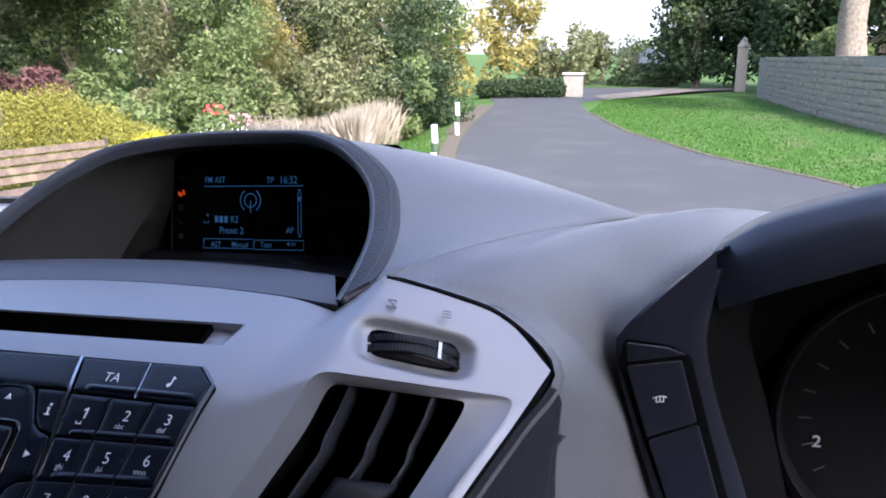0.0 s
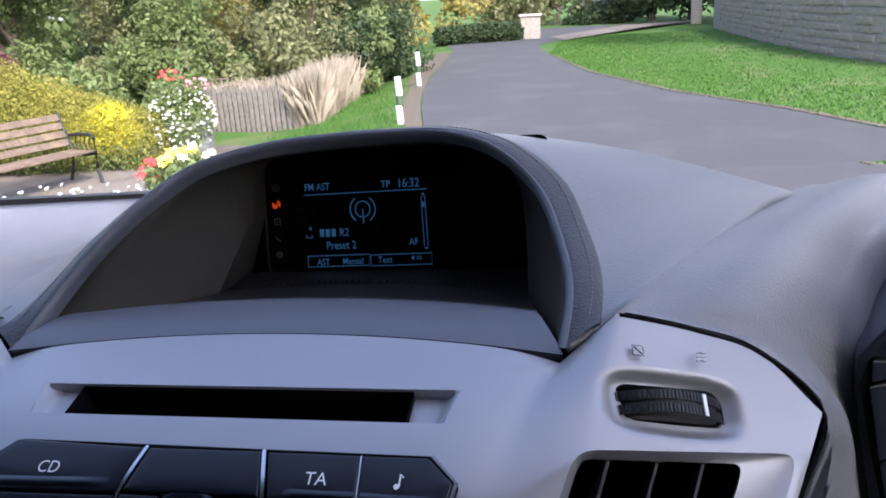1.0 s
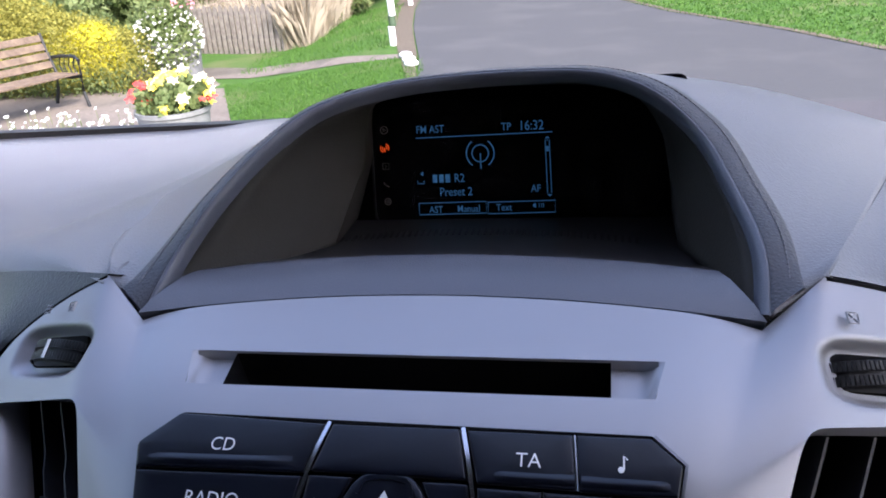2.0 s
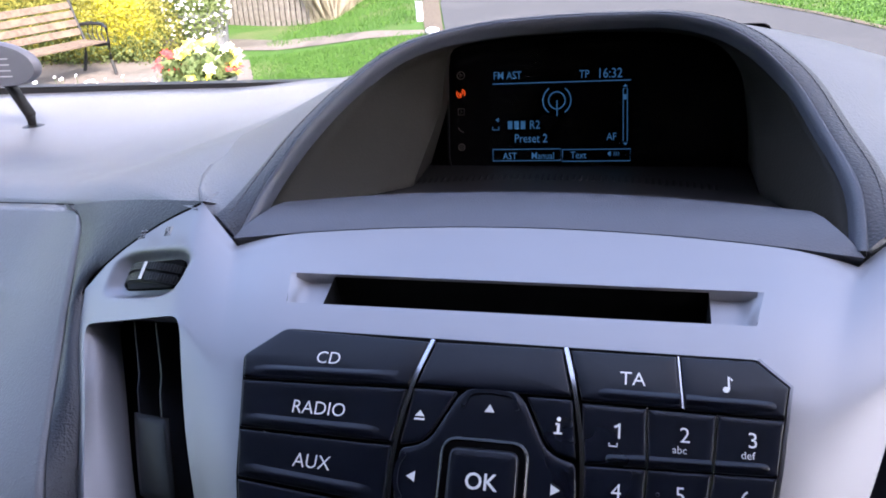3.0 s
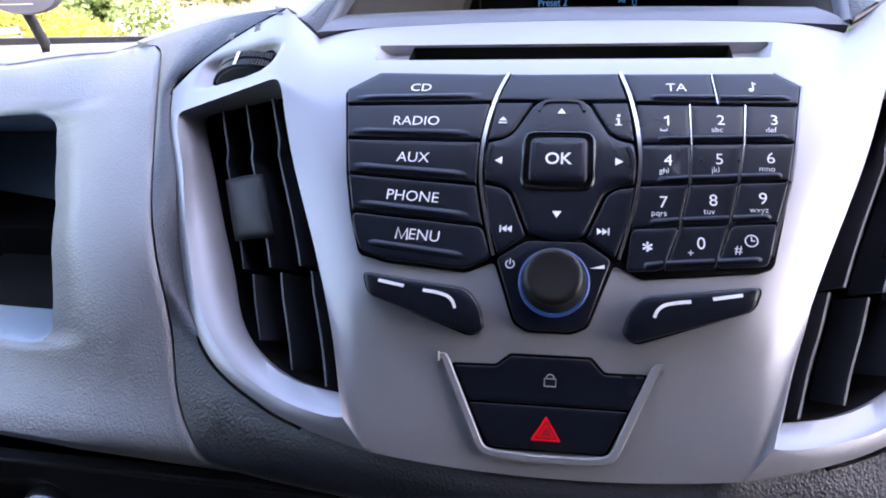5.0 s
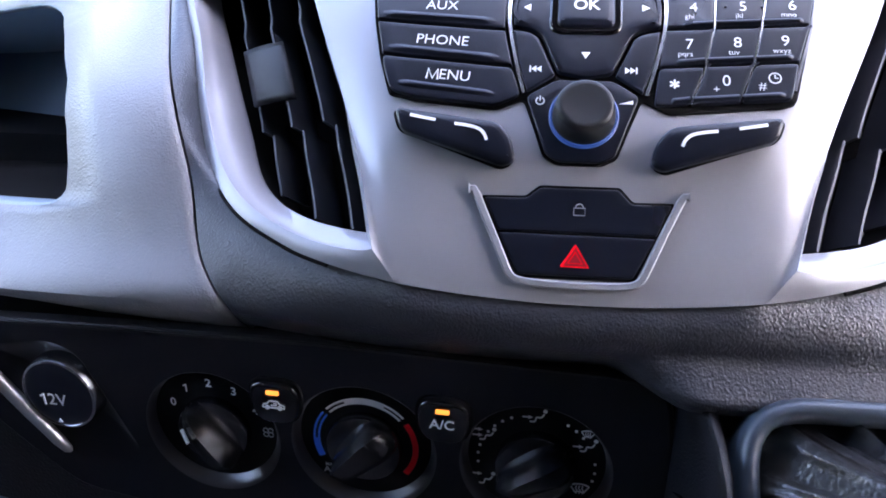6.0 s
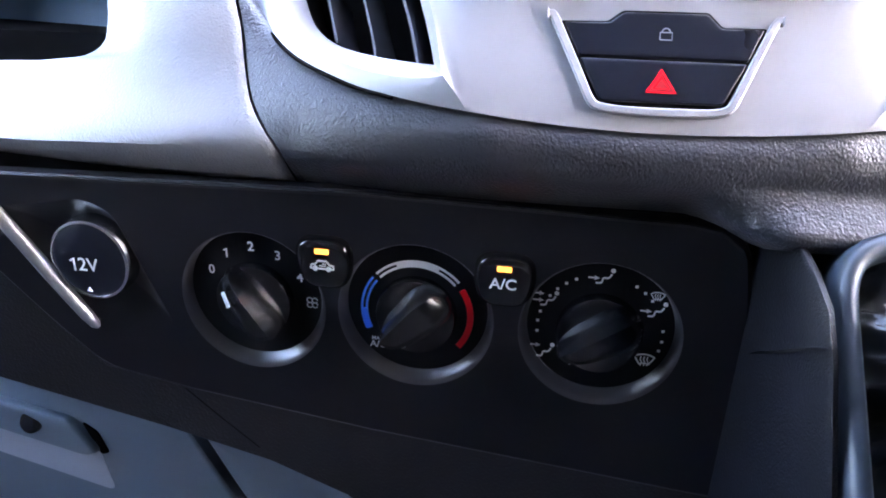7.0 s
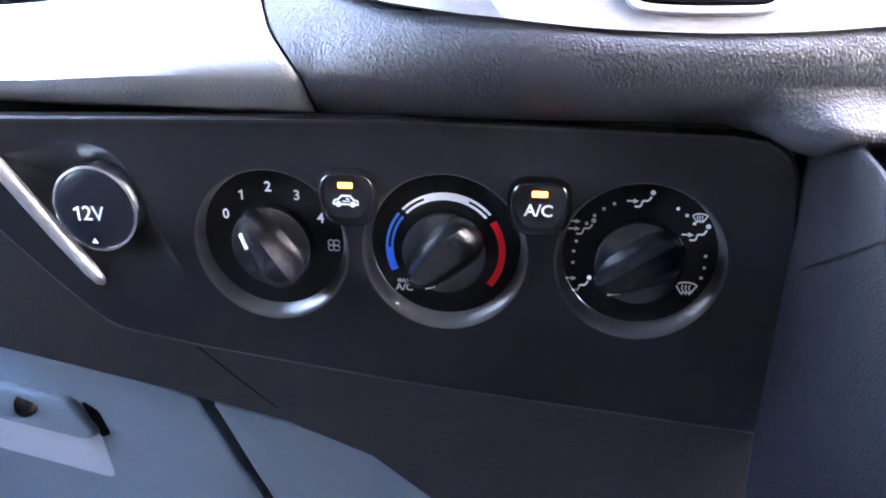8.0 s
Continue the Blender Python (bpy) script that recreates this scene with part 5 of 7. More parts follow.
for _q in range(9):
    _an = radians(212 - 15 * _q)
    _d, _e = Vector((math.cos(_an), 0, math.sin(_an))), Vector((-math.sin(_an), 0, math.cos(_an)))
    _p = _c + Vector((0, -.004, 0))
    part("scale_tick", ([_p + _d * r + _e * w for r, w in ((.070, -.0006), (.070, .0006), (.078, .0006), (.078, -.0006))], [(0, 1, 2, 3)]), TICK, dial_ring, smooth=0)
part("lettering", lettering("2", .3830, 1.1910, .012, lambda a, b, h: Vector((a, .7935, b)), 0, 0, 1, .0002), PRINT_DIM, dial_ring, smooth=0)

# Oval mount near the windscreen.
mount = thing("phone_mount", (-.585, 1.0, 1.272), "grey oval pad on a short stem on the dash top", "mount")
_rows = []
for _q, (_s, _y) in enumerate(((.3, .006), (.9, .006), (1.0, .002), (1.0, -.002), (.93, -.006), (.3, -.007))):
    _rows.append([Vector((-.598 + .049 * _s * math.cos(2 * math.pi * k / 40) + .006 * _s * math.sin(2 * math.pi * k / 40), .997 + _y, 1.3425 + .0225 * _s * math.sin(2 * math.pi * k / 40) - .006 * _s * math.cos(2 * math.pi * k / 40))) for k in range(40)])
_pv, _pf = loft(_rows, closed=True)
_pad = part("pad", (_pv, _pf + [tuple(range(40))[::-1], tuple(200 + k for k in range(40))]), plastic("mid_grey_pad", (0.075, 0.078, 0.095), 0.5), mount, "grey oval pad with faint lines")
for _q in range(4):
    part("printed_bar", box(-.632, -.580, .9898, .9904, 1.330 + .006 * _q, 1.3312 + .006 * _q), PRINT_DIM, _pad, "faint line", smooth=0)
part("stem", tube([(-.598, 1.0, 1.326), (-.590, 1.01, 1.285), (-.592, 1.01, 1.268)], .006, 10), RUBBER, mount)
part("foot", lathe([(.018, 0), (.017, .004), (.006, .008)], (-.592, 1.01, 1.266), (0, 0, 1), 24), RUBBER, mount)


import mathutils.geometry as geometry

# Heater panel below the lip: points (x, z) on its nearly upright face.
def face(x, z, h=0.0):
    return Vector((x - .06 * h, .457 - .06 * x - .08 * (z - 1.12) - h, z - .08 * h))


def holed(outer, holes, onto, h):
    """A flat skin with holes."""
    loops = [[Vector((a, b, 0)) for a, b in o] for o in (outer, *holes)]
    pts = [(v.x, v.y) for o in loops for v in o]
    from_tess = geometry.tessellate_polygon(loops)
    vs = [onto(a, b, h) for a, b in pts]
    fs = []
    for t in from_tess:
        a, b, c = (pts[k] for k in t)
        fs.append(tuple(t) if (b[0] - a[0]) * (c[1] - a[1]) - (b[1] - a[1]) * (c[0] - a[0]) > 0 else tuple(t)[::-1])
    return vs, fs


heater = thing("heater_panel", (-.1, .47, 1.03), "black heater control panel with three rotary dials", "heater controls")
DIALS = ((-.1660, 1.1025, .0346), (-.0908, 1.1036, .0349), (-.0115, 1.1042, .0341))
SOCKET = rounded([(-.2868, 1.1385), (-.2440, 1.1462), (-.2300, 1.1400), (-.2060, 1.0850), (-.2150, 1.0760), (-.2440, 1.0750)], [.003, .008, .008, .02, .01, .006], 6)
OUTER = rounded([(-.2014, 1.0510), (-.1125, 1.0410), (.0505, 1.0286), (.0470, 1.1048), (.0400, 1.1560), (-.11, 1.1590), (-.34, 1.1520), (-.34, 1.1500), (-.2700, 1.0790), (-.2464, 1.0583)], [.001, .001, .002, .001, .016, .001, .001, .001, .02, .01], 6)
_holes = [arc(x, z, r, 0, 352.5, 47) for x, z, r in DIALS] + [SOCKET]
part("panel_face", holed(OUTER, _holes, face, 0), PANEL, heater, "satin black panel face", smooth=0)
_rim = OUTER
part("panel_edge", loft([[face(a, b, h) for a, b in inset(_rim, d)] for d, h in ((-.0022, -.006), (-.0016, -.001), (0, 0))], closed=True), PANEL, heater)
part("top_bead", ribbon([(-.34, 1.1524), (-.11, 1.1590), (.018, 1.1573), (.030, 1.1555), (.0385, 1.149)], .0012, face, -.001, .0012), BLACK, heater)
SMOKED = plastic("smoked_chrome", (0.10, 0.10, 0.108), 0.36, metal=0.85, vary=0.1)


def dial(x, z, r, name):
    rings = ((r, 0.0, 0.0), (r - .0006, -.0001, .0002), (r - .0018, -.0012, .0010), (r - .0034, -.0048, .0024), (r - .0040, -.0060, .0028))
    d = part(name, loft([[face(a, b, h) for a, b in arc(x, z + up, q, 0, 354, 59)] for q, h, up in rings], closed=True), SMOKED, heater, "bevelled satin rim round a black dial", smooth=60)
    part("dial_face", ([face(a, b, -.0045) for a, b in arc(x, z + .0025, r - .0034, 0, 354, 59)], [tuple(range(60))]), FACE, d, smooth=0)
    return d


# Half a turn across the grip: a steep side, a sharp ridge and a swelling flank.
GRIP = ((-1.0, 0), (-.90, .34), (-.74, .70), (-.58, 1.0), (-.40, .95), (-.15, .90), (.12, .84), (.38, .74), (.62, .58), (.82, .37), (.95, .16), (1.0, 0))


def grip(x, z, turn, parent, name):
    axis = face(x, z, 1) - face(x, z, 0)
    k = part(name, lathe([(.0181, -.0045), (.0181, -.0015), (.0175, .0003), (.0162, .0010), (.002, .0012)], face(x, z, 0), axis, 56), KNOB, parent)
    c, s = math.cos(radians(turn)), math.sin(radians(turn))

    def local(u, w, h):
        return face(x + u * c - w * s, z + u * s + w * c, h)
    rows = []
    for q in range(29):
        t = -math.cos(math.pi * q / 28)
        wid = (.0102 - .0026 * t) * max(.03, 1 - abs(t) ** 3.2) ** .5
        hh = .0006 + .0150 * max(0.0, 1 - abs(t) ** 3.4) ** .5
        rows.append([local(t * .0190, wid * w, hh * e - .0004) for w, e in GRIP])
    part("grip", loft(rows, flip=True), KNOB, k, "raised tapered grip with a sharp ridge", smooth=50)
    return k, local


def disp(text, x, z, size, parent, h=-.0043, thick=.00010):
    if text == "1":
        part("lettering", one(x, z, size, face, h - .0001, h + .0001), PRINT, parent, smooth=0)
        return
    part("lettering", lettering(text, x, z, size, face, h, 0, 1, thick), PRINT, parent, smooth=0)


def mark(pts, w, parent, m=None, h=-.0044, name="print_mark"):
    part(name, ribbon(pts, w, face, h - .0001, h + .0002), m or PRINT, parent, smooth=0)


fan = dial(*DIALS[0], "fan_dial")
for _t, _x, _z in (("0", -.1868, 1.1148), ("1", -.1790, 1.1240), ("2", -.1668, 1.1280), ("3", -.1543, 1.1247), ("4", -.1444, 1.1150)):
    disp(_t, _x, _z, .0062, fan)
for _a in range(4):
    mark(arc(-.1392 + .0017 * math.cos(radians(90 * _a + 45)), 1.1030 + .0017 * math.sin(radians(90 * _a + 45)), .0013, 0, 330, 10), .0004, fan, name="fan_symbol")
_k, _loc = grip(*DIALS[0][:2], 120, fan, "fan_knob")
part("pointer", ribbon([(.0060, .0020), (.0128, .0016)], .0013, lambda a, b, h: _loc(a, b, h - max(0.0, a - .006) * .25), .0136, .0146), PRINT, _k, smooth=0)
temp = dial(*DIALS[1], "temperature_dial")
_x, _z = DIALS[1][:2]
for _r in (.0228, .0250):
    mark(arc(_x, _z, _r, 142, 204, 14), .0010, temp, BLUE, name="cold_scale")
    mark(arc(_x, _z, _r, 42, 136, 20), .0010, temp, PRINT, name="neutral_scale")
mark(arc(_x, _z, .0238, 180, 205, 8), .0028, temp, BLUE, name="cold_scale")
mark(arc(_x, _z, .0240, 66, 112, 14), .0026, temp, PRINT, name="neutral_scale")
mark(arc(_x, _z, .0240, -38, 34, 20), .0028, temp, RED, name="hot_scale")
disp("MAX", -.1088, 1.0884, .0026, temp, thick=.00004)
disp("A/C", -.1086, 1.0853, .0046, temp)
_k, _loc = grip(_x, _z, 226, temp, "temperature_knob")
part("pointer", ribbon([(.0125, .0070), (.0162, .0052)], .0012, lambda a, b, h: _loc(a, b, h), .0010, .0019), PRINT, _k, smooth=0)
mode = dial(*DIALS[2], "airflow_dial")
_x, _z = DIALS[2][:2]
for _a in list(range(116, 149, 10)) + list(range(40, 66, 10)) + [165, 175, 186] + [-14, -4, 7]:
    _p = (_x + .0262 * math.cos(radians(_a)), _z + .0262 * math.sin(radians(_a)))
    mark([(_p[0] - .0006, _p[1]), (_p[0] + .0006, _p[1])], .0011, mode, name="scale_dot")


def seated(x, z, parent, high, low):
    """A small symbol of a reclined seated shape, with airflow arrows at its upper or lower end."""
    mark([(v.x, v.y) for v in spline([(x - .0026, z - .0030, 0), (x - .0004, z - .0028, 0), (x + .0004, z - .0006, 0), (x + .0024, z - .0004, 0), (x + .0036, z + .0014, 0)], 14)], .0007, parent, name="airflow_symbol")
    part("airflow_symbol", plate(arc(x + .0040, z + .0030, .0010, 0, 330, 10), face, -.0045, -.0042, .00005, 1), PRINT, parent, smooth=0)
    for on, dz in ((high, .0024), (low, -.0008)):
        if on:
            mark([(x - .0058, z + dz), (x - .0030, z + dz)], .0006, parent, name="airflow_symbol")
            part("airflow_symbol", plate([(x - .0032, z + dz - .0010), (x - .0012, z + dz), (x - .0032, z + dz + .0010)], face, -.0045, -.0042, .00005, 1), PRINT, parent, smooth=0)


def screen_mark(x, z, k, parent):
    """A windscreen outline with three rising lines."""
    top, low = arc(x, z - .0050 * k, .0080 * k, 58, 122, 10), arc(x, z - .0050 * k, .0036 * k, 122, 58, 8)
    mark(top + low + top[:1], .0006 * k, parent, name="screen_symbol")
    for d in (-1, 0, 1):
        mark([(x + d * .0014 * k, z - .0026 * k), (x + d * .0014 * k + .0004 * k, z - .0008 * k), (x + d * .0014 * k - .0003 * k, z + .0004 * k), (x + d * .0014 * k, z + .0018 * k)], .0005 * k, parent, name="screen_symbol")


for _a, _b, _u, _d in ((-.0345, 1.1172, 1, 1), (-.0125, 1.1300, 0, 1), (.0100, 1.1170, 0, 1), (-.0345, 1.0920, 1, 0)):
    seated(_a, _b, mode, _u, _d)
screen_mark(.0086, 1.0925, 1.0, mode)
screen_mark(.0104, 1.1232, .68, mode)
_k, _loc = grip(_x, _z, 211, mode, "airflow_knob")
part("pointer", ribbon([(.0120, .0072), (.0168, .0056)], .0013, lambda a, b, h: _loc(a, b, h), .0010, .0019), PRINT, _k, smooth=0)

for _nm, _cx in (("recirculation_button", -.1307), ("air_conditioning_button", -.0523)):
    _o = []
    for _q in range(40):
        _c2, _s2 = math.cos(2 * math.pi * _q / 40), math.sin(2 * math.pi * _q / 40)
        _u, _v = math.copysign(abs(_c2) ** .62, _c2), math.copysign(abs(_s2) ** .62, _s2)
        _o.append((_cx + .0130 * _u * (1 - .16 * max(0.0, -_v)), 1.1266 + .0125 * _v))
    _s = part(_nm, plate(_o, face, -.001, .0010, .0005), GAP, heater, "black push button with a lit amber lamp")
    _b = part("button_cap", plate(inset(_o, .0013), face, .0006, .0036, .0018, 4), GLOSS, _s)
    part("amber_lamp", plate(rounded([(_cx - .0030, 1.1318), (_cx + .0030, 1.1318), (_cx + .0030, 1.1340), (_cx - .0030, 1.1340)], .0004), face, .003, .0042, .0001, 1), AMBER, _b, "lit amber lamp")
    if _cx > -.1:
        disp("A/C", _cx - .0002, 1.1260, .0068, _b, .0041, .00012)
    else:
        _w = [(-.0052, -.0012), (-.0046, .0004), (-.0030, .0008), (-.0016, .0024), (.0020, .0024), (.0034, .0008), (.0052, .0002), (.0054, -.0012), (-.0052, -.0012)]
        mark([(_cx + a, 1.1262 + b) for a, b in _w], .0007, _b, h=.0041, name="car_symbol")
        for _d in (-.0030, .0030):
            mark(arc(_cx + _d, 1.1250, .0009, 0, 340, 8), .0007, _b, h=.0041, name="car_symbol")
        mark([(_cx - .0012, 1.1263), (_cx + .0016, 1.1263), (_cx + .0016, 1.1273), (_cx + .0002, 1.1273)], .0004, _b, h=.0041, name="car_symbol")

# Power socket in its dished recess.
_n = len(SOCKET)
_mid = (sum(p[0] for p in SOCKET) / _n, sum(p[1] for p in SOCKET) / _n)
_rows = [[face(_mid[0] + (a - _mid[0]) * q, _mid[1] + (b - _mid[1]) * q, h * min(1.0, max(.02, (_mid[1] + (b - _mid[1]) * q - 1.077) / .04))) for a, b in SOCKET] for q, h in ((1, 0), (.95, -.0008), (.82, -.005), (.6, -.008), (.3, -.009), (.01, -.009))]
dish = part("socket_recess", loft(_rows, closed=True), PANEL, heater, "dished black recess", smooth=60)
part("chrome_trim", tube([face(x, z, .0008) for x, z in ((-.3000, 1.1500), (-.2875, 1.1340), (-.2650, 1.1035), (-.2520, 1.0862), (-.2480, 1.0812), (-.2466, 1.0797))], [.0036, .0036, .0036, .0032, .0024, .0008], 14), plastic("bright_trim", (0.45, 0.45, 0.47), 0.38, metal=0.9), dish, "bright diagonal trim edge")
_c = face(-.2438, 1.1164, -.008)
_ax = face(-.2438, 1.1164, 1) - face(-.2438, 1.1164, 0)
socket = part("power_socket", lathe([(.0205, 0), (.0203, .0090), (.0196, .0108), (.0184, .0112), (.0178, .0104)], _c, _ax, 64, False), CHROME, heater, "round power socket with a chrome ring")
_cap = part("socket_cap", lathe([(.0182, .008), (.0180, .0106), (.0160, .0116), (.010, .0122), (.0005, .0124)], _c, _ax, 64), KEY, socket, "black cap")
part("lettering", join(one(-.2506, 1.1150, .0092, face, .0049, .0051), lettering("2V", -.2432, 1.1150, .0092, face, .0050, 0, 1.0, .0001)), PRINT, _cap, smooth=0)
part("arrow_symbol", plate([(-.2464, 1.1012), (-.2438, 1.1012), (-.2451, 1.1034)], face, .0040, .0046, .00005, 1), PRINT, _cap, smooth=0)


# Black lower panel under the seam, and the two blue-grey glovebox panels.
def low(x, z, h=0.0):
    return Vector((x, .470 - .06 * x + 1.6 * max(0.0, 1.045 - max(z, 1.0)) + .3 * max(0.0, 1.0 - z), z))


_lx = [-.36 + .45 * k / 24 for k in range(25)]
part("lower_panel", loft([[face(x, 1.060 - .030 * min(1, max(0, (x + .22) / .27)) - .0006, -.0035) for x in _lx]] + [[low(x, z) for x in _lx] for z in (1.02, 1.0, .97, .9, .7)], flip=True), PANEL, heater, "plain black lower panel")


part("panel_seam", tube([face(x, z, .0002) for x, z in ((-.2700, 1.0786), (-.2464, 1.0580), (-.2014, 1.0508), (-.1125, 1.0408), (.0500, 1.0286))], .00022, 6), plastic("worn_edge", (0.035, 0.035, 0.038), 0.4, vary=0.6), heater, "thin worn edge line")
part("lower_seam", loft([[face(x + d, z, -.0002) for x, z in ((-.2060, 1.0500), (-.188, 1.0345), (-.1697, 1.0198))] for d in (-.0007, .0007)]), GAP, heater)
part("panel_surround", holed([(-.42, 1.150), (-.42, 1.060), (-.345, 1.047), (-.22, 1.024), (-.165, 1.012), (-.125, .997), (-.07, .955), (.05, .93), (.05, 1.036), (-.1125, 1.046), (-.2014, 1.056), (-.2440, 1.064), (-.2660, 1.084), (-.335, 1.158)], [], face, -.0012), plastic("textured_black", (0.0050, 0.0052, 0.0068), 0.40, grain=0.6, size=700, depth=0.0004, vary=0.2), heater, "textured black surround below the controls", smooth=0)
# Black plate added to cover a lit strip between the panel and the pod.
part("panel_side_blackout", holed([(.03, .92), (.085, .92), (.085, 1.150), (.03, 1.150)], [], face, -.0045), GAP, heater, smooth=0)


def glove(x, z, h=0.0):
    return Vector((x, .512 + .35 * (1.0 - z) + .25 * max(0.0, -.22 - x) - .05 * max(0.0, x + .22) - h, z + .3 * h))


glovebox = thing("glovebox", (-.4, .53, .8), "blue-grey plastic glovebox lid with a pull handle", "glovebox")
_lid = part("lid_panel", plate(rounded([(-.60, 1.062), (-.345, 1.020), (-.2235, 1.0045), (-.2100, .955), (-.165, .80), (-.60, .80)], .004), glove, -.01, .006, .003), GLOVE, glovebox)
_pull = part("pull_handle", plate(rounded([(-.46, .984), (-.309, .984), (-.297, .958), (-.309, .950), (-.46, .952)], .006, 5), glove, .004, .014, .004, 4), GLOVE, glovebox, "moulded pull handle")
part("lock_barrel", lathe([(.0072, .0), (.0070, .0020), (.0060, .0026)], glove(-.341, .972, .0142), (0, -1, .3), 24), GLOSS, _pull, "small dark lock")
part("handle_slot", plate(rounded([(-.3040, .982), (-.2945, .976), (-.2925, .957), (-.3000, .953)], .003, 4), glove, .004, .0075, .0005), GAP, glovebox, "dark gap at the end of the handle")
# The recess is coloured paler than the lid to stand in for reflected light.
part("handle_recess", plate(rounded([(-.46, .952), (-.318, .950), (-.300, .960), (-.303, .914), (-.46, .918)], .008, 5), glove, .002, .0066, .0005), plastic("lit_recess_tint", (0.45, 0.50, 0.56), 0.35), glovebox, "finger recess coloured paler for the light it reflects")
part("side_panel", plate(rounded([(-.2160, 1.0025), (-.1900, .9960), (-.1600, .9870), (-.1250, .9720), (-.0950, .9500), (-.0700, .9200), (-.03, .80), (-.1600, .80), (-.2030, .952)], [.003, .02, .02, .02, .02, .02, .01, .01, .01]), glove, -.01, .005, .004), GLOVE, glovebox, "blue-grey knee panel beside the lid")

# Pod that carries the gear lever, with its ring and leather boot.
pod = thing("gear_lever", (.13, .40, 1.05), "gear lever in a black leather boot on a dash pod", "gear lever")
_A = [(.0465, .462, 1.157), (.0485, .440, 1.1595), (.0495, .426, 1.1590), (.0515, .414, 1.153), (.0520, .402, 1.148), (.0525, .394, 1.139), (.0535, .386, 1.120), (.056, .372, 1.08), (.06, .36, 1.02), (.065, .355, .9)]
_B = [(.0440, .462, z) for x, y, z in _A]
_pa, _pb = spline(_A, 20), spline(_B, 20)
part("pod_side", loft([_pb, [a.lerp(b, .5) for a, b in zip(_pb, _pa)], _pa, [p + Vector((.0015, -.0020, .0008)) for p in _pa], [p + Vector((.0035, -.0012, .0006)) for p in _pa], [p + Vector((.0050, .004, 0)) for p in _pa], [p + Vector((.0060, .03, 0)) for p in _pa]], flip=True), POD_DARK, pod, "dark grained side of the pod", smooth=60)
part("pod_seam", loft([[Vector((.0455, .460, 1.1025)), Vector((.0475, .43, 1.118)), Vector((.0512, .402, 1.134)), Vector((.0525, .392, 1.139))], [Vector((.0450, .460, 1.1012)), Vector((.0470, .43, 1.1167)), Vector((.0507, .402, 1.1327)), Vector((.0520, .392, 1.1377))]]), GAP, pod)


def pod_ring(u, w, h=0.0):
    """Sloping deck of the pod: u across, w down the slope, h out of it."""
    d = Vector((0, -.62, -.785)).normalized()
    n = Vector((0, -.785, .62))
    return Vector((.1265, .4275, 1.1650)) + Vector((u, 0, 0)) + d * w + n * h


_o = rounded([(-.068, -.004), (.068, -.004), (.072, .15), (-.066, .15)], .030, 8)
_rows = [[pod_ring(a, b, h) for a, b in inset(_o, d)] for d, h in ((-.001, -.014), (.0, -.004), (.0007, .0008), (.0022, .0032), (.0044, .0043), (.0066, .0036), (.0084, .0012), (.0092, -.006))]
part("ring", loft(_rows, closed=True), plastic("smooth_blue_grey_ring", (0.022, 0.032, 0.044), 0.40, grain=.1), pod, "smooth blue-grey ring round the boot", smooth=80)
_in = [(v.x, v.y) for v in spline([(p[0], p[1], 0) for p in inset(_o, .0090)] + [(*inset(_o, .0090)[0], 0)], 360)][:-1]
_boot = []
for _q in range(25):
    _t = _q / 24
    _row = []
    for _a, _b in _in:
        _f = 1 - .78 * _t
        _an = math.atan2(_b - .072, _a)
        _rd = (1 - abs(math.sin(_an * 10 + .8 * _t))) ** 1.6 + .45 * (1 - abs(math.sin(_an * 17 + 1.1 - _t))) ** 2
        _pl = .0052 * min(1.0, _t * 14) * max(.12, 1 - 1.5 * _t) * (_rd - .35)
        _h = -.008 + .085 * _t ** 1.35 + .8 * _pl
        _row.append(pod_ring(_a * _f + _pl * math.cos(_an), .072 + (_b - .072) * _f - .015 * _t + _pl * math.sin(_an), _h))
    _boot.append(_row)
boot = part("boot", loft(_boot, closed=True), LEATHER, pod, "creased black leather boot", smooth=80)
_st = []
for _k2 in range(26):
    _t = _k2 / 25 * .8 + .04
    _f = 1 - .78 * _t ** 1.2
    _p = pod_ring(-.038 * _f, .072 + (.020 - .072) * _f - .015 * _t, -.004 + .095 * _t ** 1.15 - .012 * math.sin(math.pi * _t) + .002)
    _st.append(tube([_p, _p + Vector((.0012, -.0016, .0006))], .0006, 6))
part("stitching", join(*_st), PRINT_DIM, boot, "grey stitched seam")
part("lever", tube([pod_ring(0, .05, .08), pod_ring(0, .035, .12)], .007, 12), BLACK, pod)
part("lever_knob", lathe([(.009, 0), (.016, .008), (.023, .024), (.024, .036), (.019, .05), (.008, .057), (.001, .058)], pod_ring(0, .037, .112), (0, -.6, .8), 32), LEATHER, pod)


# Ground: one sheet that falls a little from the lane to the garden side, with lane, path, paving and verges.
def lane_left(y):
    return between(y, ((0, -1.75), (8, -1.9), (9.4, -2.08), (11, -2.62), (15.1, -3.5), (18.2, -4.0), (21.5, -4.4), (24.8, -4.85), (40, -8.0)))


def ground_z(x, y):
    d = min(1.0, max(0.0, (lane_left(min(40, max(0, y))) - x) / 3.0))
    return -.4 * d * d * (3 - 2 * d)


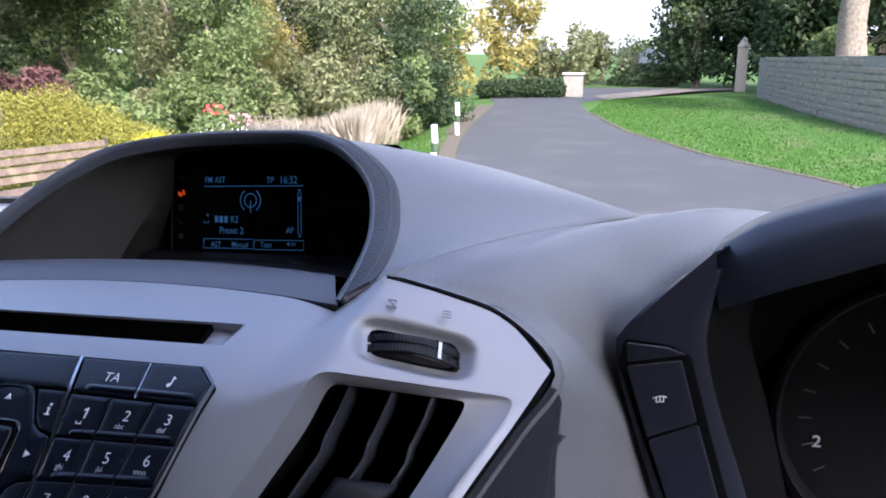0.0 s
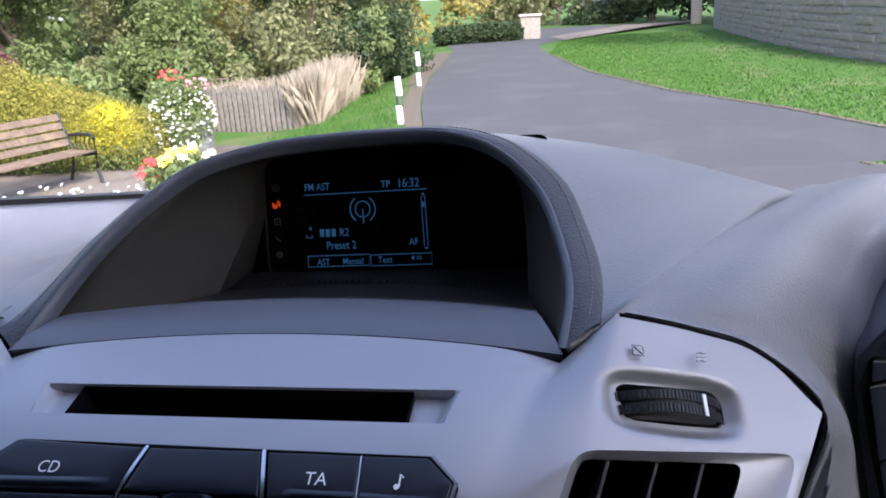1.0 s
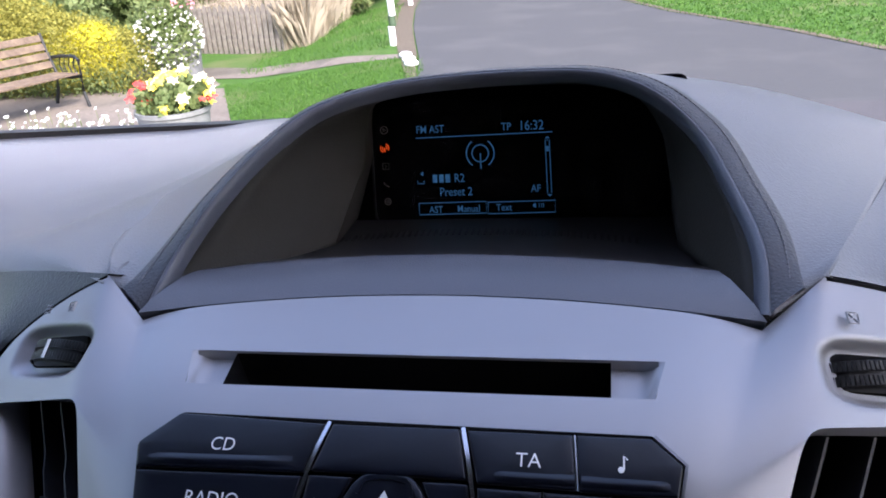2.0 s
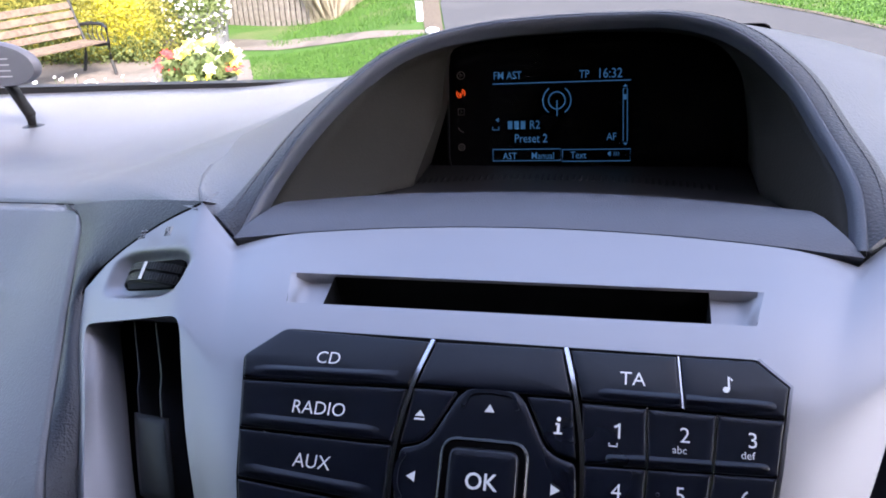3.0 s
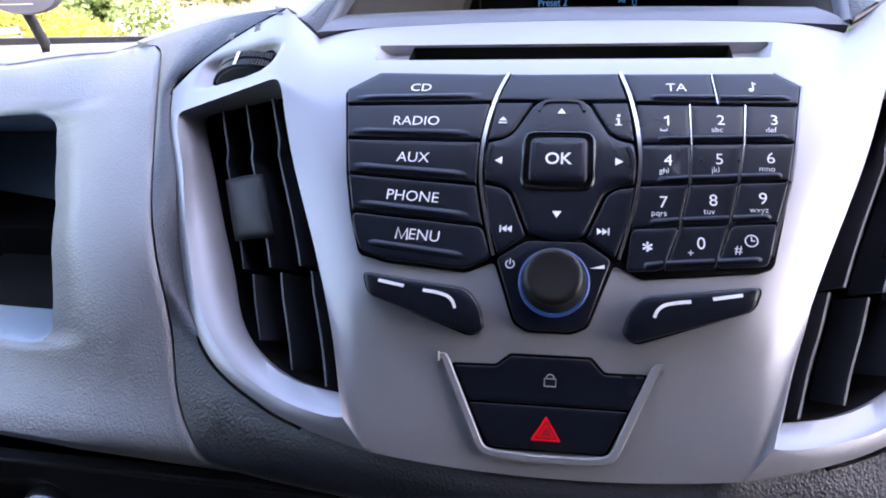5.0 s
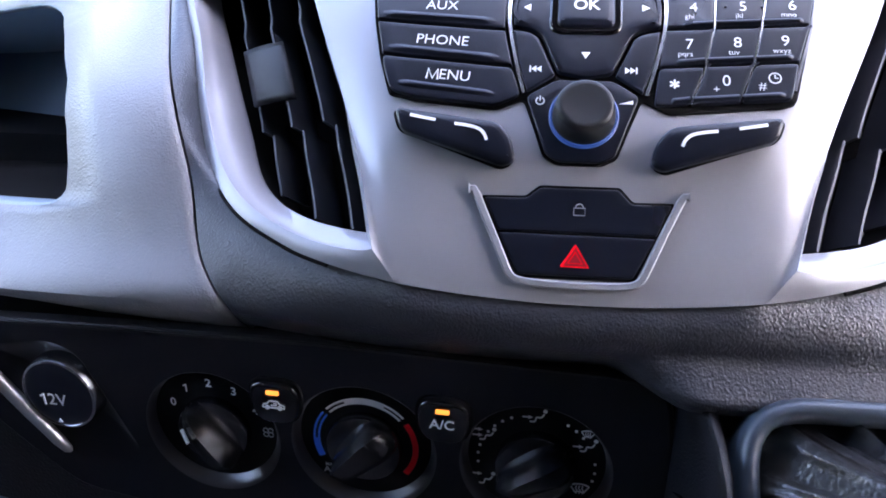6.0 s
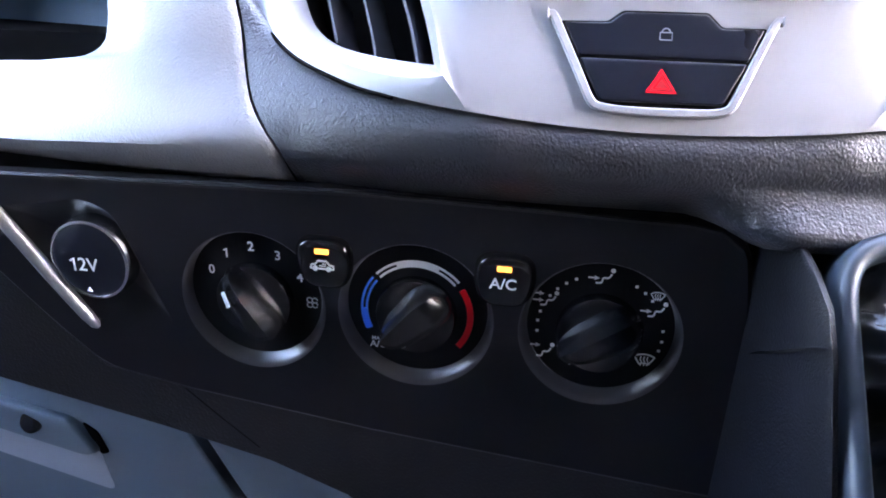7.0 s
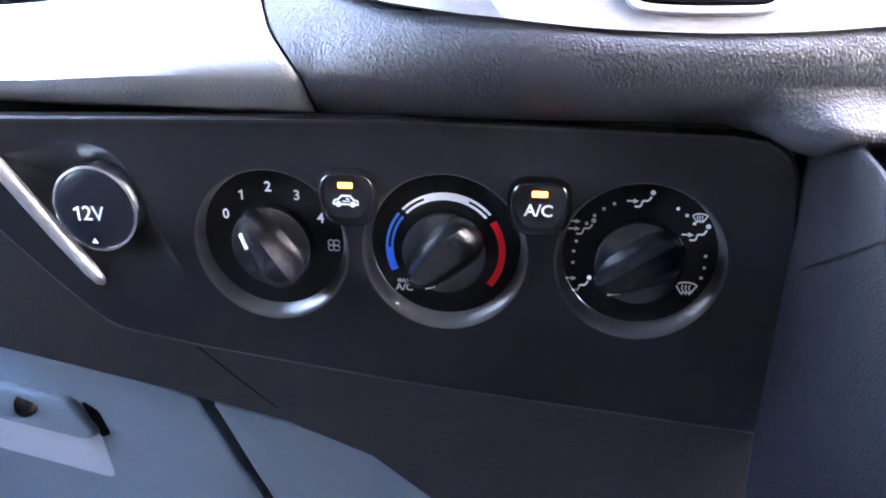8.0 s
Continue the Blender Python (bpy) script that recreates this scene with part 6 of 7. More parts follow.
def sheet(name, outline, material, lift, label, step=.6):
    """A piece of ground cover over an outline, following the ground."""
    bm = bmesh.new()
    bm.faces.new([bm.verts.new((x, y, 0)) for x, y in outline])
    bmesh.ops.triangulate(bm, faces=bm.faces[:])
    for _ in range(3):
        long_edges = [e for e in bm.edges if e.calc_length() > step * 2]
        if long_edges:
            bmesh.ops.subdivide_edges(bm, edges=long_edges, cuts=1, use_grid_fill=False)
            bmesh.ops.triangulate(bm, faces=[f for f in bm.faces if len(f.verts) > 4])
    for v in bm.verts:
        v.co.z = ground_z(v.co.x, v.co.y) + lift
    bm.normal_update()
    if sum(f.normal.z for f in bm.faces) < 0:
        bmesh.ops.reverse_faces(bm, faces=bm.faces[:])
    return tagged(part(name, bm, material, smooth=60), label, name.replace("_", " "), kind="structure")


_gx = [-400, -120, -60, -30, -20, -16] + [-14 + .5 * k for k in range(33)] + [2.6, 4, 6, 10, 20, 60, 400]
_gy = [-400, -60, -12, -4] + [.5 * k for k in range(81)] + [45, 60, 120, 400]
tagged(part("ground", loft([[(x, y, ground_z(x, y) if abs(x) < 390 else ground_z(x, y)) for x in _gx] for y in _gy]), GRASS), "rough green grass falling away beside the lane", "ground", kind="structure")
_edge_l = [(lane_left(y), y) for y in (5, 6.5, 7.5, 8.5, 10, 12.7, 15, 18, 21, 24.5)]
sheet("road", [(-2.6, -14), (7, -14), (5.0, 4), (3.8, 8.3), (3.05, 10.0), (2.3, 11.6), (1.0, 13.7), (-.5, 17.3), (-1.7, 22.3), (-2.3, 26.1), (-1.0, 31), (0.8, 34), (.8, 37), (-6.0, 37), (-6.0, 29), (-5.0, 25.5)] + _edge_l[::-1] + [(-1.7, 2)], ASPHALT, .012, "grey worn asphalt lane")
sheet("verge", [(lane_left(y) - .02, y) for y in (8.6, 10, 12.7, 15, 18, 21, 24.5)] + [(lane_left(y) - w, y) for y, w in ((24.5, .5), (21, .55), (18, .5), (15, .45), (12.7, .35), (10, .25), (8.6, .12))], VERGE, .008, "brown leaf litter along the lane edge")
sheet("verge_far", [(3.82, 8.3), (3.07, 10.0), (2.32, 11.6), (1.02, 13.7), (-.48, 17.3), (-1.68, 22.3), (-1.58, 22.3), (-.36, 17.3), (1.16, 13.7), (2.48, 11.6), (3.22, 10.0), (3.96, 8.3)], VERGE, .018, "thin brown soil edge along the lawn")
sheet("dry_verge", [(-1.6, 27.6), (1.6, 34.4), (3.6, 36.2), (3.4, 37.4), (.6, 36.2), (-2.2, 30.0)], PAVING, .03, "pale dry strip across the far lawn")
sheet("paving", [(-3.4, 5.0), (-3.75, 7.62), (-5.2, 10.36), (-5.6, 10.85), (-6.04, 11.73), (-7.6, 11.8), (-10.5, 11.2), (-11.5, 7.6), (-9.0, 4.2)], PAVING, .006, "worn sandy paving round the bench")
sheet("path", [(-5.61, 10.85), (-4.2, 10.5), (-2.55, 10.05), (-2.65, 10.35), (-4.2, 11.1), (-6.03, 11.72)], PAVING, .010, "sandy path from the lane to the garden")


def tufts(n, region, h, seed, w=.006):
    rng = random.Random(seed)
    vs, fs = [], []
    while len(fs) < n:
        x, y = region(rng)
        z = ground_z(x, y)
        a, l = rng.uniform(0, 6.28), h * rng.uniform(.5, 1.3)
        dx, dy = math.cos(a) * w * rng.uniform(.6, 1.6), math.sin(a) * w
        tx, ty = rng.gauss(0, l * .4), rng.gauss(0, l * .4)
        k = len(vs)
        vs += [(x - dx, y - dy, z), (x + dx, y + dy, z), (x + tx, y + ty, z + l)]
        fs.append((k, k + 1, k + 2))
    return vs, fs


def _tri(rng):
    while True:
        x, y = rng.uniform(-5.5, -2.0), rng.uniform(7.4, 10.4)
        if y < 10.39 - (x + 5.42) * .12 and (x + 3.75) * 2.74 + (y - 7.62) * 1.45 > .02 and x < lane_left(y):
            return x, y


def _strip(rng):
    y = rng.uniform(10.9, 16)
    return rng.uniform(lane_left(y) - 2.6, lane_left(y) - .3), y


def _right(rng):
    y = rng.uniform(9, 30)
    return between(y, ((8.3, 3.8), (10.0, 3.05), (11.6, 2.3), (13.7, 1.0), (17.3, -.5), (22.3, -1.7))) + abs(rng.gauss(0, 2.6)) + .02, y


tagged(part("grass", join(tufts(11000, _tri, .04, 1, .005), tufts(5000, _strip, .07, 2), tufts(30000, _right, .04, 3, .012)), BLADES, smooth=0), "short bright green mown grass blades", "grass", kind="stuff")


# Planting. Crowns are many small leaves round uneven clumps, over limbs.
def leaf_cloud(clumps, n, size, seed, droop=.3, shell=.55):
    """Leaves scattered through clumps (x, y, z, rx, ry, rz), denser near their surface."""
    rng = np.random.default_rng(seed)
    c = np.array(clumps, float)
    wts = c[:, 3] * c[:, 4] * c[:, 5]
    pick = rng.choice(len(c), n, p=wts / wts.sum())
    d = rng.normal(size=(n, 3))
    d /= np.linalg.norm(d, axis=1)[:, None]
    r = shell + (1 - shell) * rng.random(n) ** .7 + rng.normal(0, .07, n)
    p = c[pick, :3] + d * c[pick, 3:] * r[:, None]
    u = rng.normal(size=(n, 3))
    u /= np.linalg.norm(u, axis=1)[:, None]
    v = np.cross(u, d + rng.normal(0, .6, (n, 3)))
    v /= np.linalg.norm(v, axis=1)[:, None] + 1e-9
    s = size * rng.uniform(.55, 1.35, n)[:, None]
    q = np.stack([p - u * s, p + v * s * .5, p + u * s, p - v * s * .5], 1).reshape(-1, 3)
    f = np.arange(4 * n).reshape(-1, 4)
    return q.tolist(), f.tolist()


def foliage(name, c1, c2, trans=.42):
    m, n, l, b = nodes_of(name)
    geo, mix = n.new("ShaderNodeNewGeometry"), n.new("ShaderNodeMix")
    mix.data_type = "RGBA"
    mix.inputs["A"].default_value, mix.inputs["B"].default_value = (*c1, 1), (*c2, 1)
    l.new(geo.outputs["Random Per Island"], mix.inputs["Factor"])
    l.new(mix.outputs["Result"], b.inputs["Base Color"])
    b.inputs["Roughness"].default_value = .6
    b.inputs["Specular IOR Level"].default_value = .3
    thin, both = n.new("ShaderNodeBsdfTranslucent"), n.new("ShaderNodeMixShader")
    l.new(mix.outputs["Result"], thin.inputs["Color"])
    both.inputs[0].default_value = trans
    l.new(b.outputs[0], both.inputs[1])
    l.new(thin.outputs[0], both.inputs[2])
    l.new(both.outputs[0], n["Material Output"].inputs["Surface"])
    return m


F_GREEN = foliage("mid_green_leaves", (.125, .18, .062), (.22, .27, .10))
# Dark green, deepened further for the shade on the trees behind the wall.
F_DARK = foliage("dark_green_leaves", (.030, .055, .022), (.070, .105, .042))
F_OLIVE = foliage("olive_leaves", (.16, .185, .078), (.28, .285, .14))
F_AUTUMN = foliage("autumn_leaves", (.28, .25, .07), (.44, .38, .12))
F_GOLD = foliage("golden_leaves", (.23, .23, .045), (.38, .35, .07))
F_YELLOW = foliage("bright_yellow_leaves", (.52, .48, .03), (.74, .68, .06))
F_DRY = foliage("dry_grass", (.36, .31, .23), (.52, .46, .36))
F_PURPLE = foliage("purple_leaves", (.10, .045, .045), (.20, .10, .09))
BARK = matter("bark", (.16, .13, .10), (.28, .24, .19), 14, .95, .7, .02)
WOOD = matter("weathered_bench_wood", (.10, .072, .052), (.17, .127, .094), 22, .7, .3, .003, c3=(.20, .15, .10), scale2=6)
PICKET = matter("grey_picket_wood", (.13, .115, .10), (.22, .20, .175), 16, .85, .4, .004)
IRON = plastic("black_iron", (.012, .013, .014), .5, vary=.2)


def grown(name, at, clumps, leaves, size, material, seed, label, category, trunk=.06, limbs=5, extra=(), shell=.55):
    """A tree or shrub: a tapered trunk with limbs to its clumps, and a crown of leaves."""
    rng = random.Random(seed)
    x, y = at
    z = ground_z(x, y)
    t = thing(name, (x, y, z), label, category)
    top = max(clumps, key=lambda c: c[2])
    mid = Vector((x + rng.uniform(-.1, .1), y, z + (top[2] - z) * .45))
    wood = [tube([(x, y, z - .05), (x + rng.uniform(-.05, .05), y, z + (mid.z - z) * .5), mid], [trunk * 1.3, trunk, trunk * .8], 8)]
    for c in sorted(clumps, key=lambda c: rng.random())[:limbs]:
        e = Vector(c[:3])
        wood.append(tube([mid - Vector((0, 0, .2)), mid.lerp(e, .5) + Vector((rng.uniform(-.1, .1), 0, .1)), e], [trunk * .7, trunk * .45, trunk * .15], 6))
    part("trunk", join(*wood), BARK, t)
    part("crown", leaf_cloud(clumps, leaves, size, seed, shell=shell), material, t, smooth=0)
    for k, (cl, n, s, m, lab) in enumerate(extra):
        part("crown", leaf_cloud(cl, n, s, seed + 50 + k), m, t, lab, smooth=0)
    return t


def heap(x0, x1, y0, y1, z0, z1, r, n, seed):
    rng = random.Random(seed)
    return [(rng.uniform(x0, x1), rng.uniform(y0, y1), rng.uniform(z0, z1), r * rng.uniform(.6, 1.3), r * rng.uniform(.6, 1.2), r * rng.uniform(.6, 1.1)) for _ in range(n)]


# Golden hedge behind the bench, taller at one end, with a bright yellow shrub beside it.
_h = [(-9.1 + 2.35 * k / 13 + .1 * math.sin(k * 2.1), 9.5 + .07 * k + .15 * math.cos(k * 1.7), between(k, ((0, .35), (4, .45), (8, .22), (13, .0))), .50, .50, between(k, ((0, .70), (4, .75), (8, .62), (13, .45)))) for k in range(14)]
grown("golden_hedge", (-7.8, 10.0), _h, 52000, .022, F_GOLD, 5, "clipped golden-green hedge behind a bench", "hedge", .05, 4, extra=[([(c[0], c[1] - .02, c[2] - .30, c[3] * .96, c[4] * .99, c[5] * .72) for c in _h], 18000, .026, F_GREEN, "greener lower foliage")], shell=.84)
grown("yellow_shrub", (-6.95, 10.2), [(-6.95, 10.15, .28, .38, .3, .27), (-7.5, 10.05, .22, .28, .25, .2), (-6.8, 10.2, .02, .3, .28, .3), (-7.1, 10.1, .0, .42, .3, .3)], 11000, .030, F_YELLOW, 6, "bright yellow leafy shrub", "shrub", .03, 3,
      extra=[([(-6.95, 10.2, -.12, .45, .32, .30), (-7.5, 10.2, -.1, .35, .3, .26)], 6000, .032, F_GREEN, "green lower leaves")])

# Woodland edge along the garden.
_spec = [(-15.5, 14.5, 4.2, F_GREEN), (-13.2, 15.5, 5.2, F_OLIVE), (-11.3, 13.8, 3.9, F_GREEN), (-9.6, 15.2, 5.0, F_OLIVE), (-8.0, 14.2, 3.3, F_GREEN), (-7.0, 16.6, 4.6, F_DARK), (-6.0, 15.5, 2.9, F_OLIVE), (-5.9, 18.8, 4.8, F_DARK), (-12.5, 19.5, 6.5, F_DARK), (-9.2, 20, 6.2, F_AUTUMN), (-17.5, 18, 6.0, F_OLIVE)]
for _i, (_x, _y, _hh, _m) in enumerate(_spec):
    _rng = random.Random(40 + _i)
    _cl = []
    for _k in range(26):
        _a, _t = _rng.uniform(0, 6.28), _rng.random()
        _rr = (1.25 if _t < .6 else 1.05 * (1.6 - _t)) * _rng.uniform(.3, 1)
        _cl.append((_x + _rr * math.cos(_a), _y + _rr * .8 * math.sin(_a), ground_z(_x, _y) + .15 + _hh * _t, .55 * _rng.uniform(.7, 1.3), .5, .50 * _rng.uniform(.7, 1.3)))
    grown("tree", (_x, _y), _cl, 17000, .048, _m, 40 + _i, {0: "leafy green garden tree", 1: "olive-green tree turning brown"}[0 if _m in (F_GREEN, F_DARK) else 1], "tree", .09, 9, extra=[(_cl[::3], 3600, .048, F_OLIVE if _i % 2 else F_DARK, "leaves of another tint")])
grown("purple_shrub", (-10.4, 11.6), heap(-11.0, -9.8, 11.3, 12, .1, 1.5, .5, 8, 9), 4200, .06, F_PURPLE, 9, "purple-leaved shrub beside the brick house", "shrub", .04, 4)
grown("low_shrub", (-8.9, 11.6), heap(-9.9, -7.0, 11.6, 12.3, -.1, .8, .5, 12, 12), 6500, .06, F_GREEN, 12, "green shrubs at the garden edge", "shrub", .04, 5)
grown("low_shrub", (-7.4, 12.6), heap(-8.2, -5.8, 13.9, 14.9, 0, 1.2, .5, 12, 13), 7000, .06, F_OLIVE, 13, "olive-green shrubs behind the picket fence", "shrub", .04, 5)
grown("verge_shrub", (-5.15, 16.2), heap(-5.3, -4.65, 15.4, 18.2, .1, 1.9, .42, 14, 14), 8000, .06, F_DARK, 14, "dark green shrub at the lane bend", "shrub", .05, 5, extra=[(heap(-5.1, -4.6, 15.4, 17.2, .2, 1.4, .35, 6, 17), 2200, .06, F_GREEN, "lighter green shoots")])


def dry_clump(x0, x1, y0, y1, n, h, seed):
    rng = random.Random(seed)
    vs, fs = [], []
    for _ in range(n):
        x, y = rng.uniform(x0, x1), rng.uniform(y0, y1)
        z, a, l = ground_z(x, y), rng.uniform(0, 6.28), h * rng.uniform(.5, 1.15)
        w, tx, ty = .0055, rng.gauss(0, .11), rng.gauss(0, .11)
        k = len(vs)
        vs += [(x - w * math.cos(a), y - w * math.sin(a), z), (x + w * math.cos(a), y + w * math.sin(a), z), (x + tx * .4, y + ty * .4, z + l * .7), (x + tx, y + ty, z + l)]
        fs += [(k, k + 1, k + 2), (k + 1, k + 3, k + 2)]
    return vs, fs


tagged(part("dry_grass", join(dry_clump(-5.25, -4.80, 12.8, 13.8, 4600, .85, 21), dry_clump(-5.3, -4.9, 13.6, 15.6, 3200, .9, 22), dry_clump(-7.2, -5.4, 13.4, 13.9, 1600, .8, 24)), F_DRY, smooth=0), "tall pale dry grass beside the fence", "grass", kind="stuff")

wood = thing("far_wood", (-14, 25, -.4), "soft mass of mixed garden woodland in leaf", "woodland", kind="stuff")
part("leaves", leaf_cloud(heap(-30, -6.6, 22, 28, .2, 6.5, 1.5, 80, 301), 26000, .15, 301), F_OLIVE, wood, smooth=0)
part("leaves", leaf_cloud(heap(-30, -6.6, 21, 27, -.2, 5.0, 1.3, 60, 302), 18000, .14, 302), F_GREEN, wood, smooth=0)

# Far hedge, yellow trees, pale gate wall and a white roofed shed at the lane's end.
grown("far_hedge", (-5.0, 28.2), [(-5.8 + 2.3 * k / 9, 28.0 + .12 * k, .30, .42, .4, .38) for k in range(10)], 6500, .07, F_DARK, 31, "clipped dark green hedge at the lane's end", "hedge", .05, 3)
for _i, (_x, _y, _hh, _m) in enumerate(((-8.2, 31, 3.4, F_AUTUMN), (-6.3, 33, 4.4, F_AUTUMN), (-4.6, 37, 2.2, F_OLIVE), (-2.6, 40, 1.9, F_OLIVE), (-.4, 46, 1.9, F_GREEN), (-11, 36, 5.0, F_OLIVE), (1.4, 44, 2.6, F_DARK))):
    grown("tree", (_x, _y), heap(_x - 1.3, _x + 1.3, _y - .8, _y + .8, .5, _hh, .75, 16, 60 + _i), 3000, .12, _m, 60 + _i, "distant tree with yellowing leaves" if _m is F_AUTUMN else "distant green tree beyond the lane", "tree", .1, 6)
grown("far_shrub", (-.8, 38.6), heap(-2.2, .9, 38.2, 39.2, .1, .6, .45, 12, 75), 4000, .08, F_DARK, 75, "low dark shrubs beyond the lawn", "shrub", .04, 3)
gate = thing("gate_wall", (-2.9, 29.4, 0), "pale rendered gate wall end beside the hedge", "wall")
part("pier", box(-3.25, -2.55, 29.3, 29.6, 0, .80), matter("pale_render", (.30, .265, .22), (.40, .36, .31), 12), gate, bevel=.03)
part("coping", box(-3.30, -2.5, 29.25, 29.65, .80, .87), matter("pale_coping", (.62, .58, .52), (.7, .66, .6), 12), gate, bevel=.02)
shed = thing("shed", (-.5, 42, 0), "small distant building with a white pitched roof", "building")
part("walls", box(-1.6, .6, 41.2, 43.2, 0, 1.05), matter("grey_boards", (.25, .27, .3), (.32, .34, .37), 9), shed)
part("roof", ([(-1.8, 41.0, 1.0), (.8, 41.0, 1.0), (.8, 43.4, 1.0), (-1.8, 43.4, 1.0), (-.4, 41.0, 1.8), (-.4, 43.4, 1.8)], [(0, 1, 4), (2, 3, 5), (1, 2, 5, 4), (3, 0, 4, 5), (0, 3, 2, 1)]), matter("white_roof", (.74, .75, .77), (.82, .83, .85), 6), shed, smooth=0)

# Trees behind the stone wall: shade and sun are put into their leaf colours.
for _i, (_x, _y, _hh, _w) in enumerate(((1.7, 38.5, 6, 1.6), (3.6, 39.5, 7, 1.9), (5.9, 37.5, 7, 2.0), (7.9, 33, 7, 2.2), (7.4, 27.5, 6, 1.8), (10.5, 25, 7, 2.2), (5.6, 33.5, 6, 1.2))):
    grown("tree", (_x, _y), heap(_x - _w, _x + _w, _y - 1.1, _y + 1.1, .9, _hh, 1.0, 30, 80 + _i), 9000, .13, F_DARK, 80 + _i, "tall dark green tree behind the stone wall", "tree", .2, 10, extra=[(heap(_x - _w, _x + _w, _y - 1.2, _y + .6, 1.5, _hh, .7, 10, 90 + _i), 1800, .12, F_GREEN, "leaves coloured lighter to stand in for sunlight")])
grown("wall_shrub", (5.0, 25.0), heap(4.6, 5.4, 24.6, 25.6, 1.0, 2.1, .42, 8, 99), 3200, .08, F_GREEN, 99, "green shrub growing over the wall", "shrub", .05, 4)
old = thing("old_tree", (4.75, 22.4, 0), "thick pale tree trunk behind the stone wall", "tree")
_rows = []
for _k in range(16):
    _z = -.1 + 6.2 * _k / 15
    _rows.append([Vector((4.75 + .05 * math.sin(_k * .7) + (.34 + .16 * math.exp(-_z) - .012 * _z) * math.cos(a) * (1 + .07 * math.sin(5 * a + _k)), 22.4 + (.31 - .012 * _z) * math.sin(a), _z)) for a in [2 * math.pi * q / 24 for q in range(24)]])
part("trunk", loft(_rows, closed=True), BARK, old)
part("crown", leaf_cloud(heap(3.6, 6.4, 21.6, 24, 4.6, 7.8, 1.0, 18, 33), 6000, .13, 33), F_DARK, old, smooth=0)
stone_post = thing("stone_post", (3.33, 35.0, 0), "slim weathered stone gatepost beyond the lawn", "gatepost")
part("shaft", box(3.13, 3.53, 34.8, 35.2, -.05, 1.80), matter("warm_stone", (.42, .34, .26), (.54, .45, .36), 10), stone_post, bevel=.03)
part("cap", ([(3.09, 34.76, 1.80), (3.57, 34.76, 1.80), (3.57, 35.24, 1.80), (3.09, 35.24, 1.80), (3.33, 35.0, 2.2)], [(0, 1, 4), (1, 2, 4), (2, 3, 4), (3, 0, 4), (3, 2, 1, 0)]), matter("cap_stone", (.38, .32, .25), (.48, .42, .34), 10), stone_post, smooth=0)

# Bright overcast sky low over the far end of the lane.
cloud, _n, _l, _b = nodes_of("bright_cloud")
_b.inputs["Base Color"].default_value = (0, 0, 0, 1)
_b.inputs["Emission Color"].default_value = (0.96, 0.98, 1.0, 1)
_b.inputs["Emission Strength"].default_value = 0.5
tagged(part("backdrop", ([(-420, 330, -6), (420, 330, -6), (420, 330, 150), (-420, 330, 150)], [(0, 1, 2, 3)]), cloud, smooth=0), "white overcast sky low over the distance", "sky", kind="structure")


# Garden furniture and flowers.
def bench():
    b = thing("garden_bench", (-6.95, 8.3, ground_z(-6.95, 8.3)), "weathered slatted wooden garden bench with black iron ends", "bench")
    p, q = Vector((-6.56, 9.22, 0)), Vector((-7.12, 7.45, 0))
    ax = (q - p).normalized()
    back = Vector((-ax.y, ax.x, 0))
    back = back if back.x < 0 else -back
    g = ground_z(-6.95, 8.3)

    def at(u, d, z):
        return p + ax * u + back * d + Vector((0, 0, g + z))

    def slat(u0, u1, d, z, w, t, tilt):
        c, s = math.cos(radians(tilt)), math.sin(radians(tilt))
        o = [(d - w / 2 * c, z - w / 2 * s), (d + w / 2 * c, z + w / 2 * s), (d + w / 2 * c - t * s, z + w / 2 * s + t * c), (d - w / 2 * c - t * s, z - w / 2 * s + t * c)]
        vs = [at(u, a, h) for u in (u0, u1) for a, h in o]
        return vs, [(0, 1, 2, 3), (7, 6, 5, 4), (0, 4, 5, 1), (1, 5, 6, 2), (2, 6, 7, 3), (3, 7, 4, 0)]
    n = (q - p).length
    for d in (.02, .12, .22, .32, .42):
        part("seat_slat", slat(.03, n - .03, d, .42 - .03 * d, .085, .028, -3), WOOD, b, bevel=.006)
    for k in range(4):
        part("back_slat", slat(.03, n - .03, .49 + .035 * k, .53 + .108 * k, .088, .026, 72), WOOD, b, bevel=.006)
    for u in (0.0, n):
        e = []
        e.append(tube([at(u, -.05, 0), at(u, .0, .20), at(u, -.02, .42), at(u, -.03, .60), at(u, .03, .645), at(u, .25, .645), at(u, .47, .62)], .022, 8))
        e.append(tube([at(u, .60, 0), at(u, .50, .22), at(u, .46, .42), at(u, .56, .70), at(u, .62, .92)], .022, 8))
        e.append(tube([at(u, -.02, .40), at(u, .22, .37), at(u, .46, .40)], .02, 8))
        e += [tube([at(u, .05 + .09 * k, .62), at(u, .09 + .09 * k, .52), at(u, .05 + .09 * k, .42)], .009, 6) for k in range(4)]
        part("iron_end", join(*e), IRON, b, "black cast iron bench end")
    return b


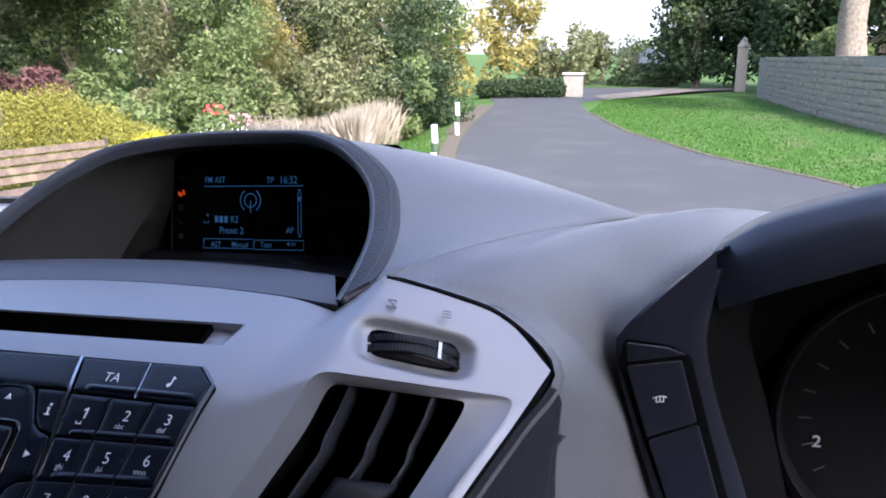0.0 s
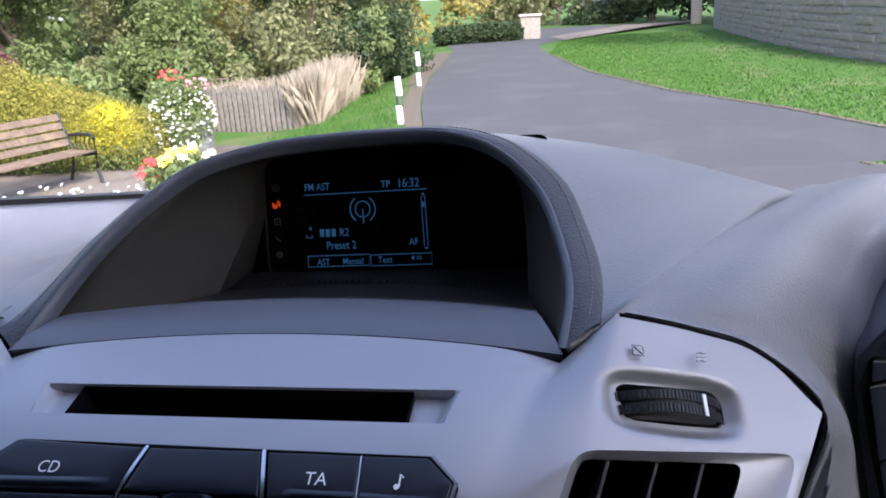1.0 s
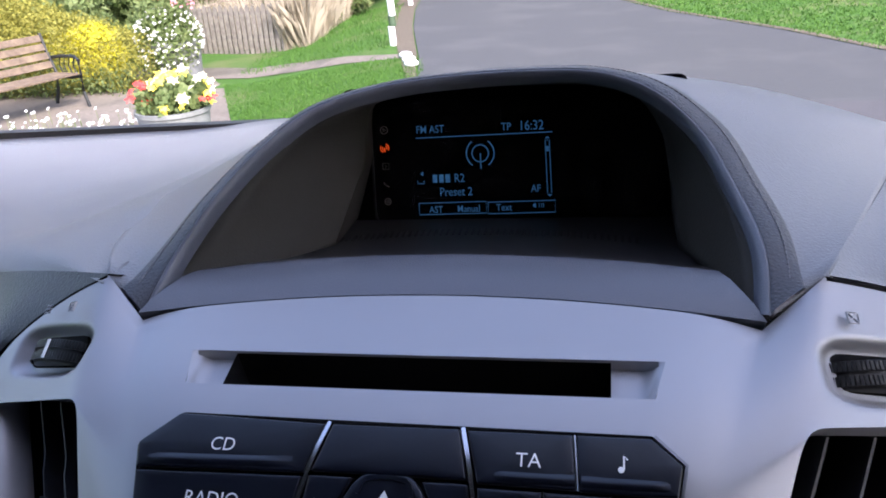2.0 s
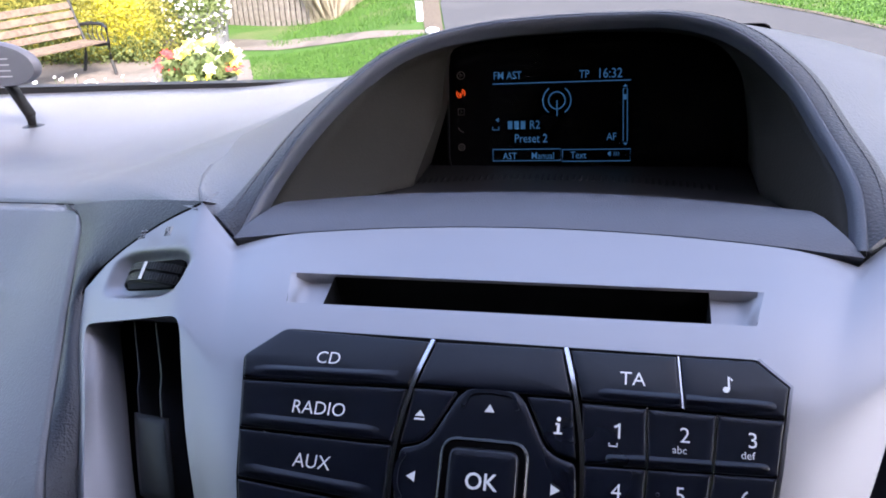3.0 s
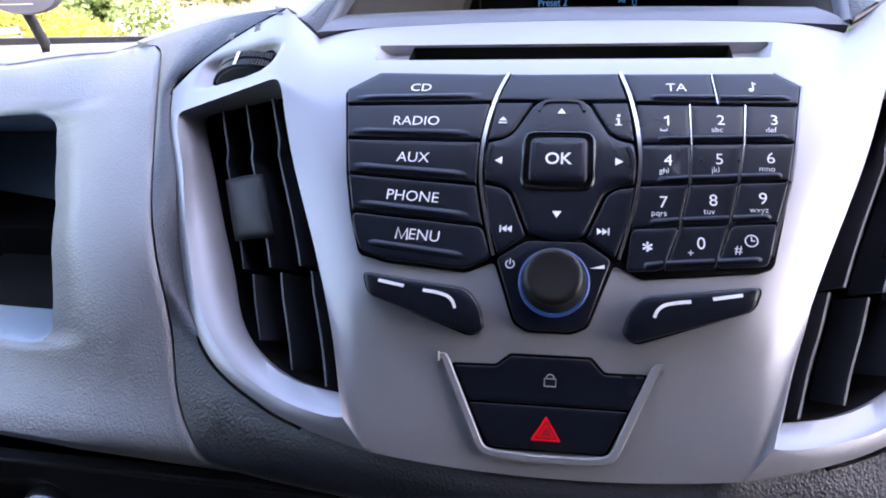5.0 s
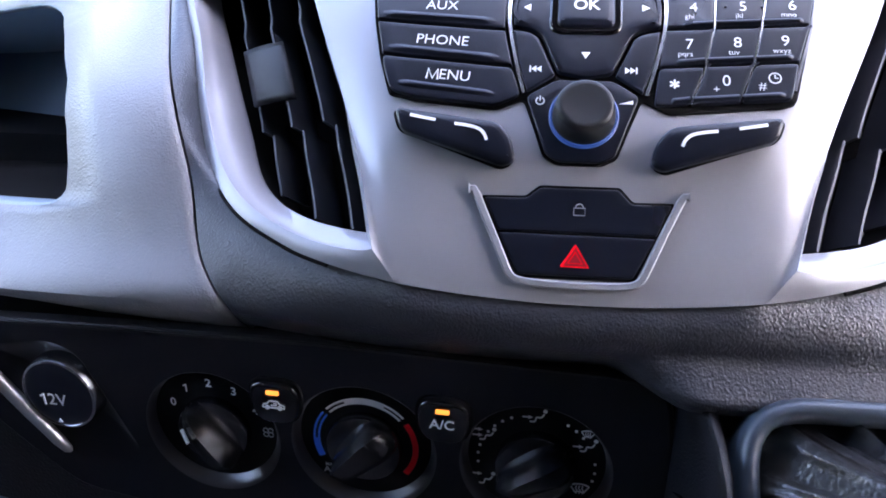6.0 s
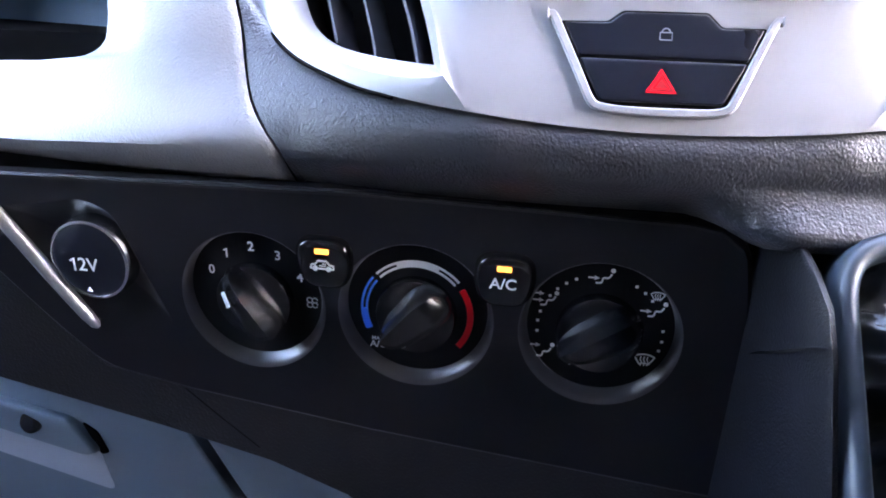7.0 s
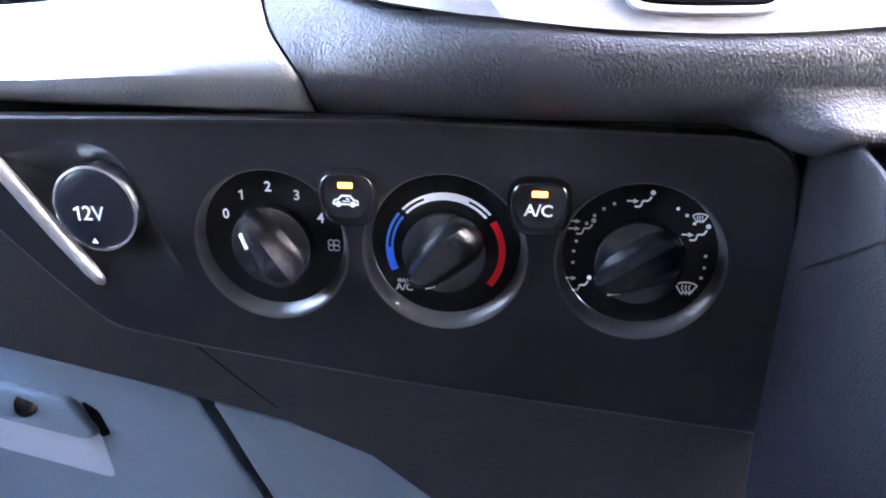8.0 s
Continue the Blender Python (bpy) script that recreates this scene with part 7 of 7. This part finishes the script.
bench()
fence = thing("picket_fence", (-6.2, 13.0, -.4), "weathered grey wooden picket fence", "fence")
for _k in range(21):
    _x = -7.35 + .105 * _k
    _y = 13.15 - .017 * _k
    _g = ground_z(_x, _y)
    _hh = .80 + .02 * math.sin(_k * 2.3)
    _v = [(_x + a, _y + d, _g + z) for d in (0, .022) for a, z in ((-.036, 0), (.036, 0), (.036, _hh - .05), (0, _hh), (-.036, _hh - .05))]
    part("picket", (_v, [(0, 1, 2, 3, 4)[::-1], (5, 6, 7, 8, 9), (0, 5, 6, 1)[::-1], (1, 6, 7, 2)[::-1], (2, 7, 8, 3)[::-1], (3, 8, 9, 4)[::-1], (4, 9, 5, 0)[::-1]]), PICKET, fence, smooth=0)
for _z in (.2, .60):
    part("rail", box(-7.45, -5.15, 13.17, 13.21, -.38 + _z, -.32 + _z), PICKET, fence)
POST_BAND = plastic("faded_green_band", (0.05, 0.085, 0.045), 0.6)
for _x, _y in ((-2.9, 11.15), (-3.75, 15.8)):
    mk = thing("marker_post", (_x, _y, ground_z(_x, _y)), "leaning white roadside marker post with a faded green band", "marker post", "marker posts")
    _b = ground_z(_x, _y)
    for _z0, _z1, _m in ((-.02, .26, PRINT), (.26, .40, POST_BAND), (.40, .66, PRINT)):
        part("post_section", lathe([(.048, 0), (.048, _z1 - _z0)], (_x + .02 * (.66 - _z0) * -1, _y, _b + _z0), (-.05, 0, 1), 12), _m, mk, "white painted section" if _m is PRINT else "faded green band")
for _k in range(3):
    _x, _y = -2.28 - .10 * _k, 9.55 + .28 * _k
    st = thing("edging_stone", (_x, _y, ground_z(_x, _y)), "small whitewashed stone at the lane edge", "stone", "edging stones")
    _rng = random.Random(_k)
    _bm = bmesh.new()
    bmesh.ops.create_icosphere(_bm, subdivisions=2, radius=.07)
    for _v in _bm.verts:
        _v.co = Vector((_v.co.x * 1.3, _v.co.y, _v.co.z * .7)) * _rng.uniform(.85, 1.15) + Vector((_x, _y, ground_z(_x, _y) + .03))
    part("stone_body", _bm, PRINT, st, smooth=60)


def blooms(points, r, material, name, parent, petals=6):
    geos = []
    rng = random.Random(len(points) * 7 + 3)
    for x, y, z in points:
        n = Vector((rng.gauss(0, .5), -.8 + rng.gauss(0, .4), .9)).normalized()
        u = n.orthogonal().normalized()
        w = n.cross(u)
        c = Vector((x, y, z))
        s = r * rng.uniform(.7, 1.25)
        vs, fs = [c + n * s * .3], []
        for k in range(petals):
            a0, a1, am = (2 * math.pi * (k + d) / petals for d in (0, .98, .5))
            vs += [c + (u * math.cos(a0) + w * math.sin(a0)) * s * .55, c + (u * math.cos(am) + w * math.sin(am)) * s - n * s * .1, c + (u * math.cos(a1) + w * math.sin(a1)) * s * .55]
            fs.append((0, 1 + 3 * k, 2 + 3 * k, 3 + 3 * k))
        geos.append((vs, fs))
    return part(name, join(*geos), material, parent, smooth=0)


P_YELLOW = matter("yellow_petals", (.80, .58, .03), (.88, .74, .12), 20, .6, 0)
P_CREAM = matter("cream_petals", (.82, .74, .42), (.88, .82, .58), 20, .6, 0)
P_RED = matter("red_petals", (.62, .03, .03), (.78, .10, .08), 20, .6, 0)
P_PINK = matter("pink_petals", (.66, .16, .24), (.80, .36, .44), 20, .6, 0)
P_WHITE = matter("white_petals", (.66, .66, .62), (.80, .80, .77), 20, .6, 0)
LEAD = matter("grey_planter", (.15, .155, .155), (.22, .225, .225), 10, .7, .3, .004)


def cloud_points(n, c, r, seed):
    rng = random.Random(seed)
    out = []
    while len(out) < n:
        d = Vector((rng.gauss(0, 1), rng.gauss(0, 1), rng.gauss(0, 1))).normalized()
        if d.z > -.45 and d.y < .6:
            out.append((c[0] + d.x * r[0], c[1] + d.y * r[1], c[2] + d.z * r[2]))
    return out


_x, _y = -3.98, 6.95
_g = ground_z(_x, _y)
tub = thing("flower_tub", (_x, _y, _g), "round grey tub overflowing with yellow and red begonias", "planter")
part("tub", lathe([(.25, 0), (.30, .02), (.335, .40), (.350, .41), (.350, .45), (.325, .45), (.31, .36)], (_x, _y, _g), (0, 0, 1), 40), LEAD, tub, "weathered grey tub")
part("leaves", leaf_cloud([(_x, _y, _g + .52, .34, .32, .17), (_x + .15, _y, _g + .6, .2, .2, .14)], 1500, .045, 201), F_GREEN, tub, smooth=0)
blooms(cloud_points(20, (_x + .06, _y - .02, _g + .55), (.33, .30, .22), 202), .062, P_YELLOW, "yellow_blooms", tub)
blooms(cloud_points(18, (_x + .12, _y, _g + .62), (.30, .26, .18), 203), .055, P_CREAM, "cream_blooms", tub)
blooms(cloud_points(9, (_x - .27, _y - .03, _g + .56), (.12, .16, .14), 204) + cloud_points(3, (_x + .38, _y, _g + .50), (.08, .1, .06), 205), .055, P_RED, "red_blooms", tub)
_x, _y = -6.2, 10.95
_g = ground_z(_x, _y)
tall = thing("tall_planter", (_x, _y, _g), "tall dark planter covered in white flowers with pink geraniums on top", "planter")
part("tub", lathe([(.30, 0), (.36, .05), (.40, .50), (.42, .52), (.42, .56), (.38, .56)], (_x, _y, _g), (0, 0, 1), 32), LEAD, tall, "weathered grey planter")
part("leaves", leaf_cloud([(_x, _y - .06, _g + .62, .48, .42, .40), (_x - .04, _y - .05, _g + .98, .40, .34, .22), (_x + .02, _y - .18, _g + .36, .40, .34, .30)], 7000, .032, 211), F_GREEN, tall, smooth=0)
blooms(cloud_points(230, (_x, _y - .06, _g + .62), (.50, .44, .42), 212) + cloud_points(120, (_x + .02, _y - .18, _g + .36), (.42, .36, .32), 215), .024, P_WHITE, "white_blooms", tall, 5)
blooms(cloud_points(16, (_x - .12, _y - .05, _g + 1.20), (.18, .14, .10), 213), .034, P_RED, "red_blooms", tall)
blooms(cloud_points(22, (_x + .30, _y - .05, _g + 1.06), (.20, .12, .10), 214), .03, P_PINK, "pink_blooms", tall)
daisies = thing("white_daisies", (-5.4, 7.4, -.4), "loose patch of white daisies on thin stems", "flowers")
_rng = random.Random(77)
_pts = [(x, y, ground_z(x, y) + _rng.uniform(.12, .32)) for x, y in [(_rng.uniform(-6.6, -4.6), _rng.uniform(6.8, 7.9)) for _ in range(190)]]
part("stems", join(*[tube([(x, y, ground_z(x, y)), (x + .01, y, (z + ground_z(x, y)) / 2), (x, y, z)], .003, 4) for x, y, z in _pts]), F_GREEN, daisies, smooth=0)
blooms(_pts, .026, P_WHITE, "white_blooms", daisies)

# Brick house corner at the garden's edge.
BRICK = matter("red_brick", (.30, .13, .08), (.42, .20, .13), 12, .9, .3, .004)
house = thing("brick_house", (-11.4, 10.9, -.4), "red brick house corner with a pale eave", "house")
_hw = part("wall", box(-14.5, -10.12, 10.45, 10.72, -.45, 2.55), MORTAR, house, "brick wall")
part("eave", box(-14.7, -9.95, 10.15, 10.85, 2.55, 2.72), PRINT, house, "white eave board")
part("roof", ([(-14.7, 10.1, 2.72), (-9.95, 10.1, 2.72), (-9.95, 14.0, 4.6), (-14.7, 14.0, 4.6), (-14.7, 14.0, 2.7), (-9.95, 14.0, 2.7)], [(0, 1, 2, 3), (1, 5, 2), (0, 3, 4), (3, 2, 5, 4)]), matter("roof_tiles", (.16, .10, .08), (.24, .16, .12), 7), house, smooth=0)
_bw, _bh = .215, .065
_bmesh = mesh_of("brick", box(-_bw / 2, _bw / 2, -.012, 0, -_bh / 2, _bh / 2), BRICK, 0)
for _r in range(38):
    for _c2 in range(6):
        _x = -10.12 - _bw / 2 - (_bw + .01) * _c2 - (.1125 if _r % 2 else 0)
        _o = new("brick", _bmesh)
        _o.location = (_x, 10.45, -.40 + (_bh + .01) * (_r + .5))
        _o.parent = _hw
        _o.matrix_parent_inverse = Matrix()

# Stone wall along the far lawn: a core with single stones proud of the joints.
WALL = [(3.6, 31.2), (3.85, 27.0), (4.09, 23.6), (4.51, 19.9), (5.3, 16.8), (6.8, 14.0), (9.5, 11.0)]
_wl = spline([(x, y, 0) for x, y in WALL], 60)
wall_east = thing("wall_east", (4.0, 19.5, 0), "old coursed stone wall edging the lawn", "wall", kind="structure")


def wall_top(t):
    return 1.40 + .30 * t


_rows = []
for _k, _p in enumerate(_wl):
    _t2 = (_wl[min(60, _k + 1)] - _wl[max(0, _k - 1)]).normalized()
    _nn = Vector((_t2.y, -_t2.x, 0))
    _nn = _nn if _nn.x < 0 else -_nn
    _top = wall_top(_k / 60)
    _rows.append([_p + _nn * .02 + Vector((0, 0, -.1)), _p + _nn * .02 + Vector((0, 0, _top)), _p - _nn * .38 + Vector((0, 0, _top)), _p - _nn * .38 + Vector((0, 0, -.1))])
core = part("wall_core", loft(_rows), MORTAR, wall_east)
_rng = random.Random(9)
_shapes = []
for _k in range(10):
    _w, _hh = _rng.uniform(.26, .46) / 2, .075
    _o = rounded([(-_w, -_hh + _rng.uniform(0, .012)), (_w, -_hh + _rng.uniform(0, .012)), (_w - _rng.uniform(0, .03), _hh), (-_w + _rng.uniform(0, .03), _hh - _rng.uniform(0, .015))], .02, 2)
    _shapes.append((_w, mesh_of("stone", plate(_o, lambda a, b, h: Vector((a, -h, b)), -.02, .035, .018, 1), STONE, 30)))
_count = 0
for _r in range(9):
    _s = 1.2 + _rng.uniform(0, .2)
    while _s < 14.5 and _count < 298:
        _w, _me = _rng.choice(_shapes)
        _f = _s / (60 * (_wl[1] - _wl[0]).length) * 60
        _i = min(58, int(_f))
        _p = _wl[_i].lerp(_wl[_i + 1], _f - _i)
        _t2 = (_wl[_i + 1] - _wl[_i]).normalized()
        _o = new("stone", _me)
        _o.matrix_world = Matrix.Translation((_p.x, _p.y, .085 + (.158 + .016 * _f / 60) * _r)) @ Matrix.Rotation(math.atan2(_t2.y, _t2.x), 4, "Z") @ Matrix.Rotation(_rng.uniform(-.06, .06), 4, "Y") @ Matrix.Diagonal((_rng.uniform(.8, 1.06), _rng.uniform(.6, 1.6), _rng.uniform(.72, 1.05), 1))
        _o.parent = core
        _o.matrix_parent_inverse = Matrix()
        _s += 2 * _w + .025
        _count += 1


# The van stands on the camber: everything that belongs to it leans with it.
bpy.context.view_layer.update()
for _ob in list(scene.objects):
    if _ob.parent is None and _ob.name.split(".")[0] in VAN_THINGS:
        _ob.matrix_world = CAMBER @ _ob.matrix_world
